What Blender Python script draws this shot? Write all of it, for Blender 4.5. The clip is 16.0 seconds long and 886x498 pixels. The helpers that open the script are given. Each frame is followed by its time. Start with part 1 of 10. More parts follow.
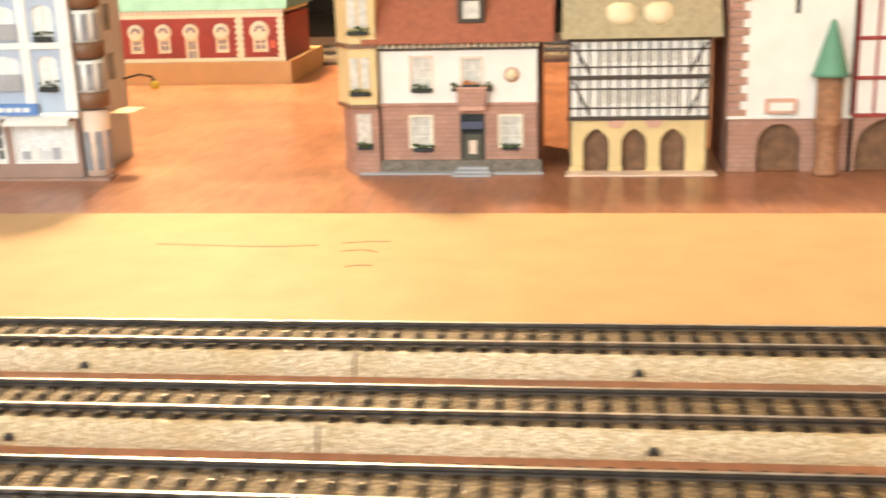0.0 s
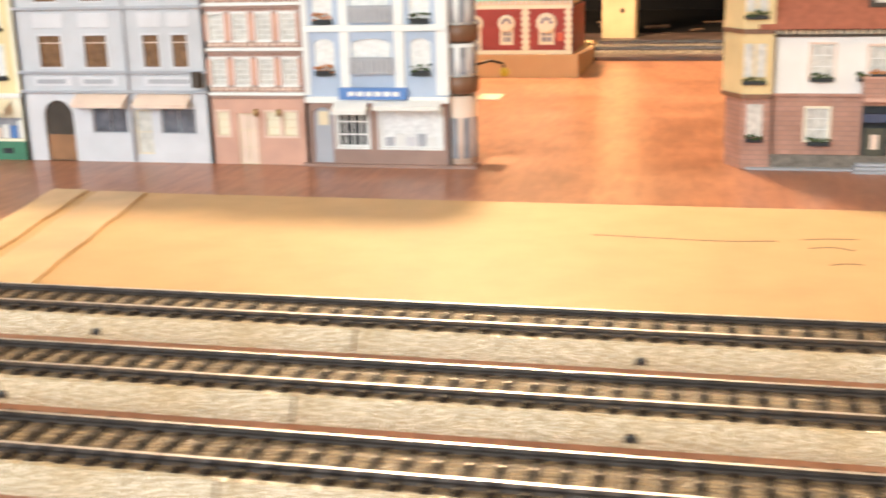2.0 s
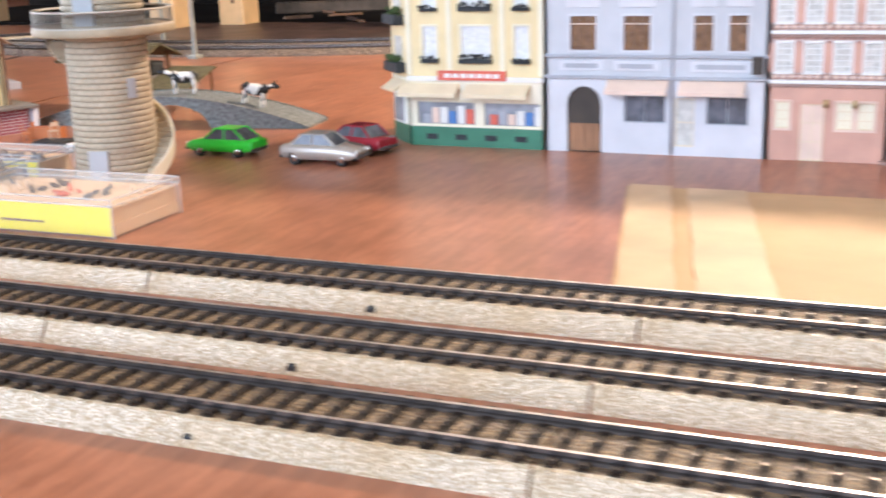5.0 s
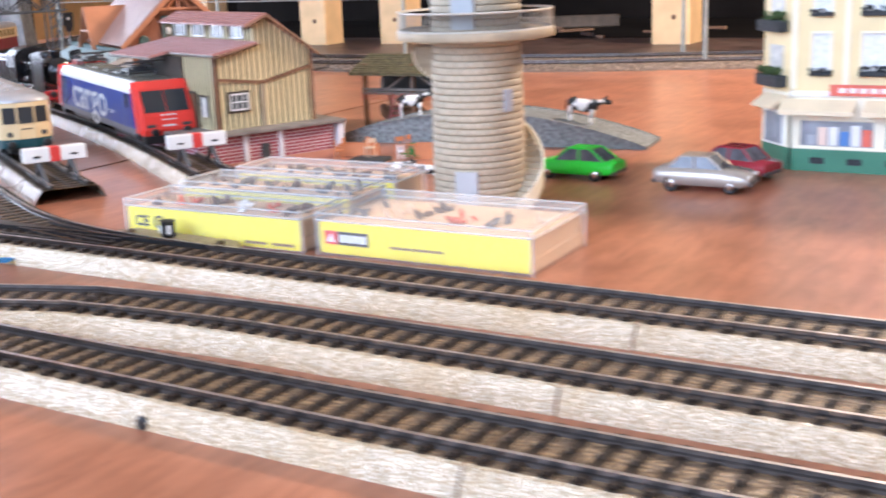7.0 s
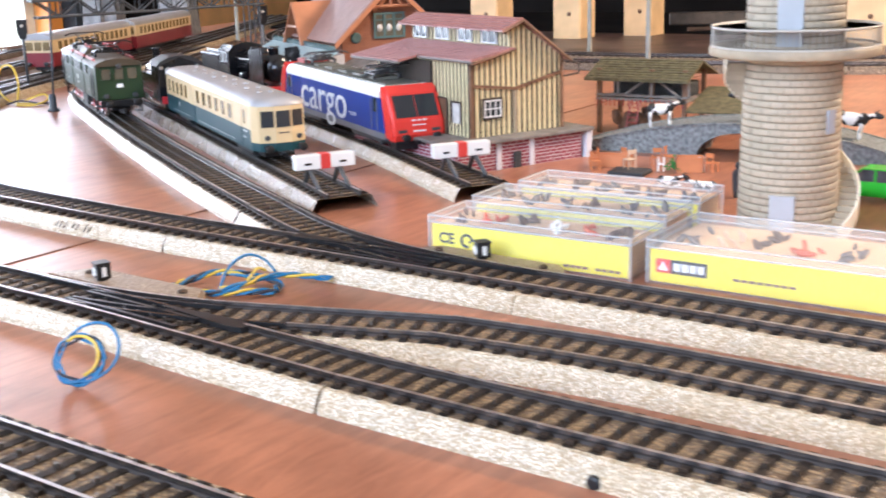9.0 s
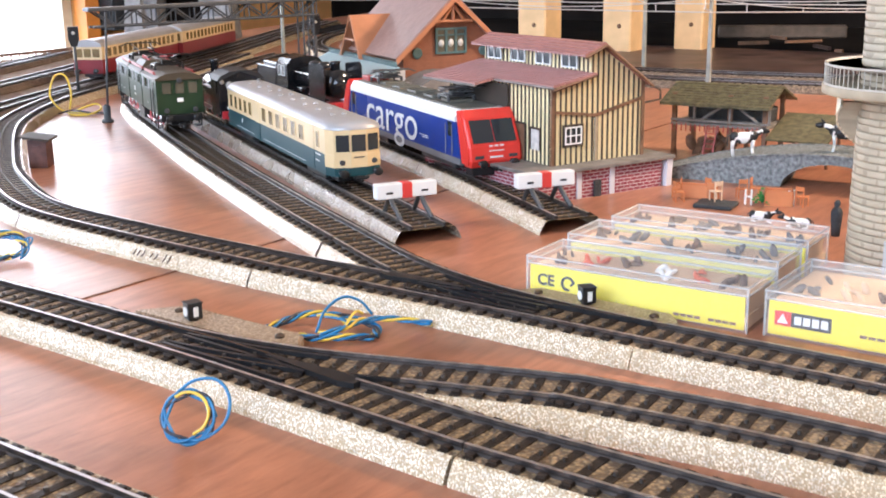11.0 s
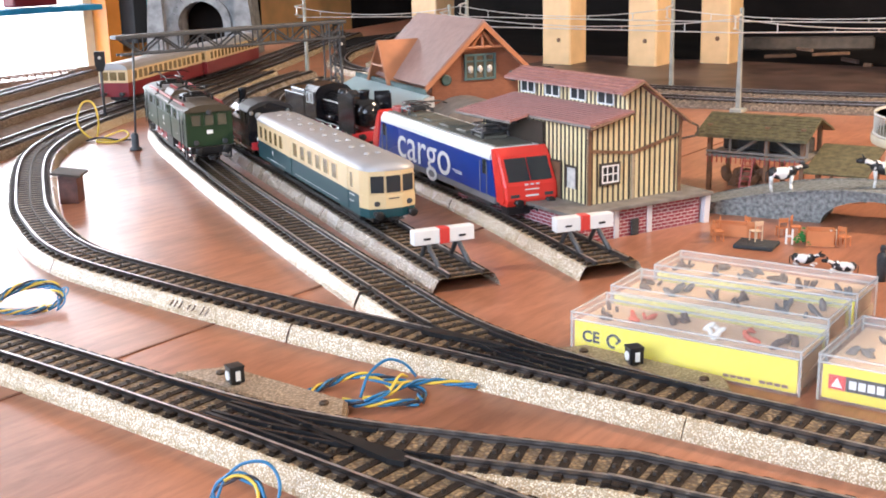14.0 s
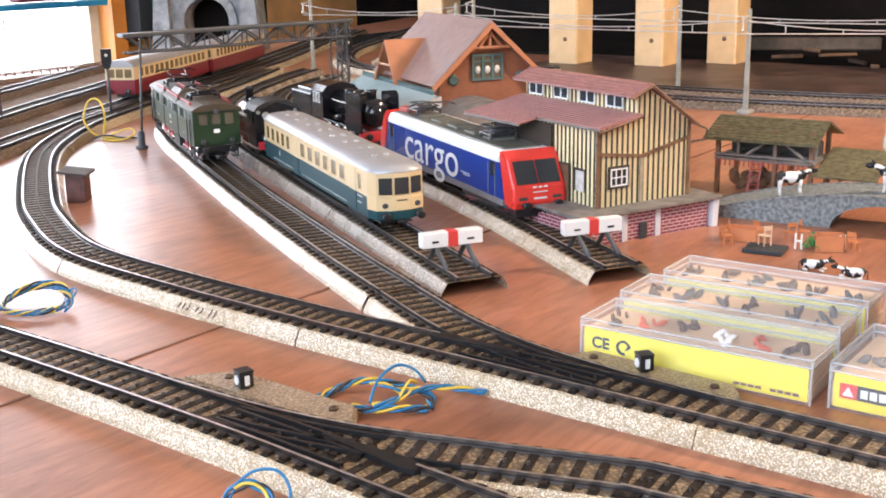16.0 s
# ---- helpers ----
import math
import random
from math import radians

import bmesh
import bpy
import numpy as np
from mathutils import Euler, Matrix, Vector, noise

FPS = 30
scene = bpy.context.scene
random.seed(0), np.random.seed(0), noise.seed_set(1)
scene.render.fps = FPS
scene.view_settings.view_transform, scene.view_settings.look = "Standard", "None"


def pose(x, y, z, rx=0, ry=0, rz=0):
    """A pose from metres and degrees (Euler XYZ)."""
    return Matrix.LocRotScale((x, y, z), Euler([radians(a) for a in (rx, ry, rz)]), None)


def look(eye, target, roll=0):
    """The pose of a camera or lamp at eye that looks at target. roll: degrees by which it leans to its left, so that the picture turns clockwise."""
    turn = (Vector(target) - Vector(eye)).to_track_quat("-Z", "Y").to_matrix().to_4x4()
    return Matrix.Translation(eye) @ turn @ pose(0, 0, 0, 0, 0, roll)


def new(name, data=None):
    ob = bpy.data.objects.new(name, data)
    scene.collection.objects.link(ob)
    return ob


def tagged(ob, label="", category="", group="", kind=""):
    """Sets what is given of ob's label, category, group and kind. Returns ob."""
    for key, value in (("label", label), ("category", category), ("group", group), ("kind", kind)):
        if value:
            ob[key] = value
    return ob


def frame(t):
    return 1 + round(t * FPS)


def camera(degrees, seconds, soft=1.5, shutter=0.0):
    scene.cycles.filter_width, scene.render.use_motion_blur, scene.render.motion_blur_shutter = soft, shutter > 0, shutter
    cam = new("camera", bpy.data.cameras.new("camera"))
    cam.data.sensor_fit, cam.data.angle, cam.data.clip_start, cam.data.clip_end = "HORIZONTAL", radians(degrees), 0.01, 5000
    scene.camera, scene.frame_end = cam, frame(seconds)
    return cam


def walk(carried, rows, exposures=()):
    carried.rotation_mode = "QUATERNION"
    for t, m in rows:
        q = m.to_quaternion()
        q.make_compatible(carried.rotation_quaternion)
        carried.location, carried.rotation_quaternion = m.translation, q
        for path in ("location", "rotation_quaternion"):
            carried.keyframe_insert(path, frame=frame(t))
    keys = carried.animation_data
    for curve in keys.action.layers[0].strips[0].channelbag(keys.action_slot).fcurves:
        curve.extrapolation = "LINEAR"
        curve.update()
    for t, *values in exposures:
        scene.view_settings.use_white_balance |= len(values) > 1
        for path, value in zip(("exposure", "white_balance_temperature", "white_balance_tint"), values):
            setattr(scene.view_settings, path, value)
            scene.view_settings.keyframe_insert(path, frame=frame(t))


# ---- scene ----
cam = camera(42.0, 16.0, soft=1.8, shutter=0.8)
PATH = [
    (0, (0.7899, -0.3567, 0.1385), (0.7333, 0.1213, 0.0033), -1.64),
    (0.5, (0.7524, -0.3505, 0.1332), (0.6833, 0.1263, -0.0006), -1.34),
    (1, (0.7170, -0.3444, 0.1282), (0.6326, 0.1304, -0.0038), -1.96),
    (1.5, (0.6856, -0.3433, 0.1271), (0.5886, 0.1293, -0.0043), -1.77),
    (2, (0.6489, -0.3457, 0.1270), (0.5363, 0.1235, -0.0041), -1.60),
    (2.5, (0.6064, -0.3469, 0.1267), (0.4826, 0.1192, -0.0051), -1.37),
    (3, (0.5716, -0.3457, 0.1273), (0.4387, 0.1182, -0.0033), -1.72),
    (3.5, (0.5410, -0.3491, 0.1266), (0.3979, 0.1110, -0.0066), -1.37),
    (4, (0.5040, -0.3593, 0.1299), (0.3498, 0.0968, -0.0050), -1.15),
    (6.5, (0.3308, -0.3194, 0.1113), (0.0983, 0.1055, -0.0129), -2.72),
    (7, (0.2933, -0.3221, 0.1135), (0.0506, 0.0976, -0.0086), -2.22),
    (7.5, (0.2632, -0.3253, 0.1132), (0.0070, 0.0854, -0.0123), -2.17),
    (8, (0.2443, -0.3315, 0.1196), (-0.0233, 0.0725, -0.0038), -1.88),
    (8.5, (0.2274, -0.3414, 0.1215), (-0.0455, 0.0578, -0.0054), -1.73),
    (9, (0.2059, -0.3508, 0.1275), (-0.0724, 0.0447, 0.0006), -1.76),
    (9.5, (0.1859, -0.3518, 0.1277), (-0.0957, 0.0412, 0.0002), -1.15),
    (12, (0.1626, -0.3477, 0.1519), (-0.1244, 0.0419, 0.0259), -1.16),
    (12.5, (0.1592, -0.3462, 0.1571), (-0.1283, 0.0433, 0.0321), -1.46),
    (13, (0.1563, -0.3475, 0.1604), (-0.1336, 0.0403, 0.0357), -1.30),
    (13.5, (0.1538, -0.3471, 0.1607), (-0.1360, 0.0402, 0.0343), -1.44),
    (14, (0.1509, -0.3462, 0.1603), (-0.1401, 0.0401, 0.0335), -1.45),
    (14.5, (0.1507, -0.3444, 0.1598), (-0.1405, 0.0417, 0.0327), -1.54),
    (15, (0.1521, -0.3434, 0.1603), (-0.1381, 0.0436, 0.0337), -1.26),
    (15.5, (0.1502, -0.3451, 0.1615), (-0.1404, 0.0410, 0.0334), -1.26),
    (16, (0.1474, -0.3461, 0.1634), (-0.1443, 0.0391, 0.0350), -1.12),
]
# the clip's camera settles from a warm, bright picture to a cooler one
TONES = [(0, 0.06, 6850, 3), (3.5, -0.15, 5750, 8), (7, 0.02, 5060, 14), (9, 0.09, 5160, 12), (12.5, -0.01, 5430, 12), (16, -0.01, 5480, 12)]
walk(cam, [(t, look(eye, target, roll)) for t, eye, target, roll in PATH], TONES)

# ---- world, lamps, exposure ----
world = bpy.data.worlds.new("world")
scene.world = world
world.use_nodes = True
_n = world.node_tree.nodes
_bg = _n["Background"]
_sky = _n.new("ShaderNodeTexSky")
_sky.sky_type = "NISHITA"
_sky.sun_disc = False
_sky.sun_elevation = radians(35)
_sky.sun_rotation = radians(-60)
world.node_tree.links.new(_sky.outputs["Color"], _bg.inputs["Color"])
_bg.inputs["Strength"].default_value = 0.12


def area(name, eye, target, sx, sy, watts, colour, label):
    d = bpy.data.lights.new(name, "AREA")
    d.shape = "RECTANGLE"
    d.size, d.size_y, d.energy, d.color = sx, sy, watts, colour
    ob = new(name, d)
    ob.matrix_world = look(eye, target)
    return ob


area("window_daylight", (-1.86, 0.45, 0.17), (0.0, 0.3, 0.05), 1.5, 0.82, 25, (1.0, 0.96, 0.90), "")
area("rear_window_daylight", (0.0, -1.86, 0.85), (0.05, 0.1, 0.0), 2.0, 1.3, 64, (0.93, 0.97, 1.0), "")
lamp = bpy.data.lights.new("warm_lamp", "POINT")
lamp.energy, lamp.color, lamp.shadow_soft_size = 5.6, (1.0, 0.60, 0.24), 0.07
new("warm_lamp", lamp).location = (1.02, -0.22, 0.72)
hang = bpy.data.lights.new("hanging_lamp", "POINT")
hang.energy, hang.color, hang.shadow_soft_size = 52.0, (1.0, 0.70, 0.42), 0.05
new("hanging_lamp", hang).location = (0.42, 0.73, 0.58)
scene.view_settings.exposure = 0.0

# ---- materials ----
def mat(name, base, rough=0.5, metal=0.0, var=0.12, scale=60.0, bump=0.0, bscale=None, second=None, blotch=8.0, spec=0.5, coat=0.0, rand=0.0, alpha=1.0):
    """A plain surface with colour variation at two scales, fine relief, and a shift from object to object."""
    m = bpy.data.materials.new(name)
    m.use_nodes = True
    nt = m.node_tree
    p = nt.nodes["Principled BSDF"]
    tc = nt.nodes.new("ShaderNodeTexCoord")
    n1 = nt.nodes.new("ShaderNodeTexNoise")
    n1.inputs["Scale"].default_value = scale
    n1.inputs["Detail"].default_value = 4
    n2 = nt.nodes.new("ShaderNodeTexNoise")
    n2.inputs["Scale"].default_value = blotch
    n2.inputs["Detail"].default_value = 3
    for n in (n1, n2):
        nt.links.new(tc.outputs["Object"], n.inputs["Vector"])
    r = nt.nodes.new("ShaderNodeValToRGB")
    dark = [max(0, c * (1 - var * 1.6)) for c in base]
    lite = [min(1, c * (1 + var * 1.2)) for c in base]
    r.color_ramp.elements[0].position, r.color_ramp.elements[1].position = 0.3, 0.7
    r.color_ramp.elements[0].color, r.color_ramp.elements[1].color = (*dark, 1), (*lite, 1)
    nt.links.new(n1.outputs["Fac"], r.inputs["Fac"])
    mix = nt.nodes.new("ShaderNodeMix")
    mix.data_type = "RGBA"
    mix.inputs["B"].default_value = (*(second or [c * 0.75 for c in base]), 1)
    ramp2 = nt.nodes.new("ShaderNodeValToRGB")
    ramp2.color_ramp.elements[0].position, ramp2.color_ramp.elements[1].position = 0.5, 0.75
    ramp2.color_ramp.elements[1].color = (0.7, 0.7, 0.7, 1) if second else (0.4, 0.4, 0.4, 1)
    nt.links.new(n2.outputs["Fac"], ramp2.inputs["Fac"])
    nt.links.new(ramp2.outputs["Color"], mix.inputs["Factor"])
    nt.links.new(r.outputs["Color"], mix.inputs["A"])
    col = mix.outputs["Result"]
    if rand:
        oi = nt.nodes.new("ShaderNodeObjectInfo")
        mr = nt.nodes.new("ShaderNodeMapRange")
        mr.inputs["To Min"].default_value, mr.inputs["To Max"].default_value = 1 - rand, 1 + rand
        nt.links.new(oi.outputs["Random"], mr.inputs["Value"])
        hs = nt.nodes.new("ShaderNodeHueSaturation")
        nt.links.new(mr.outputs["Result"], hs.inputs["Value"])
        nt.links.new(col, hs.inputs["Color"])
        col = hs.outputs["Color"]
    nt.links.new(col, p.inputs["Base Color"])
    p.inputs["Roughness"].default_value = rough
    p.inputs["Metallic"].default_value = metal
    p.inputs["Specular IOR Level"].default_value = spec
    p.inputs["Coat Weight"].default_value = coat
    p.inputs["Coat Roughness"].default_value = 0.14
    rr = nt.nodes.new("ShaderNodeMapRange")
    rr.inputs["To Min"].default_value, rr.inputs["To Max"].default_value = max(0.02, rough - 0.08), min(1, rough + 0.1)
    nt.links.new(n2.outputs["Fac"], rr.inputs["Value"])
    nt.links.new(rr.outputs["Result"], p.inputs["Roughness"])
    if bump:
        n3 = nt.nodes.new("ShaderNodeTexNoise")
        n3.inputs["Scale"].default_value = bscale or scale * 4
        n3.inputs["Detail"].default_value = 3
        nt.links.new(tc.outputs["Object"], n3.inputs["Vector"])
        b = nt.nodes.new("ShaderNodeBump")
        b.inputs["Strength"].default_value = bump
        b.inputs["Distance"].default_value = 0.001
        nt.links.new(n3.outputs["Fac"], b.inputs["Height"])
        nt.links.new(b.outputs["Normal"], p.inputs["Normal"])
    return m


def glow(name, colour, strength):
    m = bpy.data.materials.new(name)
    m.use_nodes = True
    p = m.node_tree.nodes["Principled BSDF"]
    p.inputs["Base Color"].default_value = (*colour, 1)
    p.inputs["Emission Color"].default_value = (*colour, 1)
    p.inputs["Emission Strength"].default_value = strength
    return m


def glassy(name, colour=(0.95, 0.97, 1.0), rough=0.03, clear=0.85):
    """Thin clear plastic: mostly seen through, with gloss on top."""
    m = bpy.data.materials.new(name)
    m.use_nodes = True
    nt = m.node_tree
    nt.nodes.remove(nt.nodes["Principled BSDF"])
    out = nt.nodes["Material Output"]
    t = nt.nodes.new("ShaderNodeBsdfTransparent")
    t.inputs["Color"].default_value = (*colour, 1)
    g = nt.nodes.new("ShaderNodeBsdfGlossy")
    g.inputs["Roughness"].default_value = rough
    lw = nt.nodes.new("ShaderNodeLayerWeight")
    lw.inputs["Blend"].default_value = 0.3
    pw = nt.nodes.new("ShaderNodeMath")
    pw.operation = "POWER"
    pw.inputs[1].default_value = 3.0
    nt.links.new(lw.outputs["Facing"], pw.inputs[0])
    f = nt.nodes.new("ShaderNodeMath")
    f.operation = "MULTIPLY"
    f.inputs[1].default_value = 0.15
    nt.links.new(pw.outputs[0], f.inputs[0])
    d = nt.nodes.new("ShaderNodeBsdfDiffuse")
    d.inputs["Color"].default_value = (0.8, 0.8, 0.8, 1)
    m1 = nt.nodes.new("ShaderNodeMixShader")
    m1.inputs["Fac"].default_value = 1 - clear
    nt.links.new(t.outputs[0], m1.inputs[1])
    nt.links.new(d.outputs[0], m1.inputs[2])
    m2 = nt.nodes.new("ShaderNodeMixShader")
    nt.links.new(f.outputs[0], m2.inputs["Fac"])
    nt.links.new(m1.outputs[0], m2.inputs[1])
    nt.links.new(g.outputs[0], m2.inputs[2])
    nt.links.new(m2.outputs[0], out.inputs["Surface"])
    return m


M = {}
M["board"] = mat("painted_board", (0.39, 0.170, 0.094), 0.31, spec=0.42, var=0.14, scale=22, bump=0.07, bscale=70, second=(0.47, 0.225, 0.135), blotch=9)


def grain(m, amount=0.3, along=(260.0, 9.0, 9.0)):
    """Streaks of wood grain under the varnish, drawn out along one axis."""
    nt = m.node_tree
    p = nt.nodes["Principled BSDF"]
    old = p.inputs["Base Color"].links[0].from_socket
    tc = nt.nodes.new("ShaderNodeTexCoord")
    mp = nt.nodes.new("ShaderNodeMapping")
    mp.inputs["Scale"].default_value = along
    nz = nt.nodes.new("ShaderNodeTexNoise")
    nz.inputs["Scale"].default_value = 1.0
    nz.inputs["Detail"].default_value = 6
    nz.inputs["Roughness"].default_value = 0.65
    nz.inputs["Distortion"].default_value = 0.6
    rp = nt.nodes.new("ShaderNodeValToRGB")
    rp.color_ramp.elements[0].position, rp.color_ramp.elements[1].position = 0.35, 0.62
    rp.color_ramp.elements[0].color = (1 - amount * 1.3, 1 - amount * 1.5, 1 - amount * 1.6, 1)
    rp.color_ramp.elements[1].color = (1 + amount * 0.3, 1 + amount * 0.3, 1 + amount * 0.3, 1)
    mx = nt.nodes.new("ShaderNodeMix")
    mx.data_type, mx.blend_type = "RGBA", "MULTIPLY"
    mx.inputs["Factor"].default_value = 1.0
    nt.links.new(tc.outputs["Object"], mp.inputs["Vector"])
    nt.links.new(mp.outputs["Vector"], nz.inputs["Vector"])
    nt.links.new(nz.outputs["Fac"], rp.inputs["Fac"])
    nt.links.new(old, mx.inputs["A"])
    nt.links.new(rp.outputs["Color"], mx.inputs["B"])
    nt.links.new(mx.outputs["Result"], p.inputs["Base Color"])


grain(M["board"], 0.20, (190.0, 34.0, 9.0))
M["tan"] = mat("bare_hardboard", (0.56, 0.37, 0.19), 0.55, spec=0.22, var=0.05, scale=40, bump=0.04, second=(0.51, 0.33, 0.165), blotch=4)


def pebbles(name, high, low, rough=0.32, size=0.0016, coat=0.3, bump=0.9, stain=None, tone=0.35):
    """Embossed tin printed with ballast: a pebble relief, each pebble of its own tone, dark between them, with broad wear."""
    m = mat(name, high, rough, coat=coat, var=0.12, scale=300, second=stain, blotch=26)
    nt = m.node_tree
    p = nt.nodes["Principled BSDF"]
    old = p.inputs["Base Color"].links[0].from_socket
    tc = nt.nodes.new("ShaderNodeTexCoord")
    vo = nt.nodes.new("ShaderNodeTexVoronoi")
    vo.inputs["Scale"].default_value = 1.0 / size
    nt.links.new(tc.outputs["Object"], vo.inputs["Vector"])
    rp = nt.nodes.new("ShaderNodeValToRGB")
    rp.color_ramp.elements[0].position, rp.color_ramp.elements[1].position = 0.34, 0.60
    rp.color_ramp.elements[0].color, rp.color_ramp.elements[1].color = (0, 0, 0, 1), (0.85, 0.85, 0.85, 1)
    nt.links.new(vo.outputs["Distance"], rp.inputs["Fac"])
    sep = nt.nodes.new("ShaderNodeSeparateColor")
    nt.links.new(vo.outputs["Color"], sep.inputs["Color"])
    mr = nt.nodes.new("ShaderNodeMapRange")
    mr.inputs["To Min"].default_value, mr.inputs["To Max"].default_value = 1 - tone, 1 + tone * 0.6
    nt.links.new(sep.outputs["Red"], mr.inputs["Value"])
    hs = nt.nodes.new("ShaderNodeHueSaturation")
    nt.links.new(mr.outputs["Result"], hs.inputs["Value"])
    nt.links.new(old, hs.inputs["Color"])
    mx = nt.nodes.new("ShaderNodeMix")
    mx.data_type = "RGBA"
    mx.inputs["B"].default_value = (*low, 1)
    nt.links.new(rp.outputs["Color"], mx.inputs["Factor"])
    nt.links.new(hs.outputs["Color"], mx.inputs["A"])
    nt.links.new(mx.outputs["Result"], p.inputs["Base Color"])
    b = nt.nodes.new("ShaderNodeBump")
    b.invert = True
    b.inputs["Strength"].default_value = bump
    b.inputs["Distance"].default_value = size * 0.45
    nt.links.new(vo.outputs["Distance"], b.inputs["Height"])
    nt.links.new(b.outputs["Normal"], p.inputs["Normal"])
    nt.links.new(b.outputs["Normal"], p.inputs["Coat Normal"])
    return m


M["veneer"] = mat("pale_veneer", (0.60, 0.42, 0.23), 0.45, var=0.10, scale=30, second=(0.52, 0.34, 0.18), blotch=16)
M["ballast"] = pebbles("tin_ballast", (0.88, 0.77, 0.58), (0.37, 0.255, 0.125), 0.24, 0.00064, 0.55, 1.0, (0.62, 0.45, 0.23), 0.36)
# tin ballast again, greyed for the dark reflection on one siding
M["greyballast"] = pebbles("dark_reflection_ballast", (0.52, 0.44, 0.34), (0.20, 0.15, 0.10), 0.26, 0.0011, 0.4, 0.8, (0.40, 0.31, 0.21), 0.30)
M["oldballast"] = pebbles("old_dusty_ballast", (0.27, 0.20, 0.14), (0.10, 0.07, 0.045), 0.6, 0.0018, 0.0, 0.8, (0.20, 0.14, 0.09))
M["coverbrown"] = pebbles("worn_tan_tin", (0.46, 0.35, 0.24), (0.20, 0.14, 0.08), 0.40, 0.0011, 0.1, 0.4, (0.36, 0.25, 0.16), 0.25)
M["bed"] = pebbles("printed_bed", (0.33, 0.232, 0.122), (0.09, 0.058, 0.033), 0.45, 0.0015, 0.15, 0.9, (0.33, 0.22, 0.115), 0.40)
M["sleeper"] = mat("printed_sleeper", (0.025, 0.016, 0.010), 0.6, var=0.3, scale=400, bump=0.3, spec=0.25, rand=0.25)
M["rail"] = mat("rail_steel", (0.070, 0.058, 0.052), 0.40, metal=0.5, var=0.15, scale=200, bump=0.05)
M["railtop"] = mat("rail_head", (0.70, 0.68, 0.68), 0.42, metal=1.0, var=0.15, scale=200, blotch=30)
M["railside"] = mat("rail_head_side", (0.24, 0.225, 0.22), 0.30, metal=1.0, var=0.2, scale=200, bump=0.05)
M["black"] = mat("black_plastic", (0.012, 0.012, 0.013), 0.35, var=0.2, scale=200)
M["steelstud"] = mat("contact_stud", (0.22, 0.20, 0.18), 0.42, metal=1.0)
M["pine"] = mat("pine_wood", (0.72, 0.50, 0.26), 0.5, var=0.1, scale=30, bump=0.1, blotch=12)
# dust and the shade under the deck share this dark brown
M["rearboard"] = mat("dusty_shaded_board", (0.082, 0.050, 0.040), 0.42, var=0.4, scale=30, bump=0.2, second=(0.135, 0.10, 0.08), blotch=9, spec=0.4)
M["jointbrown"] = mat("joint_brown", (0.17, 0.070, 0.036), 0.6, var=0.2)
# near-black for parts in deep shade; the shade is in the colour
M["shadeblack"] = mat("shade_black", (0.009, 0.007, 0.006), 0.85, var=0.3, scale=12, bump=0.2, spec=0.08)
M["white"] = mat("white_plastic", (0.78, 0.77, 0.74), 0.4, var=0.04)
M["red"] = mat("red_plastic", (0.60, 0.05, 0.04), 0.35, var=0.06)

# ---- building blocks ----
def box(bm, x0, x1, y0, y1, z0, z1, m=None):
    vs = [bm.verts.new(v) for v in ((x0, y0, z0), (x1, y0, z0), (x1, y1, z0), (x0, y1, z0), (x0, y0, z1), (x1, y0, z1), (x1, y1, z1), (x0, y1, z1))]
    for f in ((0, 3, 2, 1), (4, 5, 6, 7), (0, 1, 5, 4), (1, 2, 6, 5), (2, 3, 7, 6), (3, 0, 4, 7)):
        bm.faces.new([vs[i] for i in f])
    if m is not None:
        bmesh.ops.transform(bm, matrix=m, verts=vs)
    return vs


def rbox(bm, x0, x1, y0, y1, z0, z1, r=0.0005, seg=2):
    """A box with rounded edges."""
    t = bmesh.new()
    box(t, x0, x1, y0, y1, z0, z1)
    bmesh.ops.bevel(t, geom=t.edges[:], offset=r, segments=seg, affect="EDGES", profile=0.6)
    join(bm, t)


def join(bm, other):
    """Takes the faces of another bmesh over and frees it."""
    seen = {}
    for v in other.verts:
        seen[v] = bm.verts.new(v.co)
    for f in other.faces:
        nf = bm.faces.new([seen[v] for v in f.verts])
        nf.smooth, nf.material_index = f.smooth, f.material_index
    other.free()


def prism(bm, poly, a, b, axis="x"):
    """A polygon pushed from a to b along an axis; the polygon lies in the other two, in the order xyz."""
    def at(u, v, w):
        return {"x": (w, u, v), "y": (u, w, v), "z": (u, v, w)}[axis]
    lo, hi = [bm.verts.new(at(u, v, a)) for u, v in poly], [bm.verts.new(at(u, v, b)) for u, v in poly]
    n = len(poly)
    fs = [bm.faces.new(lo), bm.faces.new(hi[::-1])]
    for i in range(n):
        fs.append(bm.faces.new((lo[i], lo[(i + 1) % n], hi[(i + 1) % n], hi[i])))
    bmesh.ops.recalc_face_normals(bm, faces=fs)
    return lo + hi


def rod(bm, p0, p1, r, n=8, r1=None, caps=True):
    p0, p1 = Vector(p0), Vector(p1)
    q = (p1 - p0).to_track_quat("Z", "Y")
    rings = []
    for p, rad in ((p0, r), (p1, r if r1 is None else r1)):
        rings.append([bm.verts.new(p + q @ Vector((rad * math.cos(2 * math.pi * i / n), rad * math.sin(2 * math.pi * i / n), 0))) for i in range(n)])
    for i in range(n):
        f = bm.faces.new((rings[0][i], rings[0][(i + 1) % n], rings[1][(i + 1) % n], rings[1][i]))
        f.smooth = n > 6
    if caps:
        bm.faces.new(rings[0][::-1])
        bm.faces.new(rings[1])


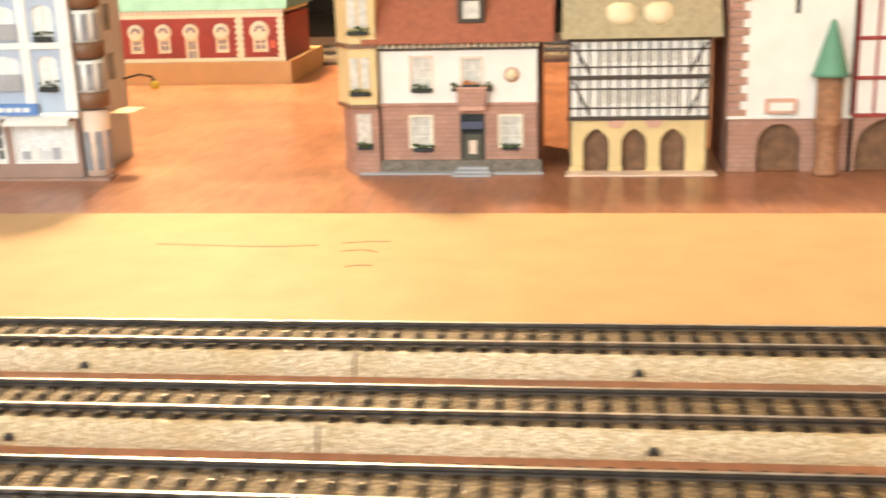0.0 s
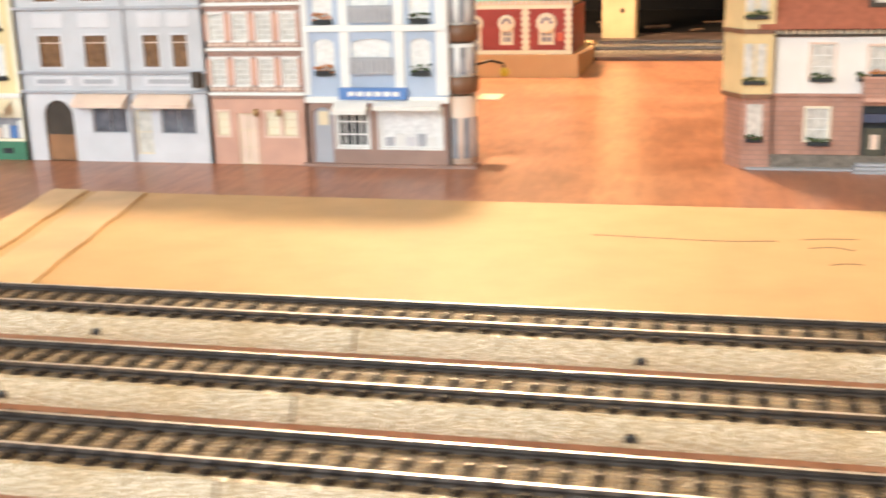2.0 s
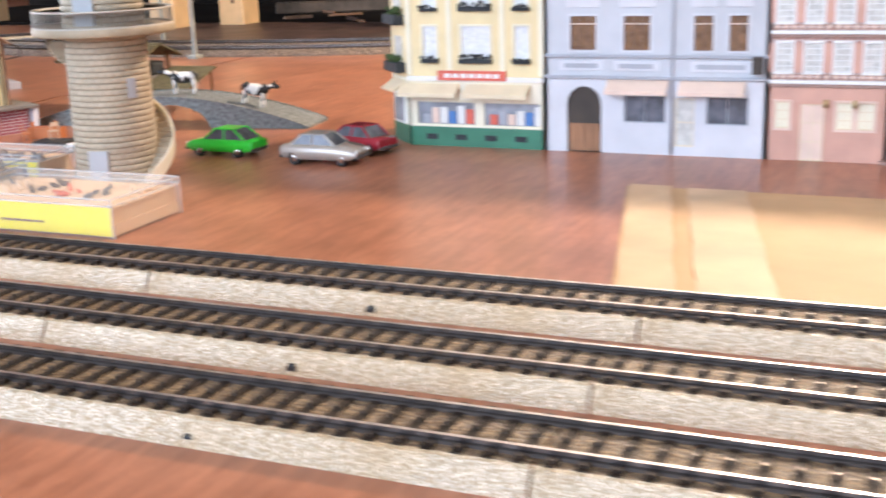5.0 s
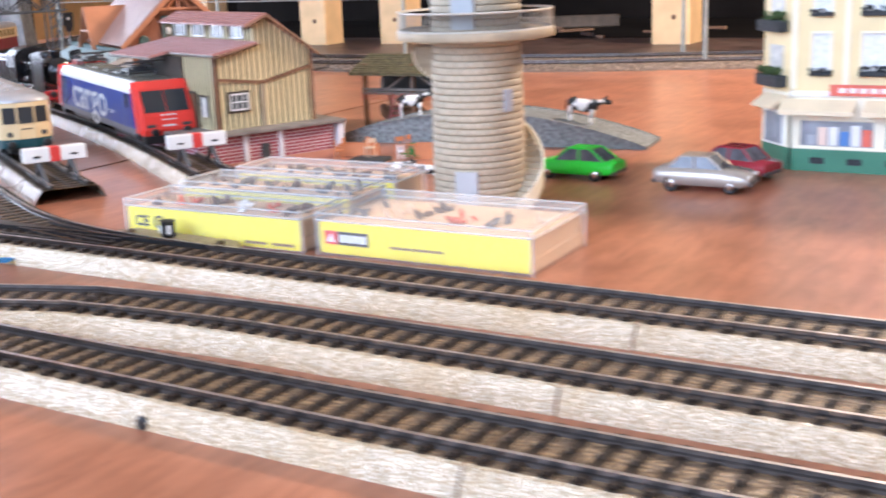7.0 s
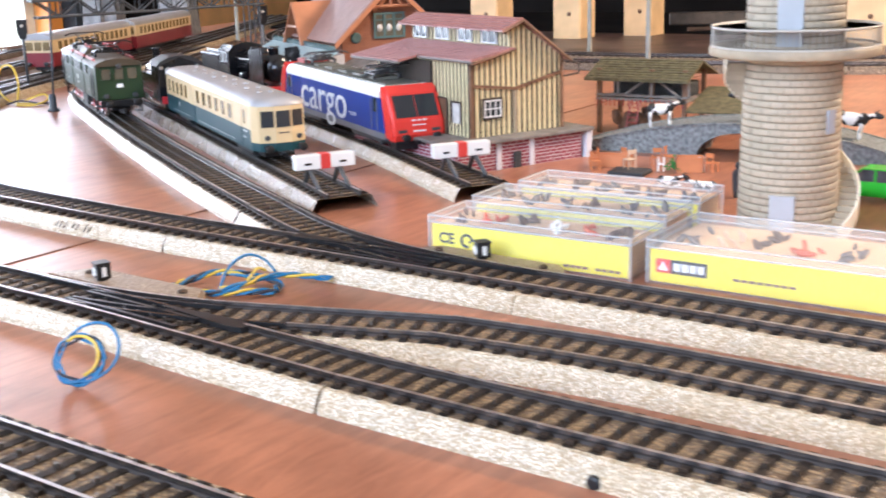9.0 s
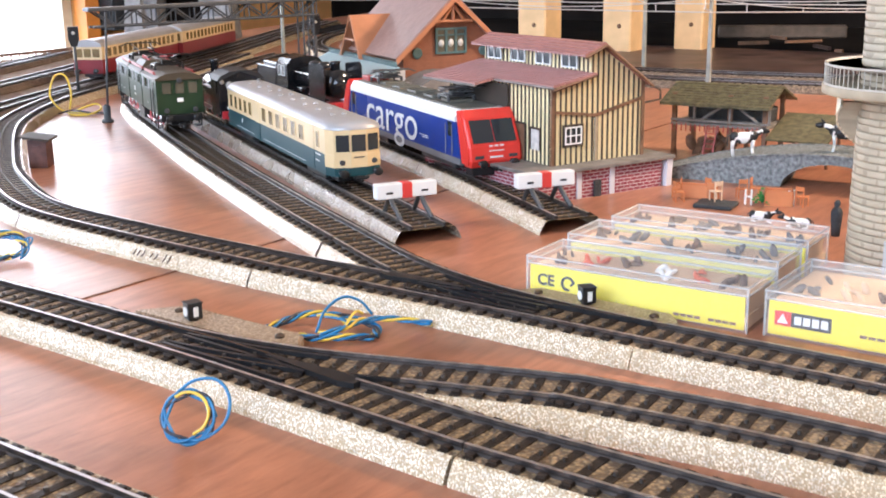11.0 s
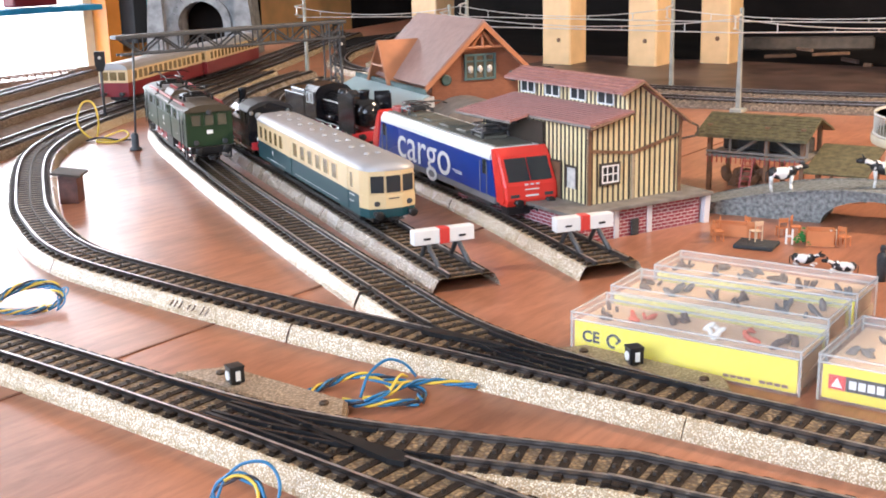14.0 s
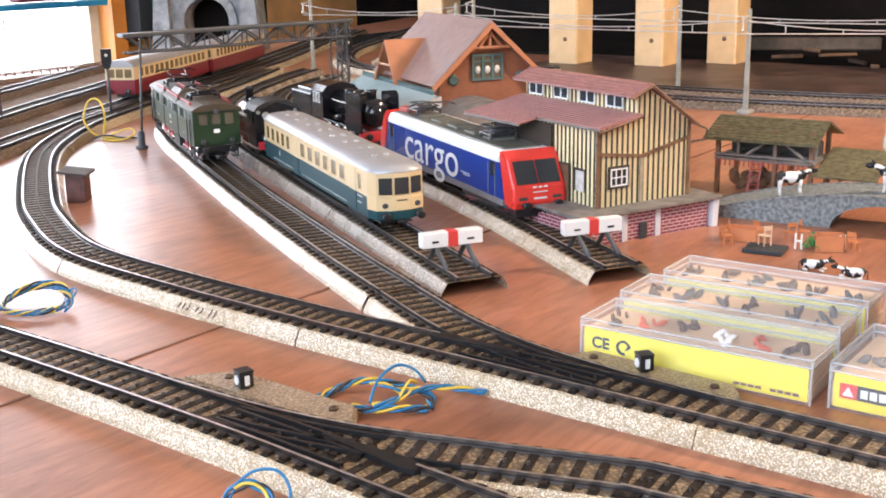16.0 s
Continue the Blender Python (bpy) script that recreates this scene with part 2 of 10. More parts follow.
def lathe(bm, prof, n=32, centre=(0, 0), z=0.0, axis="z"):
    """A profile of (radius, height) turned round an upright axis."""
    rings = []
    for r, h in prof:
        ring = []
        for i in range(n):
            a = 2 * math.pi * i / n
            u, v = r * math.cos(a), r * math.sin(a)
            co = {"z": (centre[0] + u, centre[1] + v, z + h), "y": (centre[0] + u, h, centre[1] + v), "x": (h, centre[0] + u, centre[1] + v)}[axis]
            ring.append(bm.verts.new(co))
        rings.append(ring)
    fs = []
    for a, b in zip(rings, rings[1:]):
        for i in range(n):
            f = bm.faces.new((a[i], a[(i + 1) % n], b[(i + 1) % n], b[i]))
            f.smooth = True
            fs.append(f)
    if prof[0][0] > 1e-6:
        fs.append(bm.faces.new(rings[0][::-1]))
    if prof[-1][0] > 1e-6:
        fs.append(bm.faces.new(rings[-1]))
    bmesh.ops.recalc_face_normals(bm, faces=fs)


def tube(bm, pts, r, n=6):
    """A round wire along points."""
    pts = [Vector(p) for p in pts]
    rings = []
    up = Vector((0.13, 0.21, 0.97)).normalized()
    for i, p in enumerate(pts):
        d = (pts[min(i + 1, len(pts) - 1)] - pts[max(i - 1, 0)]).normalized()
        s = d.cross(up).normalized()
        w = s.cross(d)
        rings.append([bm.verts.new(p + r * (math.cos(2 * math.pi * k / n) * s + math.sin(2 * math.pi * k / n) * w)) for k in range(n)])
    for a, b in zip(rings, rings[1:]):
        for k in range(n):
            bm.faces.new((a[k], a[(k + 1) % n], b[(k + 1) % n], b[k])).smooth = True
    bm.faces.new(rings[0][::-1])
    bm.faces.new(rings[-1])


def smooth_line(pts, step):
    """Catmull-Rom through the points, at even steps: positions and headings."""
    P = [Vector((*p, 0)) if len(p) == 2 else Vector(p) for p in pts]
    P = [2 * P[0] - P[1]] + P + [2 * P[-1] - P[-2]]
    fine = []
    for a, b, c, d in zip(P, P[1:], P[2:], P[3:]):
        for k in range(40):
            t = k / 40
            fine.append(0.5 * (2 * b + (c - a) * t + (2 * a - 5 * b + 4 * c - d) * t * t + (3 * b - a - 3 * c + d) * t ** 3))
    fine.append(P[-2])
    out, need = [fine[0]], step
    for a, b in zip(fine, fine[1:]):
        L = (b - a).length
        while L >= need:
            a = a + (b - a) * (need / L)
            L -= need
            out.append(a)
            need = step
        need -= L
    return out


def part(name, bm, material, parent, label=""):
    me = bpy.data.meshes.new(name)
    bm.to_mesh(me)
    bm.free()
    for m in material if isinstance(material, (list, tuple)) else [material]:
        me.materials.append(m)
    ob = new(name, me)
    ob.parent = parent
    if label:
        tagged(ob, label=label)
    return ob


def thing(name, label, category, m=None, group="", kind=""):
    ob = new(name)
    ob.empty_display_size = 0.01
    if m is not None:
        ob.matrix_world = m
    return tagged(ob, label, category, group, kind)


def single(name, bm, material, label, category, m=None, group="", kind=""):
    ob = part(name, bm, material, None)
    if m is not None:
        ob.matrix_world = m
    return tagged(ob, label, category, group, kind)

# ---- ground ----
bm = bmesh.new()
prism(bm, [(-1.10, -0.55), (2.3, -0.55), (2.3, 1.86), (-1.55, 1.86), (-1.262, 0.78), (-1.232, 0.52), (-1.16, 0.30)], -0.02, 0.0, "z")
single("ground", bm, M["board"], "red-brown painted layout board with a dull sheen", "board", kind="structure")
bm = bmesh.new()
prism(bm, [(0.341, 0.026), (1.25, 0.026), (1.25, 0.192), (0.307, 0.192)], 0.0002, 0.0016, "z")
single("hardboard_panel", bm, M["tan"], "bare tan hardboard panel lying on the layout board", "panel", kind="structure")

# thin veneer strips lying along its slanting end
for x0, x1, y1 in ((0.0015, 0.0215, 0.1905), (0.0290, 0.0560, 0.1880)):
    bm = bmesh.new()
    n = 10
    for a, b in zip(range(n), range(1, n + 1)):
        ya, yb = 0.0275 + (y1 - 0.0275) * a / n, 0.0275 + (y1 - 0.0275) * b / n
        ea, eb = 0.341 - 0.205 * (ya - 0.026), 0.341 - 0.205 * (yb - 0.026)
        wa, wb = 0.0006 * math.sin(a * 1.9), 0.0006 * math.sin(b * 1.9)
        prism(bm, [(ea + x0 + wa, ya), (ea + x1 + wa, ya), (eb + x1 + wb, yb), (eb + x0 + wb, yb)], 0.0016, 0.0030, "z")
    bmesh.ops.remove_doubles(bm, verts=bm.verts[:], dist=1e-6)
    single("veneer_strip", bm, M["veneer"], "thin pale wood strip lying on the hardboard panel", "wood strip", group="veneer strips")

# joint between two sheets of board, and the dusty, shade-darkened board under the upper deck
bm = bmesh.new()
box(bm, -0.2268, -0.2252, -0.55, 0.86, 0.00005, 0.0004)
single("board_joint", bm, M["jointbrown"], "dark narrow joint between two layout boards", "joint", kind="structure")
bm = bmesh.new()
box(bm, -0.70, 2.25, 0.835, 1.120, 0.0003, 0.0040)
single("rear_board", bm, M["rearboard"], "dusty brown board under the upper deck, darkened for its shade", "board", kind="structure")
# sheet over the board whose near-black imitates the unlit back
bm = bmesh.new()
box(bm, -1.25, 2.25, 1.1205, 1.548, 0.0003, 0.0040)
single("rear_shade_sheet", bm, M["shadeblack"], "near-black sheet, deep shade under the deck put into its colour", "floor", kind="structure")

# matt brown underlay below the outer lines
M["cork"] = mat("brown_cork", (0.17, 0.105, 0.060), 0.85, var=0.25, scale=160, bump=0.4, second=(0.12, 0.07, 0.04), blotch=14, spec=0.15)
bm = bmesh.new()
prism(bm, [(-0.60, 0.0), (-0.70, 0.16), (-0.785, 0.30), (-0.838, 0.40), (-0.90, 0.52), (-0.985, 0.69), (-1.08, 0.86), (-1.14, 0.965), (-1.235, 0.86), (-1.225, 0.52), (-1.15, 0.30), (-1.09, 0.06), (-1.06, 0.0)], 0.0002, 0.0012, "z")
single("track_underlay", bm, M["cork"], "matt brown cork underlay below the outer tracks", "underlay", kind="structure")

# ---- tracks ----
GAUGE, RAILZ, PITCH = 0.0165, 0.0095, 0.0075
sleeper_mesh = None


def sleeper_data():
    global sleeper_mesh
    if sleeper_mesh is None:
        b = bmesh.new()
        box(b, -0.0015, 0.0015, -0.0136, 0.0136, -0.0004, 0.0004)
        for sy in (-0.0113, 0.0113):
            box(b, -0.0013, 0.0013, sy - 0.0011, sy + 0.0011, 0.0004, 0.0012)
        n = len(b.faces)
        rod(b, (0, 0, 0.0004), (0, 0, 0.0016), 0.0007, 6)
        for f in list(b.faces)[n:]:
            f.material_index = 1
        sleeper_mesh = bpy.data.meshes.new("sleeper")
        b.to_mesh(sleeper_mesh)
        b.free()
        sleeper_mesh.materials.append(M["sleeper"])
        sleeper_mesh.materials.append(M["steelstud"])
    return sleeper_mesh


def sweep(bm, line, prof, mats=None):
    """A profile of (across, up) along a line; across to the left of the way."""
    rings = []
    for i, p in enumerate(line):
        d = (line[min(i + 1, len(line) - 1)] - line[max(i - 1, 0)]).normalized()
        s = Vector((-d.y, d.x, 0))
        rings.append([bm.verts.new(p + s * a + Vector((0, 0, h))) for a, h in prof])
    n = len(prof)
    for a, b in zip(rings, rings[1:]):
        for k in range(n - 1):
            f = bm.faces.new((a[k], b[k], b[k + 1], a[k + 1]))
            if mats:
                f.material_index = mats[k]
    return rings


BED = [(-0.0178, 0.0), (-0.0174, 0.0020), (-0.0147, 0.0068), (-0.0135, 0.0072), (0.0135, 0.0072), (0.0147, 0.0068), (0.0174, 0.0020), (0.0178, 0.0)]
BEDM = [0, 0, 0, 1, 0, 0, 0]


def rail_prof(off):
    return [(off - 0.0011, 0.0072), (off - 0.0005, 0.0078), (off - 0.0006, RAILZ - 0.0010), (off - 0.0006, RAILZ), (off + 0.0006, RAILZ), (off + 0.0006, RAILZ - 0.0010), (off + 0.0005, 0.0078), (off + 0.0011, 0.0072)]


def track(pts, label, first=0.0, piece=0.18, seam_from=0.0, group="toy track pieces", zoff=0.0, bed="ballast", say="speckled tan tin ballast bed"):
    """Sections of stamped-tin track along a line, each with its bed, two rails and sleepers."""
    line = smooth_line(pts, PITCH / 2)
    per = int(round(piece / PITCH)) * 2
    i = int(round(first / PITCH)) * 2
    cuts = [0] + list(range(i if i else per, len(line) - 6, per)) + [len(line) - 1]
    made = []
    for a, b in zip(cuts, cuts[1:]):
        seg = line[a:b + 1]
        if len(seg) < 4:
            continue
        base = seg[len(seg) // 2]
        loc = [p - base for p in seg]
        d0, d1 = (loc[1] - loc[0]).normalized(), (loc[-1] - loc[-2]).normalized()
        inner = [loc[0] + d0 * 0.0004] + loc[1:-1] + [loc[-1] - d1 * 0.0004]
        e = thing("track_section", label, "toy track", Matrix.Translation(base + Vector((0, 0, zoff))), group)
        bm = bmesh.new()
        rings = sweep(bm, inner, BED, BEDM)
        part("track_bed", bm, [M[bed], M["bed"]], e, say)
        for off in (GAUGE / 2 + 0.0006, -GAUGE / 2 - 0.0006):
            bm = bmesh.new()
            sweep(bm, loc, rail_prof(off), [0, 0, 2, 1, 2, 0, 0])
            part("rail", bm, [M["rail"], M["railtop"], M["railside"]], e, "dark steel rail with a bright worn head")
        for k in range(1, len(loc) - 1, 2):
            s = new("sleeper", sleeper_data())
            s.parent = e
            d = loc[k + 1] - loc[k - 1]
            s.matrix_local = Matrix.Translation(loc[k] + Vector((0, 0, 0.0072))) @ Matrix.Rotation(math.atan2(d.y, d.x), 4, "Z")
        made.append(e)
    return made


LBL = "toy track section on a stamped tin ballast bed"
OLD = "old toy track section on a dusty brown ballast bed"
A_LINE = [(-0.18, 0), (-0.27, 0.003), (-0.365, 0.013), (-0.443, 0.045), (-0.515, 0.087), (-0.652, 0.186), (-0.742, 0.285), (-0.797, 0.375), (-0.855, 0.49), (-0.92, 0.63), (-1.02, 0.82), (-1.16, 1.06), (-1.30, 1.32)]
# holes for the track pins in the middle of each straight section's bed, dark and half round
track([(1.26, 0), (0.9, 0), (0.54, 0), (0.18, 0), (-0.0012, 0)], LBL)
track(A_LINE, LBL)
track([(1.26, -0.0553), (0.6, -0.0553), (0.27, -0.0553), (0.12, -0.0545), (0.06, -0.055), (0.0, -0.061)], LBL)
track([(1.26, -0.1066), (0.6, -0.1066), (0.2, -0.1066), (0.1, -0.1062), (0.0, -0.1052)], LBL)
track([(-0.18, -0.097), (-0.27, -0.097), (-0.45, -0.10), (-0.7, -0.12)], LBL)
track([(0.5, -0.194), (-0.5, -0.194)], LBL)
E_LINE = [(-0.18, 0.050), (-0.26, 0.092), (-0.404, 0.172), (-0.53, 0.2455), (-0.622, 0.301), (-0.70, 0.36), (-0.80, 0.47), (-0.87, 0.60), (-0.95, 0.74)]
track(E_LINE, LBL)
F_LINE = [(-0.1600, 0.0850), (-0.3375, 0.1880), (-0.5095, 0.2875), (-0.605, 0.3465), (-0.701, 0.4255), (-0.785, 0.53), (-0.85, 0.65), (-0.90, 0.76)]
G_LINE = [(-0.112, 0.141), (-0.247, 0.228), (-0.385, 0.306), (-0.497, 0.361), (-0.60, 0.414), (-0.69, 0.486), (-0.765, 0.58), (-0.82, 0.72)]
track(F_LINE, LBL, bed="greyballast", say="grey-brown tin ballast bed, a dark reflection put into its colour")
track(G_LINE, LBL)
track([(-0.60, 0.0), (-0.70, 0.16), (-0.785, 0.30), (-0.838, 0.40), (-0.90, 0.52), (-0.985, 0.69), (-1.08, 0.86), (-1.2, 1.07), (-1.36, 1.34)], OLD, bed="oldballast", say="dusty brown ballast bed")
track([(-0.70, -0.02), (-0.80, 0.17), (-0.90, 0.33), (-0.985, 0.48), (-1.09, 0.66), (-1.22, 0.86)], OLD, bed="oldballast", say="dusty brown ballast bed")
track([(-0.82, -0.02), (-0.92, 0.17), (-1.02, 0.35), (-1.11, 0.50), (-1.22, 0.68)], OLD, bed="oldballast", say="dusty brown ballast bed")
track([(-0.62, 0.92), (-0.78, 0.80), (-0.90, 0.84), (-1.02, 0.97), (-1.12, 1.17), (-1.24, 1.42)], LBL)
FAR1 = [(1.5, 0.86), (0.6, 0.88), (0.1, 0.83), (-0.2, 0.745), (-0.45, 0.72), (-0.62, 0.74)]
FAR2 = [(1.5, 0.93), (0.6, 0.95), (0.1, 0.90), (-0.2, 0.815), (-0.45, 0.79), (-0.62, 0.81)]
track(FAR1, OLD, bed="oldballast", say="dusty brown ballast bed")
track(FAR2, OLD, bed="oldballast", say="dusty brown ballast bed")


def turnout(ends, motor, lantern, label):
    """A switch: two ways out of one end on one bed, with a black frog, blades, a motor box and its lantern."""
    stem, straight, branch = ends
    e = thing("track_switch", label, "toy track switch")
    l1, l2 = smooth_line(straight, PITCH / 2), smooth_line(branch, PITCH / 2)
    w0, w1 = l1[-1] - l1[0], l2[-1] - l2[0]
    towards = w0.x * w1.y - w0.y * w1.x > 0
    for l, dz in ((l1, 0.0), (l2, -0.0002)):
        bm = bmesh.new()
        rings = sweep(bm, l, [(a, h + dz * (h > 0)) for a, h in BED], BEDM)
        bm.faces.new(rings[0][::-1])
        bm.faces.new(rings[-1])
        part("track_bed", bm, [M["ballast"], M["bed"]], e)
        for off in (GAUGE / 2 + 0.0006, -GAUGE / 2 - 0.0006):
            # the rails that cross between the two ways are black from the blade to the frog
            runs = [(0, len(l), False)]
            if (off > 0) == ((l is l1) == towards):
                runs = [(0, int(len(l) * 0.05), False), (int(len(l) * 0.05) - 1, int(len(l) * 0.70), True), (int(len(l) * 0.70) - 1, len(l), False)]
            for k0, k1, dark in runs:
                if k1 - k0 < 3:
                    continue
                bm = bmesh.new()
                sweep(bm, l[k0:k1], [(a, h + dz - (0.0003 if dark else 0.0)) for a, h in rail_prof(off)], [0, 0, 2, 1, 2, 0, 0])
                part("switch_blade" if dark else "rail", bm, [M["black"], M["bladeblack"], M["black"]] if dark else [M["rail"], M["railtop"], M["railside"]], e, "black switch blade" if dark else "")
        for k in range(1, len(l) - 1, 2):
            s = new("sleeper", sleeper_data())
            s.parent = e
            d = l[k + 1] - l[k - 1]
            s.matrix_local = Matrix.Translation(l[k] + Vector((0, 0, 0.0072 + dz))) @ Matrix.Rotation(math.atan2(d.y, d.x), 4, "Z")
    # frog and blades lie where the two ways part
    n = len(l1)
    for l, side in ((l1, 1), (l2, -1)):
        for o2 in (0.0046, -0.0046):
            bm = bmesh.new()
            sweep(bm, l[int(n * 0.26):int(n * 0.60)], [(o2 - 0.0007, 0.0076), (o2 - 0.0007, 0.0091), (o2 + 0.0007, 0.0091), (o2 + 0.0007, 0.0076)])
            part("guard_rail", bm, M["black"], e, "black plastic guard rail")
    k = int(n * 0.58)
    mid = (l1[k] + l2[min(k, len(l2) - 1)]) / 2
    d = (l1[k + 2] - l1[k - 2]).normalized()
    ang = math.atan2(d.y, d.x)
    bm = bmesh.new()
    vs = prism(bm, [(-0.020, -0.0008), (0.016, -0.0034), (0.022, -0.0022), (0.022, 0.0022), (0.016, 0.0034), (-0.020, 0.0008)], 0.0075, 0.0094, "z")
    bmesh.ops.transform(bm, matrix=Matrix.Translation(mid) @ Matrix.Rotation(ang, 4, "Z"), verts=vs)
    part("frog", bm, M["black"], e, "black plastic frog")
    # the motor box under a sloping tin cover beside the bed
    (mx, my, mang, mlen, side) = motor
    bm = bmesh.new()
    w = 0.0178 * side
    poly = [(-mlen / 2 - 0.014, 0), (-mlen / 2, w), (mlen / 2, w), (mlen / 2 + 0.014, 0)]
    vs = prism(bm, poly if side > 0 else poly[::-1], 0.0, 0.0050, "z")
    bmesh.ops.bevel(bm, geom=[x for x in bm.edges if all(v.co.z > 0.004 for v in x.verts)], offset=0.0012, segments=2, affect="EDGES")
    bmesh.ops.transform(bm, matrix=pose(mx, my, 0, 0, 0, mang), verts=bm.verts[:])
    part("motor_cover", bm, M["coverbrown"], e, "tan tin cover of the switch motor")
    for sx in (-mlen / 2 + 0.004, mlen / 2 - 0.004):
        bm = bmesh.new()
        lathe(bm, [(0.0018, 0), (0.0018, 0.0008), (0.0010, 0.0013), (0, 0.0013)], 10, (sx, w * 0.55), 0.005)
        bmesh.ops.transform(bm, matrix=pose(mx, my, 0, 0, 0, mang), verts=bm.verts[:])
        part("screw", bm, M["studbrown"], e)
    (lx, ly, lang) = lantern
    bm = bmesh.new()
    rbox(bm, -0.0029, 0.0029, -0.0028, 0.0028, 0.0056, 0.0118, 0.0006)
    rod(bm, (0, 0, 0.0048), (0, 0, 0.0064), 0.0022, 12)
    rbox(bm, -0.0031, 0.0031, -0.0030, 0.0030, 0.0115, 0.0122, 0.0003)
    bmesh.ops.transform(bm, matrix=pose(lx, ly, 0, 0, 0, lang), verts=bm.verts[:])
    lan = part("lantern", bm, M["black"], e, "black switch lantern")
    bm = bmesh.new()
    rod(bm, (0, -0.0026, 0.0086), (0, -0.0032, 0.0086), 0.0018, 16)
    bmesh.ops.transform(bm, matrix=pose(lx, ly, 0, 0, 0, lang), verts=bm.verts[:])
    part("lens", bm, M["white"], lan, "round white lens")
    bm = bmesh.new()
    box(bm, 0.0028, 0.0033, -0.0009, 0.0009, 0.0068, 0.0105)
    bmesh.ops.transform(bm, matrix=pose(lx, ly, 0, 0, 0, lang), verts=bm.verts[:])
    part("lens", bm, M["white"], lan, "white bar lens")
    return e


M["brass"] = mat("brass", (0.45, 0.33, 0.13), 0.35, metal=1.0)
M["studbrown"] = mat("dull_brown_stud", (0.10, 0.065, 0.04), 0.45, metal=0.5)
M["bladeblack"] = mat("blackened_steel", (0.09, 0.09, 0.10), 0.22, metal=0.7, var=0.15)
turnout([None, [(0.0, 0.0), (-0.06, 0.0), (-0.12, 0.0), (-0.18, 0.0)], [(0.0, 0.0), (-0.05, 0.004), (-0.09, 0.0115), (-0.13, 0.025), (-0.18, 0.050)]],
        (-0.038, 0.0175, -3, 0.060, 1), (-0.0405, 0.0268, -38), "toy track switch with a black frog and lantern, tan motor cover")
turnout([None, [(-0.18, -0.097), (-0.12, -0.0985), (-0.06, -0.102), (0.0, -0.1052)], [(-0.18, -0.097), (-0.13, -0.0955), (-0.09, -0.0895), (-0.05, -0.0775), (0.0, -0.0612), (0.0110, -0.0596)]],
        (-0.140, -0.0775, -1, 0.062, 1), (-0.1545, -0.0712, -20), "toy track switch with a black frog and lantern, tan motor cover")


# solid black disc in place of the dark hollow of a hole
def pin_hole(x, y, z=0.0014):
    bm = bmesh.new()
    lathe(bm, [(0.0, 0.0003), (0.0016, 0.0002), (0.0020, 0.0005), (0.0022, 0.0012), (0.0016, 0.0012)], 14, (0, 0), 0, "y")
    single("hole_disc", bm, M["black"], "small black half-round disc standing for a dark hole in the bed", "grommet", Matrix.Translation((x, y - 0.0176, z)), "grommets in the ballast")


for hx in (0.81, 0.63, 0.45, 0.27):
    pin_hole(hx, -0.0002)
    pin_hole(hx + 0.001, -0.0555)
for hx in (0.45, 0.27, 0.088, 0.63, 0.81):
    pin_hole(hx, -0.1066)

# ---- rolling stock ----
M["locogreen"] = mat("green_loco_paint", (0.021, 0.042, 0.018), 0.30, var=0.06, scale=90, bump=0.02)
M["locobrown"] = mat("brown_roof_paint", (0.060, 0.044, 0.024), 0.5, var=0.08)
M["wheelred"] = mat("wheel_red", (0.48, 0.03, 0.035), 0.35, var=0.08)
M["ocher"] = mat("dark_oxide", (0.33, 0.05, 0.045), 0.4, var=0.1)
M["chrome"] = mat("nickel_plate", (0.6, 0.58, 0.55), 0.22, metal=1.0)
M["glass"] = mat("dark_glazing", (0.03, 0.035, 0.04), 0.12, var=0.05, spec=0.6)
M["glasslight"] = mat("lit_glazing", (0.30, 0.29, 0.26), 0.15, var=0.1)
M["glassdim"] = mat("dim_glazing", (0.11, 0.095, 0.065), 0.15, var=0.2)
M["cream"] = mat("cream_paint", (0.72, 0.55, 0.30), 0.35, var=0.05)
M["petrol"] = mat("petrol_paint", (0.012, 0.062, 0.075), 0.32, var=0.06)
M["silver"] = mat("silver_roof", (0.42, 0.41, 0.41), 0.42, metal=0.25, var=0.06)
M["blue"] = mat("royal_blue_paint", (0.012, 0.045, 0.28), 0.28, var=0.05)
M["signalred"] = mat("signal_red_paint", (0.72, 0.045, 0.03), 0.28, var=0.04)
M["whitepaint"] = mat("white_paint", (0.82, 0.82, 0.80), 0.35, var=0.03)
M["darkgrey"] = mat("dark_grey_paint", (0.06, 0.06, 0.062), 0.42, var=0.1)
M["midgrey"] = mat("mid_grey_paint", (0.20, 0.20, 0.21), 0.42, var=0.1)
M["steamblack"] = mat("steam_black", (0.012, 0.012, 0.014), 0.17, var=0.15)
M["darkroof"] = mat("sooty_roof_paint", (0.016, 0.016, 0.017), 0.5, var=0.15)
M["winered"] = mat("wine_red_paint", (0.20, 0.018, 0.025), 0.35, var=0.06)


def on_track(line, back, z=None):
    """A pose on a line, back metres from its first point; x points towards the first point."""
    pts = smooth_line(line, 0.001)
    k = min(max(int(back * 1000), 2), len(pts) - 3)
    d = pts[k - 2] - pts[k + 2]
    return Matrix.Translation(pts[k] + Vector((0, 0, RAILZ if z is None else z))) @ Matrix.Rotation(math.atan2(d.y, d.x), 4, "Z")


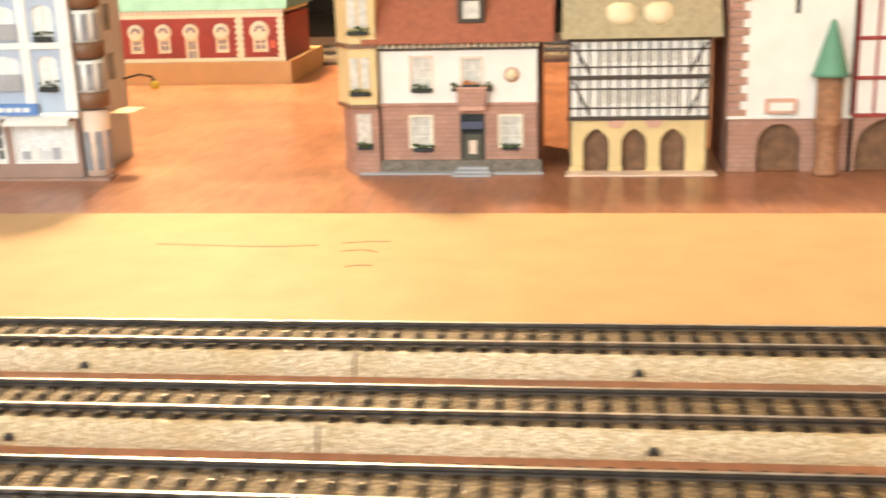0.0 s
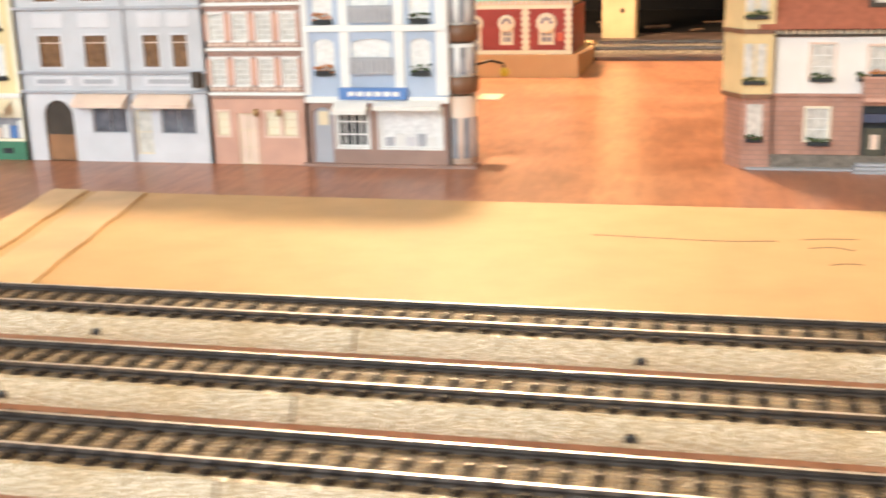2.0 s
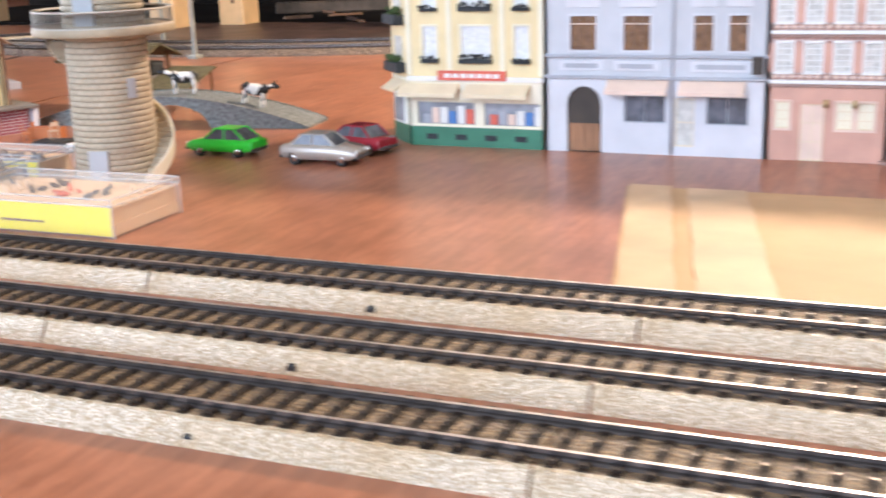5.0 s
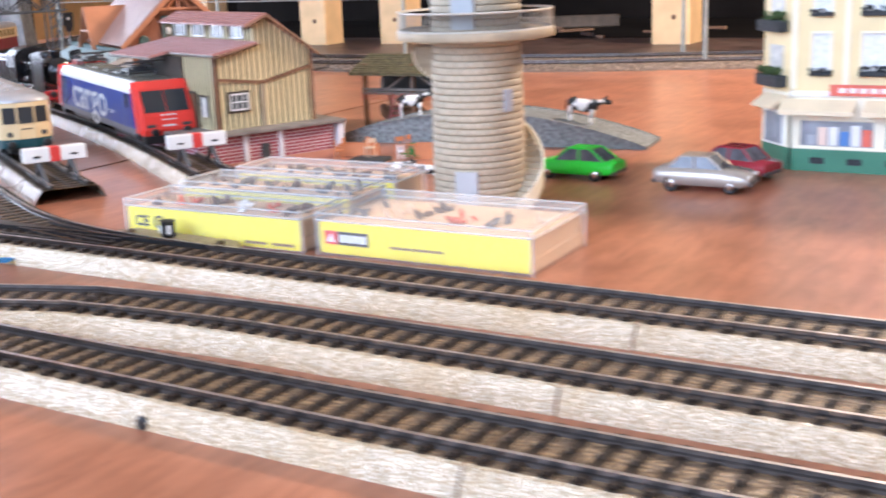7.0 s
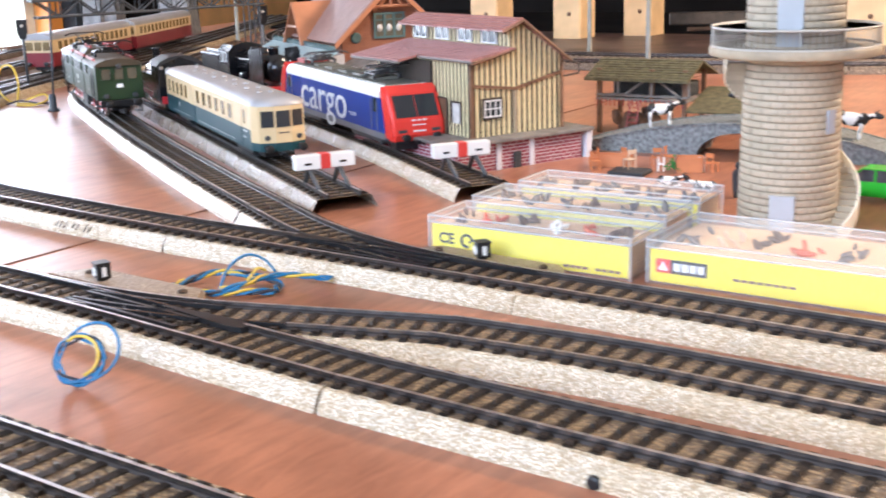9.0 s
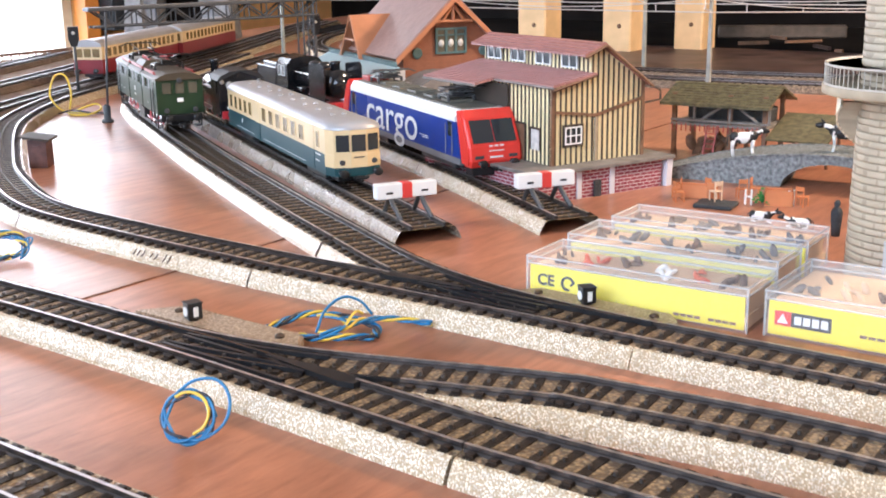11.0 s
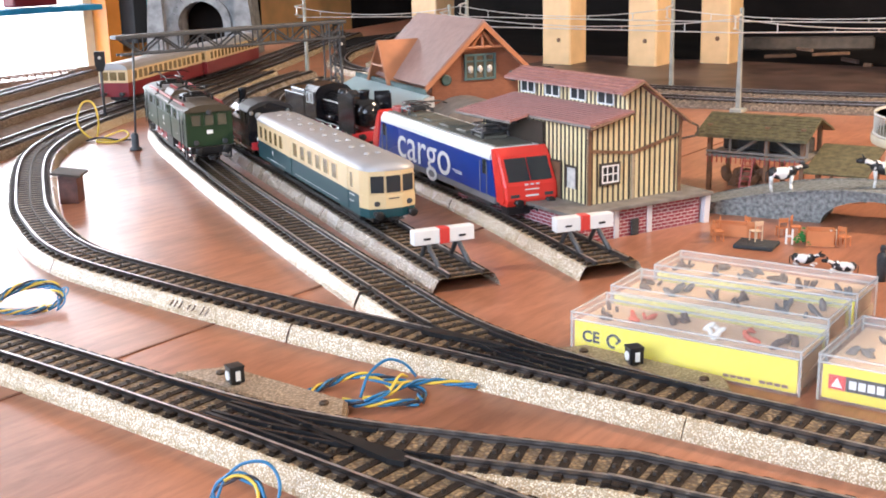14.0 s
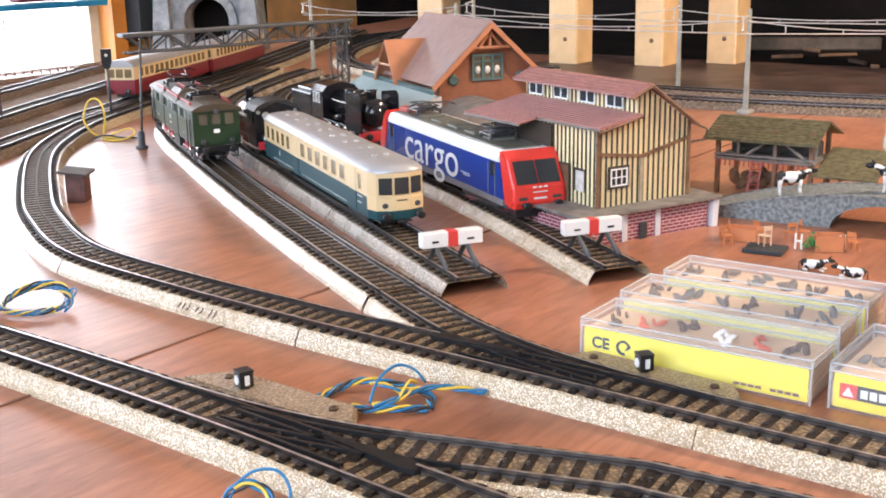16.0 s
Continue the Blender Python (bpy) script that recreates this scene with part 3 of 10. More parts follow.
def wheel(parent, x, side, r, w=0.0026, spokes=10, mat_face=None, label=""):
    """A spoked wheel with a bright tyre, on one side of an axle."""
    y0 = side * (GAUGE / 2 - 0.0012)
    y1 = y0 + side * w
    bm = bmesh.new()
    prof = [(r * 0.80, min(y0, y1)), (r, min(y0, y1)), (r, max(y0, y1)), (r * 0.80, max(y0, y1)), (r * 0.80, min(y0, y1))]
    lathe(bm, prof, 24, (x, r), 0, "y")
    ty = part("wheel", bm, M["chrome"], parent, label or "bright wheel tyre")
    bm = bmesh.new()
    lathe(bm, [(r * 0.30, y0), (r * 0.30, y1 + side * 0.0004)], 12, (x, r), 0, "y")
    ym = (y0 + y1) / 2
    for k in range(spokes):
        a = 2 * math.pi * k / spokes
        rod(bm, (x + r * 0.25 * math.cos(a), ym, r + r * 0.25 * math.sin(a)), (x + r * 0.84 * math.cos(a), ym, r + r * 0.84 * math.sin(a)), r * 0.10, 5)
    part("wheel_centre", bm, mat_face or M["wheelred"], ty, "red spoked wheel centre")


def disc_wheel(parent, x, side, r, m):
    y0 = side * (GAUGE / 2 - 0.0012)
    bm = bmesh.new()
    lathe(bm, [(0, y0), (r, y0), (r, y0 + side * 0.0026), (r * 0.82, y0 + side * 0.0026), (r * 0.78, y0 + side * 0.0018), (r * 0.3, y0 + side * 0.0018), (r * 0.25, y0 + side * 0.003), (0, y0 + side * 0.003)], 22, (x, r), 0, "y")
    part("wheel", bm, m, parent)


def buffers(parent, x, dirx, z=0.0123, half=0.0100, m=None):
    for s in (1, -1):
        bm = bmesh.new()
        lathe(bm, [(0.0016, 0), (0.0016, 0.0020), (0.0009, 0.0022), (0.0009, 0.0052), (0.0026, 0.0054), (0.0026, 0.0062), (0.0020, 0.0065), (0, 0.0066)], 14, (s * half, z), 0, "x")
        bmesh.ops.transform(bm, matrix=Matrix.Translation((x, 0, 0)) @ Matrix.Diagonal((dirx, 1, 1, 1)), verts=bm.verts[:])
        if dirx < 0:
            bmesh.ops.reverse_faces(bm, faces=bm.faces[:])
        part("buffer", bm, m or M["black"], parent)


def coupler(parent, x, dirx):
    bm = bmesh.new()
    rbox(bm, 0, 0.006, -0.0022, 0.0022, 0.0050, 0.0082, 0.0004)
    tube(bm, [(0.005, -0.0035, 0.0075), (0.0105, -0.0035, 0.0080), (0.0112, 0, 0.0082), (0.0105, 0.0035, 0.0080), (0.005, 0.0035, 0.0075)], 0.0005, 5)
    rod(bm, (0.006, 0, 0.0066), (0.010, 0, 0.0055), 0.0008, 6)
    bmesh.ops.transform(bm, matrix=Matrix.Translation((x, 0, 0)) @ Matrix.Diagonal((dirx, 1, 1, 1)), verts=bm.verts[:])
    if dirx < 0:
        bmesh.ops.reverse_faces(bm, faces=bm.faces[:])
    part("coupling", bm, M["black"], parent, "black loop coupling")


def pantograph(parent, x, z, dirx=1, m=None, height=0.009, half=0.0105, arm=0.022):
    """A folded diamond pantograph: base, feet, crossed arms and contact bows."""
    m = m or M["black"]
    bm = bmesh.new()
    rbox(bm, x - 0.003, x + 0.003, -0.004, 0.004, z + 0.0005, z + 0.0045, 0.0006)
    for q in (-0.0065, 0.0065):
        rod(bm, (x + q, -half, z + 0.0015), (x + q, half, z + 0.0015), 0.0007, 6)
    for s in (1, -1):
        rod(bm, (x - 0.008, s * half, z + 0.0015), (x + 0.008, s * half, z + 0.0015), 0.0007, 6)
    p = part("pantograph", bm, m, parent, "folded black pantograph")
    for s in (1, -1):
        for q in (-0.007, 0.007):
            bm = bmesh.new()
            rod(bm, (x + q, s * half, z - 0.0018), (x + q, s * half, z + 0.0016), 0.0010, 8)
            part("insulator", bm, m, p)
        for d, top in ((dirx, 0.72), (-dirx, 1.0)):
            bm = bmesh.new()
            tube(bm, [(x - d * 0.006, s * half * 0.9, z + 0.002), (x + d * arm * 0.62, s * half * 0.55, z + 0.0052), (x - d * arm * 0.55, s * half * 0.75, z + height * top)], 0.00055, 6)
            part("arm", bm, m, p)
    for q in (-arm * 0.62, arm * 0.62):
        bm = bmesh.new()
        rod(bm, (x + q, -half * 0.6, z + 0.0052), (x + q, half * 0.6, z + 0.0052), 0.0005, 6)
        part("cross_bar", bm, m, p)
    for q in (0.0, 0.0022):
        bm = bmesh.new()
        tube(bm, [(x + dirx * arm * 0.55 + q, y, z + height + 0.0008 - 0.0022 * max(0, abs(y) / 0.0165 - 0.72) * 3) for y in (-0.0165, -0.014, -0.0115, 0, 0.0115, 0.014, 0.0165)], 0.0005, 5)
        part("contact_bow", bm, m, p)


def side_windows(parent, spec, half, z0, z1, frame, glass, lip=0.0004, name="window"):
    """Panes with raised frames on both sides of a body; spec: (x0, x1, pane material or None)."""
    for s in (1, -1):
        for x0, x1, g in spec:
            bm = bmesh.new()
            y = s * half
            t = 0.0005
            for a, b, c, d in ((x0 - t, x1 + t, z1, z1 + t), (x0 - t, x1 + t, z0 - t, z0), (x0 - t, x0, z0, z1), (x1, x1 + t, z0, z1)):
                box(bm, a, b, min(y, y + s * lip), max(y, y + s * lip), c, d)
            w = part(name, bm, frame, parent)
            bm = bmesh.new()
            box(bm, x0, x1, min(y, y + s * 0.0002), max(y, y + s * 0.0002), z0, z1)
            part("pane", bm, g or glass, w)


def bars(parent, items, y, m, name="lettering", z=0.0):
    """Small illegible lettering as plain bars on a side: (x0, x1, z0, z1)."""
    bm = bmesh.new()
    for x0, x1, z0, z1 in items:
        box(bm, x0, x1, min(y, y * 1.006), max(y, y * 1.006), z0, z1)
    return part(name, bm, m, parent)


def green_loco(m):
    e = thing("electric_locomotive", "dark green three-part model electric locomotive with red wheels, parked", "locomotive", m)
    L, W, zb, ze = 0.181, 0.0170, 0.0145, 0.0400
    secs = ((-0.0905, -0.0315), (-0.0280, 0.0280), (0.0315, 0.0905))
    for i, (a, b) in enumerate(secs):
        bm = bmesh.new()
        rbox(bm, a, b, -W, W, zb, ze - 0.0004, 0.0006)
        body = part("body_section", bm, M["locogreen"], e, "glossy dark green body section")
        bm = bmesh.new()
        top = 0.0448 if i != 1 else 0.0446
        ov = 0.0014 if i != 1 else 0.0
        sec = [(-W - 0.0006, ze - 0.0006), (-W - 0.0004, ze + 0.0006), (-W * 0.82, ze + 0.0026), (-W * 0.5, top - 0.0005), (0, top), (W * 0.5, top - 0.0005), (W * 0.82, ze + 0.0026), (W + 0.0004, ze + 0.0006), (W + 0.0006, ze - 0.0006)]
        prism(bm, sec, a - (ov if i == 0 else 0), b + (ov if i == 2 else 0), "x")
        part("roof", bm, M["locobrown"], body, "dull brown arched roof")
        for s in (1, -1):
            bm = bmesh.new()
            box(bm, a, b, min(s * W, s * (W + 0.0005)), max(s * W, s * (W + 0.0005)), 0.0305, 0.0310)
            part("waist_rail", bm, M["locogreen"], body)
            bm = bmesh.new()
            rbox(bm, a + 0.004 if i != 0 else a + 0.019, b - 0.004 if i != 2 else b - 0.019, min(s * 0.0135, s * 0.0150), max(s * 0.0135, s * 0.0150), ze + 0.0024, ze + 0.0042, 0.0003)
            for k in range(5):
                xx = a + 0.022 + k * (b - a - 0.030) / 5
                rod(bm, (xx, s * 0.0142, ze + 0.001), (xx, s * 0.0142, ze + 0.003), 0.0006, 6)
            part("roof_walkway", bm, M["ocher"], body, "red roof walkway")
        if i == 1:
            wins = [(-0.0255, -0.0190, M["glass"]), (-0.0105, -0.0025, None), (0.0045, 0.0125, None), (0.0190, 0.0255, M["glass"])]
        else:
            o = a + 0.0195 if i == 0 else a + 0.0035
            wins = [(o, o + 0.0078, None), (o + 0.0125, o + 0.0195, M["glass"]), (o + 0.0245, o + 0.0323, None)]
        side_windows(body, wins, W, 0.0318, 0.0382, M["locogreen"], M["midgrey"])
    for x in (-0.02975, 0.02975):
        bm = bmesh.new()
        for k in range(4):
            xx = x - 0.0018 + k * 0.0009
            rbox(bm, xx, xx + 0.0007, -W + 0.0012, W - 0.0012, zb, ze + 0.0030, 0.0003, 1)
        part("bellows", bm, M["black"], e, "black folded gangway bellows")
    # middle hood with insulators and bus bars
    bm = bmesh.new()
    prism(bm, [(-0.0125, 0.0400), (-0.0125, 0.0440), (-0.0095, 0.0478), (0.0095, 0.0478), (0.0125, 0.0440), (0.0125, 0.0400)], -0.0155, 0.0155, "x")
    hood = part("roof_hood", bm, M["locobrown"], e, "olive brown roof hood")
    bm = bmesh.new()
    for k in range(6):
        for s in (1, -1):
            rod(bm, (-0.013 + k * 0.0052, s * 0.007, 0.0475), (-0.013 + k * 0.0052, s * 0.007, 0.0500), 0.0008, 6)
    for s in (1, -1):
        rod(bm, (-0.014, s * 0.007, 0.0500), (0.014, s * 0.007, 0.0500), 0.0004, 5)
    part("bus_bar", bm, M["ocher"], hood, "red bus bars on insulators")
    for x in (-0.050, 0.050):
        pantograph(e, x, ze + 0.0060, 1 if x > 0 else -1)
    for d in (1, -1):
        for s in (1, -1):
            bm = bmesh.new()
            x0, x1 = (0.0745, 0.0835) if d > 0 else (-0.0835, -0.0745)
            box(bm, x0, x1, min(s * W, s * (W + 0.0003)), max(s * W, s * (W + 0.0003)), zb, 0.0386)
            door = part("cab_door", bm, M["locogreen"], e)
            bm = bmesh.new()
            box(bm, x0 + 0.0022, x1 - 0.0018, min(s * (W + 0.0003), s * (W + 0.0005)), max(s * (W + 0.0003), s * (W + 0.0005)), 0.0285, 0.0372)
            part("pane", bm, M["glasslight"], door)
            for xx in (x0 - 0.0006, x1 + 0.0006):
                bm = bmesh.new()
                rod(bm, (xx, s * (W + 0.0012), 0.0115), (xx, s * (W + 0.0012), 0.0335), 0.0004, 6)
                part("handrail", bm, M["black"], e)
            bm = bmesh.new()
            for zz in (0.004, 0.009):
                box(bm, x0, x1, min(s * 0.012, s * 0.0165), max(s * 0.012, s * 0.0165), zz, zz + 0.0007)
            for xx in (x0, x1):
                box(bm, xx - 0.0004, xx + 0.0004, min(s * 0.0155, s * 0.0165), max(s * 0.0155, s * 0.0165), 0.004, 0.0145)
            part("step", bm, M["black"], e)
        xe = d * 0.0905
        for k in (-0.0095, 0.0, 0.0095):
            bm = bmesh.new()
            t = d * 0.0005
            for a, b, c, g in ((k - 0.0036, k + 0.0036, 0.0375, 0.0380), (k - 0.0036, k + 0.0036, 0.0292, 0.0297), (k - 0.0036, k - 0.0031, 0.0292, 0.0380), (k + 0.0031, k + 0.0036, 0.0292, 0.0380)):
                box(bm, min(xe, xe + t), max(xe, xe + t), a, b, c, g)
            w = part("cab_window", bm, M["locogreen"], e)
            bm = bmesh.new()
            box(bm, min(xe, xe + t * 0.5), max(xe, xe + t * 0.5), k - 0.0031, k + 0.0031, 0.0297, 0.0375)
            part("pane", bm, M["glassdim"], w, "dim brownish glazing")
        bm = bmesh.new()
        box(bm, min(xe, xe + d * 0.0004), max(xe, xe + d * 0.0004), -0.0022, 0.0022, 0.0235, 0.0262)
        part("emblem", bm, M["whitepaint"], e, "small pale rounded emblem")
        for yy, zz in ((0.0105, 0.0175), (-0.0105, 0.0175), (0.0, 0.0392)):
            bm = bmesh.new()
            lathe(bm, [(0.0017, 0), (0.0020, d * 0.0018), (0.0015, d * 0.0020), (0.0, d * 0.0016)], 14, (yy, zz), 0, "x")
            bmesh.ops.translate(bm, vec=(xe, 0, 0), verts=bm.verts[:])
            part("headlamp", bm, M["darkgrey"], e, "round headlamp with a grey rim")
        bm = bmesh.new()
        rbox(bm, min(xe, xe + d * 0.002), max(xe, xe + d * 0.002), -0.0150, 0.0150, 0.0095, 0.0145, 0.0005)
        part("buffer_beam", bm, M["black"], e)
        buffers(e, xe + d * 0.002, d)
        coupler(e, xe, d)
    bm = bmesh.new()
    rbox(bm, -0.086, 0.086, -0.0068, 0.0068, 0.0060, 0.0150, 0.0006)
    rbox(bm, -0.0120, 0.0120, -0.0135, 0.0135, 0.0030, 0.0120, 0.0010)
    for s in (1, -1):
        rod(bm, (-0.0125, s * 0.0120, 0.0128), (0.0125, s * 0.0120, 0.0128), 0.0024, 12)
    part("underframe", bm, M["black"], e, "black underframe with equipment boxes")
    for k, x in enumerate((-0.0755, -0.0590, -0.0420, -0.0245, 0.0180, 0.0345, 0.0510, 0.0690)):
        for s in (1, -1):
            wheel(e, x, s, 0.0068, label="bright wheel tyre of a driving wheel")
    for s in (1, -1):
        for a, b in ((-0.0755, -0.0245), (0.0180, 0.0690)):
            bm = bmesh.new()
            y = s * (GAUGE / 2 + 0.0022)
            rbox(bm, a, b, min(y, y + s * 0.0010), max(y, y + s * 0.0010), 0.0040, 0.0056, 0.0003)
            part("coupling_rod", bm, M["wheelred"], e, "red coupling rod")
            for x in (a, (a + b) / 2, b):
                bm = bmesh.new()
                lathe(bm, [(0.0018, y), (0.0018, y + s * 0.0016), (0, y + s * 0.0018)], 12, (x, 0.0048), 0, "y")
                part("crank_pin", bm, M["chrome"], e)
        bm = bmesh.new()
        y = s * (W + 0.0003)
        rbox(bm, -0.0024, 0.0024, min(y, y + s * 0.0002), max(y, y + s * 0.0002), 0.0238, 0.0273, 0.0001, 1)
        part("emblem", bm, M["whitepaint"], e, "small pale rounded emblem")
        bars(e, [(-0.0040, 0.0040, 0.0203, 0.0217), (-0.071, -0.068, 0.0203, 0.0213), (-0.058, -0.052, 0.0200, 0.0208), (0.053, 0.057, 0.0200, 0.0206), (0.068, 0.071, 0.0200, 0.0210)], s * (W + 0.0003), M["whitepaint"])
    return e


green_loco(on_track(E_LINE, 0.348 + 0.0905))


def text_mesh(txt, size, depth, m, name, parent, matrix, label="", bold=0.0):
    cu = bpy.data.curves.new(name, "FONT")
    cu.body, cu.size, cu.extrude, cu.align_x, cu.align_y = txt, size, depth, "CENTER", "CENTER"
    cu.offset = bold
    tmp = bpy.data.objects.new(name, cu)
    scene.collection.objects.link(tmp)
    me = bpy.data.meshes.new_from_object(tmp.evaluated_get(bpy.context.evaluated_depsgraph_get()))
    bpy.data.objects.remove(tmp)
    me.materials.clear()
    me.materials.append(m)
    ob = new(name, me)
    ob.parent = parent
    ob.matrix_local = matrix
    if label:
        tagged(ob, label=label)
    return ob


def railcar(m):
    e = thing("diesel_railcar", "cream and petrol-blue model railcar with silver roof on a siding", "railcar", m)
    L, W, z0, zm, z1 = 0.121, 0.0160, 0.0080, 0.0210, 0.0368
    plan = [(-L, -W * 0.80), (-L + 0.008, -W), (L - 0.010, -W), (L - 0.0020, -W * 0.84), (L + 0.0012, -0.0048), (L + 0.0012, 0.0048), (L - 0.0020, W * 0.84), (L - 0.010, W), (-L + 0.008, W), (-L, W * 0.80)]
    bm = bmesh.new()
    prism(bm, plan, z0, zm, "z")
    part("lower_body", bm, M["petrol"], e, "petrol-blue lower body")
    bm = bmesh.new()
    prism(bm, plan, zm, z1, "z")
    up = part("upper_body", bm, M["cream"], e, "cream upper body")
    # the cream front panel reaches down below the cab windows
    bm = bmesh.new()
    prism(bm, [(L - 0.0102, -W - 0.0003), (L - 0.0017, -W * 0.84 - 0.0002), (L + 0.0015, -0.0048), (L + 0.0015, 0.0048), (L - 0.0017, W * 0.84 + 0.0002), (L - 0.0102, W + 0.0003)], 0.0135, zm + 0.0004, "z")
    part("front_panel", bm, M["cream"], e, "cream front panel")
    bm = bmesh.new()
    rows = []
    for f, h in ((1.03, 0.0), (1.02, 0.0008), (0.90, 0.0030), (0.70, 0.0043), (0.35, 0.0050), (0.0, 0.0052)):
        rows.append([bm.verts.new(((x * (0.985 + 0.015 * f) if abs(x) > 0.11 else x) * (1 - 0.05 * (1 - f) * (abs(x) > 0.11)), y * f, z1 + h)) for x, y in plan])
    for a, b in zip(rows, rows[1:]):
        for i in range(len(plan)):
            bm.faces.new((a[i], a[(i + 1) % len(plan)], b[(i + 1) % len(plan)], b[i])).smooth = True
    bmesh.ops.remove_doubles(bm, verts=bm.verts[:], dist=1e-6)
    bmesh.ops.recalc_face_normals(bm, faces=bm.faces[:])
    roof = part("roof", bm, M["silver"], e, "silver-grey domed roof")
    for k in range(8):
        for s in (1, -1):
            bm = bmesh.new()
            lathe(bm, [(0.0017, 0), (0.0017, 0.0009), (0.0009, 0.0014), (0, 0.0014)], 10, (-0.096 + k * 0.0265, s * 0.0035), z1 + 0.0048)
            part("roof_vent", bm, M["silver"], roof)
    wins = [(-0.106 + k * 0.0130, -0.106 + k * 0.0130 + 0.0072, None) for k in range(5)] + [(-0.020 + k * 0.0165, -0.020 + k * 0.0165 + 0.0088, None) for k in range(6)] + [(0.096, 0.1005, None)]
    side_windows(up, wins, W, 0.0238, 0.0333, M["cream"], M["glasswarm"])
    for s in (1, -1):
        for x0 in (-0.037, 0.081):
            bm = bmesh.new()
            box(bm, x0, x0 + 0.0105, min(s * W, s * (W + 0.0003)), max(s * W, s * (W + 0.0003)), 0.0090, zm)
            part("door_panel", bm, M["petrol"], e)
            bm = bmesh.new()
            box(bm, x0, x0 + 0.0105, min(s * W, s * (W + 0.0003)), max(s * W, s * (W + 0.0003)), zm, 0.0355)
            part("door_panel", bm, M["cream"], e)
        y = s * (W + 0.0002)
        bars(e, [(-0.090, -0.042, 0.0105, 0.0109), (-0.018, 0.074, 0.0105, 0.0109), (0.094, 0.103, 0.0190, 0.0197), (0.094, 0.101, 0.0150, 0.0156), (-0.074, -0.072, 0.015, 0.0185), (0.082, 0.085, 0.0225, 0.0270)], y, M["whitepaint"])
    # three cab windows at the front
    for k, (a, b) in enumerate(((-0.0124, -0.0056), (-0.0041, 0.0041), (0.0056, 0.0124))):
        bm = bmesh.new()
        def fx(y):
            return L + 0.0013 - 0.0032 * max(0.0, abs(y) - 0.0048) / 0.00864
        for q in range(1):
            vs = [bm.verts.new((fx(a), a, 0.0235)), bm.verts.new((fx(b), b, 0.0235)), bm.verts.new((fx(b), b, 0.0338)), bm.verts.new((fx(a), a, 0.0338))]
            f = bm.faces.new(vs)
            r = bmesh.ops.extrude_face_region(bm, geom=[f])
            bmesh.ops.translate(bm, vec=(0.0003, 0, 0), verts=[v for v in r["geom"] if isinstance(v, bmesh.types.BMVert)])
            bmesh.ops.recalc_face_normals(bm, faces=bm.faces[:])
        part("cab_window", bm, M["glass"], up, "dark cab window")
    for s in (1, -1):
        bm = bmesh.new()
        lathe(bm, [(0.0015, 0), (0.0017, 0.0009), (0.0012, 0.0011), (0.0, 0.0006)], 14, (s * 0.0095, 0.0168), 0, "x")
        bmesh.ops.translate(bm, vec=(L - 0.0004, 0, 0), verts=bm.verts[:])
        part("headlamp", bm, M["darkgrey"], e, "round headlamp")
    bm = bmesh.new()
    lathe(bm, [(0.0018, 0), (0.0019, 0.0008), (0.0, 0.0004)], 14, (0, 0.0382), 0, "x")
    bmesh.ops.translate(bm, vec=(L - 0.0030, 0, 0), verts=bm.verts[:])
    part("headlamp", bm, M["darkgrey"], e, "round headlamp above the windows")
    bm = bmesh.new()
    box(bm, L + 0.0014, L + 0.0018, -0.003, 0.003, 0.0195, 0.0202)
    part("lettering", bm, M["darkgrey"], e)
    bm = bmesh.new()
    rbox(bm, -0.112, 0.112, -0.0090, 0.0090, 0.0030, 0.0080, 0.0006)
    for x in (-0.080, 0.080):
        rbox(bm, x - 0.018, x + 0.018, -0.0120, 0.0120, 0.0020, 0.0070, 0.0008)
    part("underframe", bm, M["black"], e, "black underframe")
    for x in (-0.092, -0.068, 0.068, 0.092):
        for s in (1, -1):
            disc_wheel(e, x, s, 0.0052, M["darkgrey"])
    for d in (1, -1):
        buffers(e, d * (L - 0.001), d, 0.0105, 0.0100)
        coupler(e, d * (L - 0.004), d)
    return e


M["glasswarm"] = mat("warm_glazing", (0.20, 0.14, 0.06), 0.15, var=0.2, scale=90)
railcar(on_track(F_LINE, 0.096 + 0.121) @ Matrix.Diagonal((0.985, 1, 0.90, 1)))


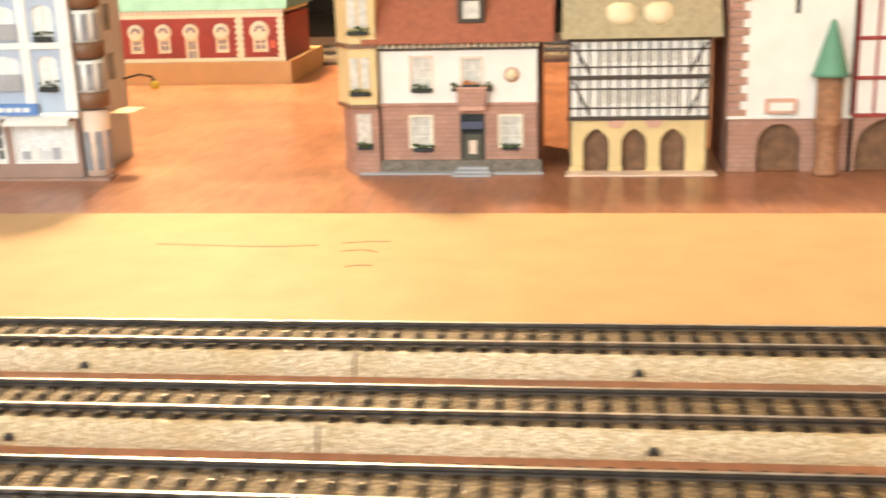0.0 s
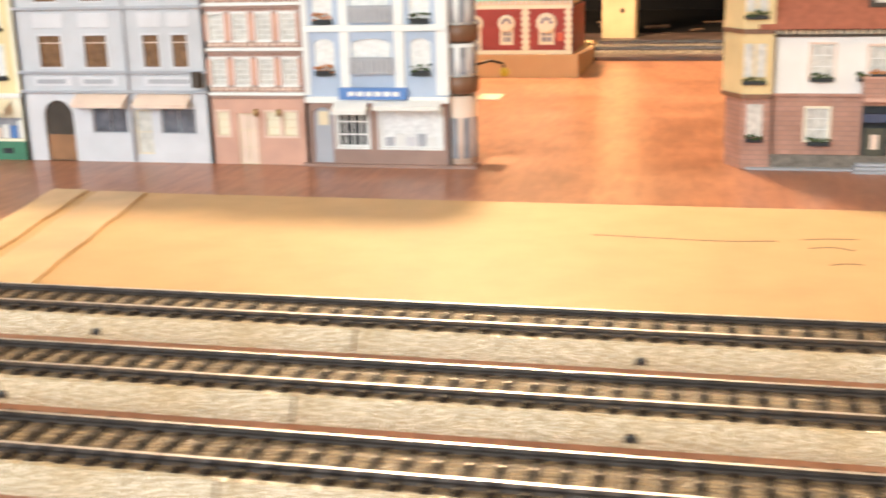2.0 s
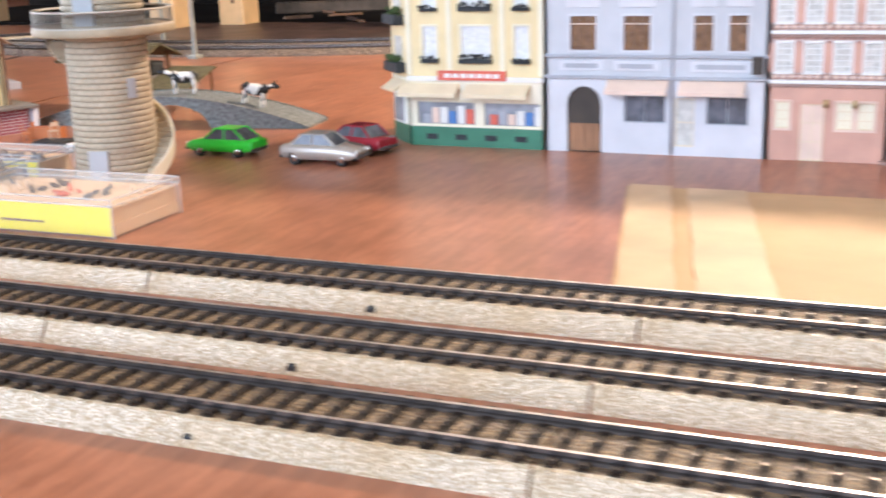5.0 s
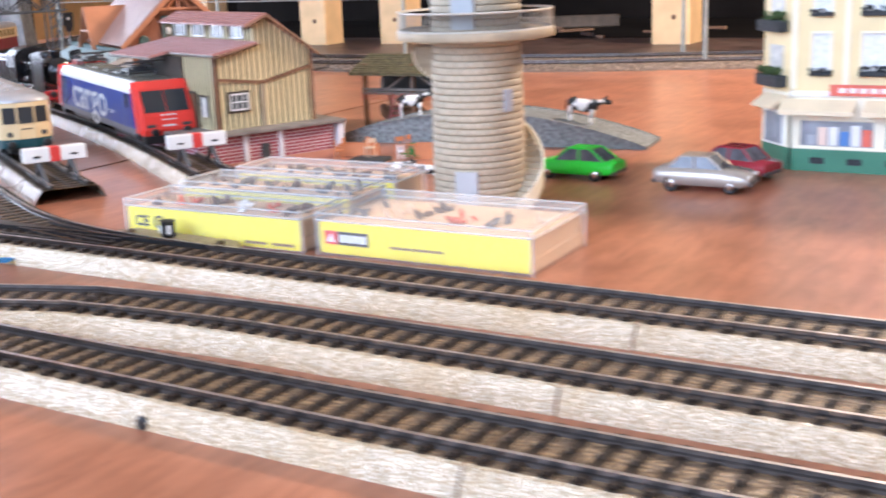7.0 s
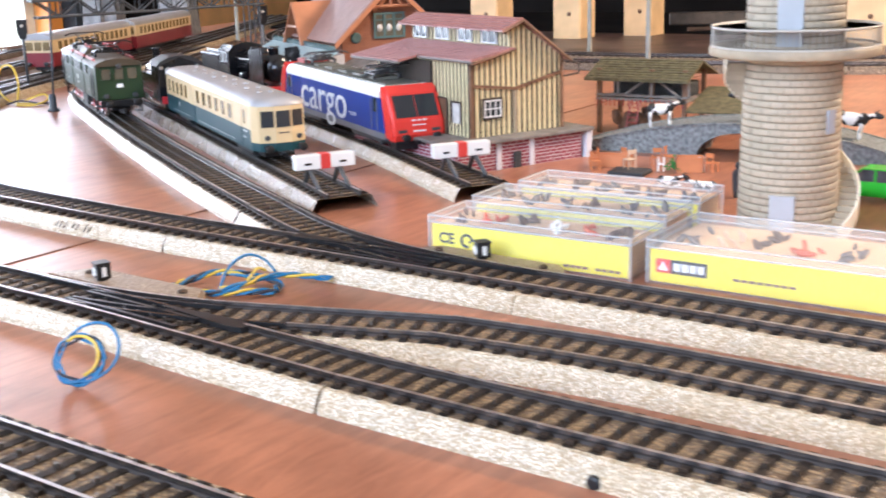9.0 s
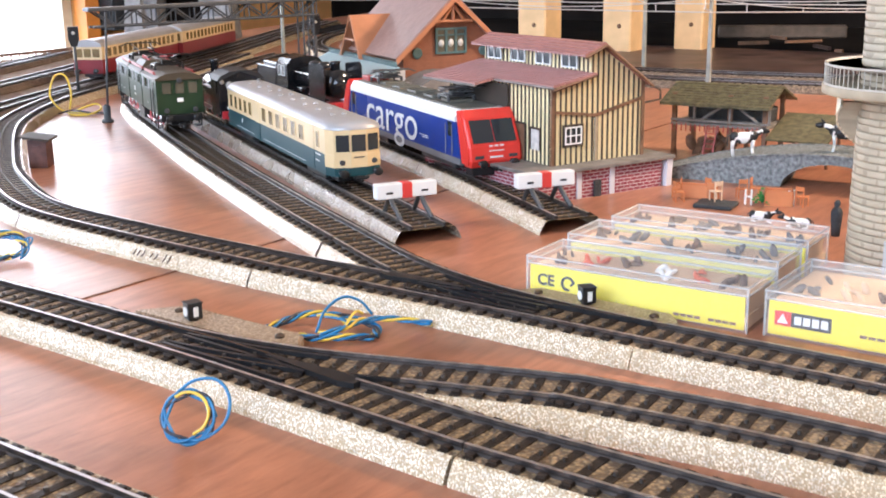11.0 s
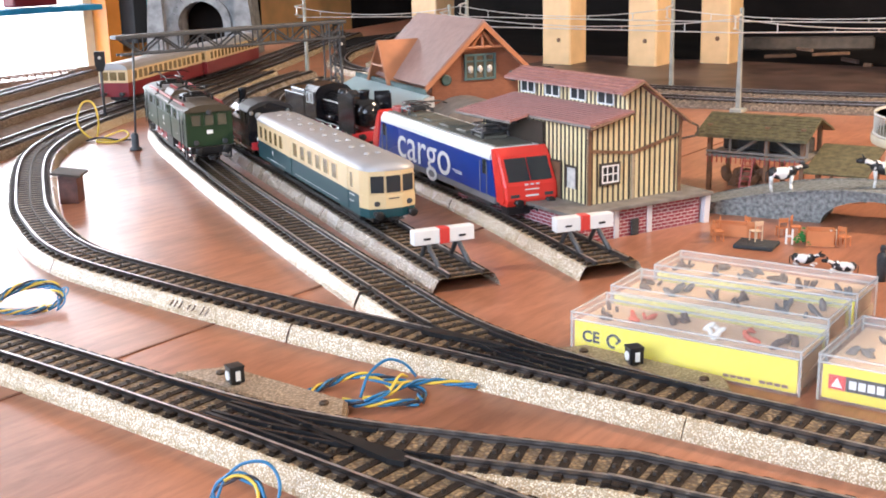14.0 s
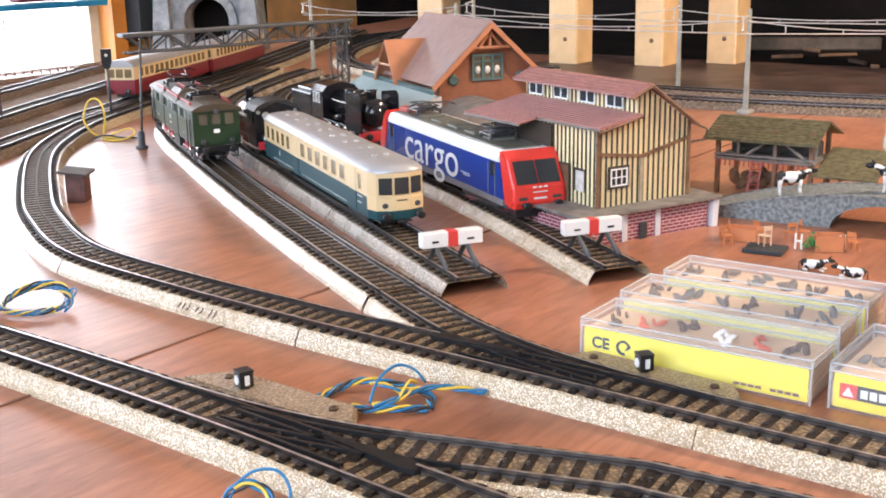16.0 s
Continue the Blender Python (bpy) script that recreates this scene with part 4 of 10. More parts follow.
def cargo_loco(m):
    e = thing("freight_locomotive", "blue and white model freight locomotive with red cab on siding", "locomotive", m)
    L, W = 0.109, 0.0170
    zb, zs = 0.0070, 0.0110
    def side(bm, x0, x1, z0, z1, w=W):
        box(bm, x0, x1, -w, w, z0, z1)
    bm = bmesh.new()
    side(bm, -L + 0.0135, L - 0.0135, zb, zs)
    part("sill", bm, M["midgrey"], e, "grey sill")
    bm = bmesh.new()
    prism(bm, [(-L + 0.0120, zs), (L - 0.0120, zs), (L - 0.0190, 0.0330), (-L + 0.0190, 0.0330)], -W, W, "y")
    body = part("body", bm, M["blue"], e, "royal blue body side")
    bm = bmesh.new()
    prism(bm, [(-W, 0.0330), (-W, 0.0360), (-W * 0.86, 0.0400), (W * 0.86, 0.0400), (W, 0.0360), (W, 0.0330)], -L + 0.0195, L - 0.0195, "x")
    part("roof_band", bm, M["whitepaint"], body, "white sloping roof edge")
    bm = bmesh.new()
    rbox(bm, -L + 0.0215, L - 0.0215, -W * 0.70, W * 0.70, 0.0398, 0.0407, 0.0003)
    for k in range(5):
        rbox(bm, -0.060 + k * 0.027, -0.045 + k * 0.027, -0.0075, 0.0075, 0.0405, 0.0425, 0.0006)
    part("roof_deck", bm, M["roofolive"], body, "dull grey-brown roof deck with boxes")
    for d in (1, -1):
        bm = bmesh.new()
        prof = [(L - 0.0175, 0.0400), (L - 0.0100, zb), (L - 0.0015, zb), (L + 0.0005, 0.0110), (L - 0.0005, 0.0195), (L - 0.0090, 0.0365), (L - 0.0130, 0.0408)]
        prism(bm, [(d * a, b) for a, b in prof], -W - 0.0002, W + 0.0002, "y")
        bmesh.ops.bevel(bm, geom=[q for q in bm.edges if abs(q.verts[0].co.y) > W and abs(q.verts[1].co.y) > W and q.verts[0].co.y * q.verts[1].co.y > 0 and d * min(d * q.verts[0].co.x, d * q.verts[1].co.x) * d > L - 0.0140], offset=0.0018, segments=3, affect="EDGES")
        cab = part("cab", bm, M["signalred"], e, "signal-red cab front")
        n = Vector((0.0170, 0, 0.0085)).normalized()
        a0, a1 = Vector((L - 0.0008, 0, 0.0201)), Vector((L - 0.0088, 0, 0.0359))
        for ya, yb in ((-0.0138, -0.0003), (0.0003, 0.0138)):
            bm = bmesh.new()
            p = [a0.lerp(a1, 0.10), a0.lerp(a1, 0.93)]
            vs = []
            for pt, yy in ((p[0], ya), (p[0], yb), (p[1], yb), (p[1], ya)):
                co = pt + n * 0.0004
                vs.append(bm.verts.new((d * co.x, yy, co.z)))
            f = bm.faces.new(vs)
            r = bmesh.ops.extrude_face_region(bm, geom=[f])
            bmesh.ops.translate(bm, vec=(-d * 0.0009, 0, -0.0004), verts=[v for v in r["geom"] if isinstance(v, bmesh.types.BMVert)])
            bmesh.ops.recalc_face_normals(bm, faces=bm.faces[:])
            part("windscreen", bm, M["glass"], cab, "dark windscreen half")
        bm = bmesh.new()
        xx = d * (L + 0.0001)
        for yy in (-0.0108, 0.0108):
            rbox(bm, min(xx, xx + d * 0.0006), max(xx, xx + d * 0.0006), yy - 0.0028, yy + 0.0028, 0.0125, 0.0145, 0.0003)
        part("headlamp", bm, M["darkgrey"], cab, "dark headlamp cluster")
        bm = bmesh.new()
        for k, yy in enumerate((-0.0035, 0.0, 0.0035)):
            box(bm, min(xx, xx + d * 0.0004), max(xx, xx + d * 0.0004), yy - 0.0011, yy + 0.0011, 0.0196, 0.0206)
        box(bm, min(xx, xx + d * 0.0006), max(xx, xx + d * 0.0006), -0.0045, 0.0045, 0.0168, 0.0174)
        box(bm, min(xx, xx + d * 0.0007), max(xx, xx + d * 0.0007), -0.0040, 0.0040, 0.0128, 0.0138)
        part("lettering", bm, M["whitepaint"], cab)
        for s in (1, -1):
            bm = bmesh.new()
            y = s * (W + 0.0003)
            box(bm, min(d * (L - 0.0290), d * (L - 0.0235)), max(d * (L - 0.0290), d * (L - 0.0235)), min(y, y + s * 0.0002), max(y, y + s * 0.0002), 0.0235, 0.0325)
            part("side_window", bm, M["glass"], cab)
            bm = bmesh.new()
            for xx2 in (L - 0.0315, L - 0.0225):
                rod(bm, (d * xx2, s * (W + 0.0008), 0.012), (d * xx2, s * (W + 0.0008), 0.0310), 0.0003, 5)
            part("handrail", bm, M["midgrey"], cab)
        bm = bmesh.new()
        rbox(bm, min(d * (L - 0.010), d * (L - 0.001)), max(d * (L - 0.010), d * (L - 0.001)), -0.0150, 0.0150, 0.0020, 0.0072, 0.0006)
        part("snow_plough", bm, M["black"], cab)
        buffers(e, d * (L - 0.0012), d, 0.0098, 0.0100)
        coupler(e, d * (L - 0.003), d)
    for x, d in ((-0.062, 1), (0.055, 1)):
        pantograph(e, x, 0.0432, d, M["darkgrey"], 0.007, 0.0085, 0.022)
    bm = bmesh.new()
    for k in range(4):
        rod(bm, (-0.084 + k * 0.004, 0.006 - 0.004 * (k % 2), 0.0405), (-0.084 + k * 0.004, 0.006 - 0.004 * (k % 2), 0.0450), 0.0012, 8)
    rbox(bm, -0.090, -0.076, -0.008, -0.002, 0.0405, 0.0440, 0.0005)
    part("roof_insulator", bm, M["ocher"], body, "reddish roof insulators")
    bm = bmesh.new()
    rbox(bm, -0.088, 0.088, -0.0080, 0.0080, 0.0030, 0.0072, 0.0006)
    for x in (-0.055, 0.055):
        rbox(bm, x - 0.026, x + 0.026, -0.0130, 0.0130, 0.0022, 0.0066, 0.0008)
    part("underframe", bm, M["darkgrey"], e, "dark grey underframe")
    for x in (-0.071, -0.039, 0.039, 0.071):
        for s in (1, -1):
            disc_wheel(e, x, s, 0.0066, M["darkgrey"])
    for s in (1, -1):
        rot = pose(0, 0, 0, 90, 0, 0 if s < 0 else 180)
        mt = Matrix.Translation((-0.012, s * (W + 0.0003), 0.0225)) @ rot @ Matrix.Diagonal((1.38, 1.12, 1, 1))
        text_mesh("cargo", 0.0300, 0.0001, M["whitepaint"], "lettering", e, mt, "large white lettering on the blue side")
        bars(e, [(0.036, 0.050, 0.0180, 0.0186), (0.040, 0.050, 0.0168, 0.0173)], s * (W + 0.0001), M["whitepaint"])
    return e


M["roofolive"] = mat("roof_deck_paint", (0.13, 0.125, 0.10), 0.5, var=0.12)
cargo_loco(on_track(G_LINE, 0.101 + 0.109) @ Matrix.Diagonal((1, 1, 0.95, 1)))


def tank_loco(m):
    """Cab end towards +x."""
    e = thing("tank_locomotive", "black model tank locomotive with red frames, standing on a siding", "locomotive", m)
    bm = bmesh.new()
    sec = [(-0.0165, 0.0105), (-0.0165, 0.0385), (-0.0140, 0.0415), (-0.0075, 0.0445), (0, 0.0452), (0.0075, 0.0445), (0.0140, 0.0415), (0.0165, 0.0385), (0.0165, 0.0105)]
    prism(bm, sec, 0.022, 0.056, "x")
    cab = part("cab", bm, M["steamblack"], e, "black cab with an arched roof")
    bm = bmesh.new()
    prism(bm, [(-0.0178, 0.0383), (-0.0150, 0.0420), (-0.0078, 0.0452), (0, 0.0460), (0.0078, 0.0452), (0.0150, 0.0420), (0.0178, 0.0383), (0.0165, 0.0383), (0.0, 0.0448), (-0.0165, 0.0383)], 0.020, 0.0585, "x")
    part("roof", bm, M["darkroof"], cab, "dull black curved roof")
    for yy in (-0.0085, 0.0085, -0.0140, 0.0140):
        bm = bmesh.new()
        rr = 0.0026 if abs(yy) < 0.01 else 0.0014
        lathe(bm, [(rr, 0), (rr + 0.0003, 0.0004), (0, 0.0004)], 16, (yy, 0.0345 if abs(yy) < 0.01 else 0.037), 0, "x")
        bmesh.ops.translate(bm, vec=(0.056, 0, 0), verts=bm.verts[:])
        part("cab_window", bm, M["glasslight"], cab, "round cab window")
    side_windows(cab, [(0.033, 0.046, None)], 0.0165, 0.0285, 0.0365, M["steamblack"], M["glass"])
    bm = bmesh.new()
    lathe(bm, [(0, -0.060), (0.0085, -0.060), (0.0098, -0.058), (0.0100, 0.022)], 24, (0, 0.0260), 0, "x")
    part("boiler", bm, M["steamblack"], e, "black boiler")
    for x, r, h in ((-0.050, 0.0032, 0.047), (-0.028, 0.0048, 0.0405), (-0.008, 0.0040, 0.0400)):
        bm = bmesh.new()
        lathe(bm, [(r, 0.030), (r, h - 0.002), (r * (1.25 if h > 0.045 else 0.6), h), (0, h)], 18, (x, 0))
        part("chimney" if h > 0.045 else "steam_dome", bm, M["steamblack"], e)
    for s in (1, -1):
        bm = bmesh.new()
        rbox(bm, -0.030, 0.022, min(s * 0.0100, s * 0.0160), max(s * 0.0100, s * 0.0160), 0.0150, 0.0290, 0.0008)
        part("side_tank", bm, M["steamblack"], e, "black side tank")
        for x in (-0.040, -0.018, 0.004, 0.026):
            wheel(e, x, s, 0.0068, spokes=9)
        bm = bmesh.new()
        y = s * (GAUGE / 2 + 0.0022)
        rbox(bm, -0.040, 0.026, min(y, y + s * 0.001), max(y, y + s * 0.001), 0.004, 0.0056, 0.0003)
        part("coupling_rod", bm, M["chrome"], e)
    bm = bmesh.new()
    rbox(bm, -0.062, 0.058, -0.0150, 0.0150, 0.0110, 0.0140, 0.0005)
    rbox(bm, -0.058, 0.054, -0.0066, 0.0066, 0.0040, 0.0110, 0.0005)
    part("frame", bm, M["wheelred"], e, "red frame")
    for d, x in ((1, 0.058), (-1, -0.062)):
        bm = bmesh.new()
        rbox(bm, min(x, x + d * 0.0016), max(x, x + d * 0.0016), -0.0155, 0.0155, 0.0085, 0.0145, 0.0004)
        part("buffer_beam", bm, M["wheelred"], e, "red buffer beam")
        buffers(e, x + d * 0.0016, d)
        coupler(e, x, d)
        for yy in (-0.0095, 0.0095):
            bm = bmesh.new()
            lathe(bm, [(0.0018, 0), (0.0021, d * 0.002), (0.0, d * 0.0016)], 12, (yy, 0.0170), 0, "x")
            bmesh.ops.translate(bm, vec=(x, 0, 0), verts=bm.verts[:])
            part("headlamp", bm, M["whitepaint"], e, "pale round lamp")
    return e


def tender_loco(m):
    """Smokebox towards +x, tender behind."""
    e = thing("steam_locomotive", "glossy black model steam locomotive with tender, red frame", "locomotive", m)
    bm = bmesh.new()
    lathe(bm, [(0, 0.062), (0.0095, 0.062), (0.0108, 0.0595), (0.0112, 0.059), (0.0112, -0.020)][::-1], 28, (0, 0.0285), 0, "x")
    part("boiler", bm, M["steamblack"], e, "glossy black boiler")
    bm = bmesh.new()
    lathe(bm, [(0.0072, 0.062), (0.0070, 0.0635), (0.0, 0.0645)], 24, (0, 0.0285), 0, "x")
    rod(bm, (0.064, -0.004, 0.0285), (0.064, 0.004, 0.0285), 0.0006, 6)
    part("smokebox_door", bm, M["steamblack"], e)
    for s in (1, -1):
        bm = bmesh.new()
        prism(bm, [(0.034, 0.015), (0.067, 0.015), (0.067, 0.0425), (0.062, 0.0455), (0.034, 0.0425)], s * 0.0155 - 0.0005, s * 0.0155 + 0.0005, "y")
        part("smoke_deflector", bm, M["steamblack"], e, "upright black smoke deflector plate")
        bm = bmesh.new()
        rbox(bm, -0.034, 0.060, min(s * 0.0095, s * 0.0160), max(s * 0.0095, s * 0.0160), 0.0165, 0.0178, 0.0003)
        part("running_board", bm, M["steamblack"], e)
        for x in (-0.022, -0.004, 0.014, 0.032):
            wheel(e, x, s, 0.0072, spokes=10)
        wheel(e, 0.052, s, 0.0048, spokes=8)
        bm = bmesh.new()
        rod(bm, (0.050, s * 0.0130, 0.0105), (0.064, s * 0.0130, 0.0105), 0.0034, 14)
        part("cylinder", bm, M["steamblack"], e)
        bm = bmesh.new()
        y = s * (GAUGE / 2 + 0.0024)
        rbox(bm, -0.022, 0.050, min(y, y + s * 0.001), max(y, y + s * 0.001), 0.0075, 0.0090, 0.0003)
        rbox(bm, -0.022, 0.032, min(y, y + s * 0.001), max(y, y + s * 0.001), 0.0045, 0.0060, 0.0003)
        part("connecting_rod", bm, M["chrome"], e, "bright connecting rods")
        bm = bmesh.new()
        rod(bm, (-0.016, s * 0.0118, 0.0340), (0.056, s * 0.0118, 0.0340), 0.0004, 6)
        for x in (-0.010, 0.012, 0.034, 0.054):
            rod(bm, (x, s * 0.0095, 0.0338), (x, s * 0.0119, 0.0340), 0.0004, 5)
        part("handrail", bm, M["chrome"], e, "bright boiler handrail")
        bm = bmesh.new()
        rod(bm, (0.004, s * 0.0128, 0.0215), (0.020, s * 0.0128, 0.0215), 0.0028, 12)
        rod(bm, (0.024, s * 0.0124, 0.0180), (0.024, s * 0.0105, 0.0330), 0.0007, 6)
        part("air_tank", bm, M["steamblack"], e, "black air tank and pipe")
    for x, r, h, n in ((0.050, 0.0040, 0.0455, "chimney"), (0.026, 0.0055, 0.0435, "steam_dome"), (0.006, 0.0050, 0.0430, "sand_dome")):
        bm = bmesh.new()
        lathe(bm, [(r, 0.036), (r, h - 0.002), (r * (1.2 if n == "chimney" else 0.6), h), (0, h)], 18, (x, 0))
        part(n, bm, M["steamblack"], e)
    bm = bmesh.new()
    prism(bm, [(-0.0160, 0.0165), (-0.0160, 0.0390), (-0.0120, 0.0435), (0, 0.0460), (0.0120, 0.0435), (0.0160, 0.0390), (0.0160, 0.0165)], -0.046, -0.018, "x")
    cab = part("cab", bm, M["steamblack"], e, "black cab")
    side_windows(cab, [(-0.040, -0.034, None), (-0.031, -0.025, None)], 0.0160, 0.0300, 0.0375, M["whitepaint"], M["glasslight"])
    bm = bmesh.new()
    rbox(bm, -0.100, -0.049, -0.0155, 0.0155, 0.0130, 0.0350, 0.0010)
    rbox(bm, -0.096, -0.058, -0.0110, 0.0110, 0.0345, 0.0380, 0.0015)
    t = part("tender", bm, M["steamblack"], e, "black tender heaped with coal")
    for x in (-0.092, -0.075, -0.058):
        for s in (1, -1):
            disc_wheel(t, x, s, 0.0055, M["wheelred"])
    bm = bmesh.new()
    rbox(bm, -0.098, 0.060, -0.0066, 0.0066, 0.0050, 0.0150, 0.0005)
    rbox(bm, 0.062, 0.0645, -0.0160, 0.0160, 0.0080, 0.0150, 0.0005)
    part("frame", bm, M["wheelred"], e, "red frame and buffer beam")
    buffers(e, 0.0645, 1)
    coupler(e, 0.062, 1)
    return e


tank_loco(on_track(F_LINE, 0.396) @ Matrix.Diagonal((0.80, 1, 0.95, 1)))
tender_loco(on_track(G_LINE, 0.414) @ Matrix.Diagonal((0.90, 1, 1, 1)))


def coach(m, length=0.210):
    e = thing("express_railcar", "wine-red and cream model express coach with a grey roof", "railway coach", m, "coaches of the red train")
    L, W = length / 2, 0.0160
    bm = bmesh.new()
    box(bm, -L, L, -W, W, 0.0070, 0.0215)
    part("lower_body", bm, M["winered"], e, "wine-red lower body")
    bm = bmesh.new()
    box(bm, -L, L, -W, W, 0.0215, 0.0350)
    up = part("upper_body", bm, M["cream"], e, "cream window band")
    bm = bmesh.new()
    prism(bm, [(-W - 0.0006, 0.0348), (-W * 0.9, 0.0385), (-W * 0.5, 0.0412), (0, 0.0420), (W * 0.5, 0.0412), (W * 0.9, 0.0385), (W + 0.0006, 0.0348)], -L - 0.001, L + 0.001, "x")
    part("roof", bm, M["silver"], e, "grey arched roof")
    n = int((length - 0.02) / 0.0135)
    side_windows(up, [(-L + 0.012 + k * 0.0135, -L + 0.012 + k * 0.0135 + 0.0090, None) for k in range(n)], W, 0.0240, 0.0325, M["cream"], M["glasswarm"])
    for d in (1, -1):
        for k in (-0.0095, 0, 0.0095):
            bm = bmesh.new()
            x = d * L
            box(bm, min(x, x + d * 0.0004), max(x, x + d * 0.0004), k - 0.0038, k + 0.0038, 0.0240, 0.0325)
            part("end_window", bm, M["glasswarm"], up)
        buffers(e, d * L, d, 0.0100)
    bm = bmesh.new()
    rbox(bm, -L + 0.01, L - 0.01, -0.0100, 0.0100, 0.0025, 0.0070, 0.0005)
    part("underframe", bm, M["black"], e)
    for x in (-L + 0.022, -L + 0.042, L - 0.042, L - 0.022):
        for s in (1, -1):
            disc_wheel(e, x, s, 0.0050, M["darkgrey"])
    return e


RED_LINE = [(-0.60, 0.0), (-0.70, 0.16), (-0.785, 0.30), (-0.838, 0.40), (-0.90, 0.52), (-0.985, 0.69), (-1.08, 0.86), (-1.2, 1.07), (-1.36, 1.34)]
coach(on_track(RED_LINE, 0.484 + 0.105))
coach(on_track(RED_LINE, 0.484 + 0.218 + 0.105))


def buffer_stop(m):
    e = thing("buffer_stop", "white toy buffer stop with a red band on dark struts", "buffer stop", m, "buffer stops on the sidings")
    bm = bmesh.new()
    rbox(bm, -0.0030, 0.0030, -0.0163, 0.0163, 0.0083, 0.0158, 0.0006)
    beam = part("beam", bm, M["white"], e, "white beam")
    bm = bmesh.new()
    rbox(bm, -0.0033, 0.0033, -0.0027, 0.0027, 0.0081, 0.0160, 0.0004)
    part("band", bm, M["red"], beam, "red band round the beam")
    for y in (-0.0095, 0.0095):
        bm = bmesh.new()
        box(bm, 0.0030, 0.0033, y - 0.0018, y + 0.0018, 0.0108, 0.0118)
        part("slot", bm, M["black"], beam)
    for s in (1, -1):
        bm = bmesh.new()
        for a, b in (((-0.001, s * GAUGE / 2, 0.0105), (0.0150, s * GAUGE / 2, -0.0008)), ((-0.001, s * GAUGE / 2, 0.0105), (-0.0085, s * GAUGE / 2, -0.0008))):
            tube(bm, [a, (a[0] * 0.7 + b[0] * 0.3, a[1], a[2] * 0.55), b], 0.0013, 6)
        part("strut", bm, M["darkgrey"], e, "bent dark strut")
    return e


buffer_stop(on_track(F_LINE, 0.029))
buffer_stop(on_track(G_LINE, 0.032))

# ---- model houses ----
def brickmat(name, c1, c2, mortar, bw=0.0046, bh=0.0017):
    m = bpy.data.materials.new(name)
    m.use_nodes = True
    nt = m.node_tree
    p = nt.nodes["Principled BSDF"]
    tc = nt.nodes.new("ShaderNodeTexCoord")
    sep = nt.nodes.new("ShaderNodeSeparateXYZ")
    add = nt.nodes.new("ShaderNodeMath")
    com = nt.nodes.new("ShaderNodeCombineXYZ")
    nt.links.new(tc.outputs["Object"], sep.inputs[0])
    nt.links.new(sep.outputs[0], add.inputs[0])
    nt.links.new(sep.outputs[1], add.inputs[1])
    nt.links.new(add.outputs[0], com.inputs[0])
    nt.links.new(sep.outputs[2], com.inputs[1])
    b = nt.nodes.new("ShaderNodeTexBrick")
    b.inputs["Scale"].default_value = 1.0
    b.inputs["Brick Width"].default_value, b.inputs["Row Height"].default_value = bw, bh
    b.inputs["Mortar Size"].default_value = bh * 0.13
    b.inputs["Color1"].default_value, b.inputs["Color2"].default_value, b.inputs["Mortar"].default_value = (*c1, 1), (*c2, 1), (*mortar, 1)
    nt.links.new(com.outputs[0], b.inputs["Vector"])
    n = nt.nodes.new("ShaderNodeTexNoise")
    n.inputs["Scale"].default_value = 70
    nt.links.new(tc.outputs["Object"], n.inputs["Vector"])
    mx = nt.nodes.new("ShaderNodeMix")
    mx.data_type, mx.blend_type = "RGBA", "MULTIPLY"
    mx.inputs["Factor"].default_value = 0.45
    nt.links.new(b.outputs["Color"], mx.inputs["A"])
    nt.links.new(n.outputs["Fac"], mx.inputs["B"])
    nt.links.new(mx.outputs["Result"], p.inputs["Base Color"])
    p.inputs["Roughness"].default_value = 0.6
    bp = nt.nodes.new("ShaderNodeBump")
    bp.inputs["Strength"].default_value, bp.inputs["Distance"].default_value, bp.invert = 0.6, 0.0004, True
    nt.links.new(b.outputs["Fac"], bp.inputs["Height"])
    nt.links.new(bp.outputs["Normal"], p.inputs["Normal"])
    return m


M["yellowwall"] = mat("cream_yellow_wall", (0.80, 0.66, 0.36), 0.55, var=0.05)
M["creamtrim"] = mat("pale_cream_trim", (0.86, 0.80, 0.62), 0.5, var=0.04)
M["greywall"] = mat("pale_grey_wall", (0.56, 0.57, 0.60), 0.55, var=0.05)
M["greytrim"] = mat("grey_trim", (0.40, 0.41, 0.45), 0.5, var=0.05)
M["greypale"] = mat("light_grey_panel", (0.66, 0.66, 0.69), 0.5, var=0.05)
M["pinkwall"] = mat("pink_sandstone", (0.62, 0.36, 0.27), 0.55, var=0.08)
M["pinkbrick"] = brickmat("pink_brick", (0.55, 0.30, 0.24), (0.48, 0.25, 0.20), (0.78, 0.68, 0.62))
M["bluewall"] = mat("pale_blue_wall", (0.42, 0.50, 0.63), 0.5, var=0.05)
M["whitewall"] = mat("white_render", (0.80, 0.78, 0.74), 0.6, var=0.04)
M["brownwall"] = mat("brown_plaster", (0.33, 0.21, 0.17), 0.55, var=0.08)
M["shopgreen"] = mat("shop_green", (0.06, 0.20, 0.12), 0.45, var=0.1)
M["awningcream"] = mat("cream_awning", (0.78, 0.66, 0.45), 0.6, var=0.05)
M["awningpink"] = mat("pale_pink_awning", (0.80, 0.62, 0.50), 0.6, var=0.06)
M["signred"] = mat("sign_red", (0.66, 0.14, 0.09), 0.4, var=0.05)
M["signblue"] = mat("sign_blue", (0.10, 0.22, 0.52), 0.4, var=0.05)
M["woodbrown"] = mat("brown_frame", (0.20, 0.10, 0.055), 0.45, var=0.12)
M["darkbeam"] = mat("dark_timber", (0.055, 0.040, 0.028), 0.6, var=0.2)
M["planter"] = mat("dark_planter", (0.035, 0.040, 0.045), 0.6, var=0.3, scale=900, bump=0.6)
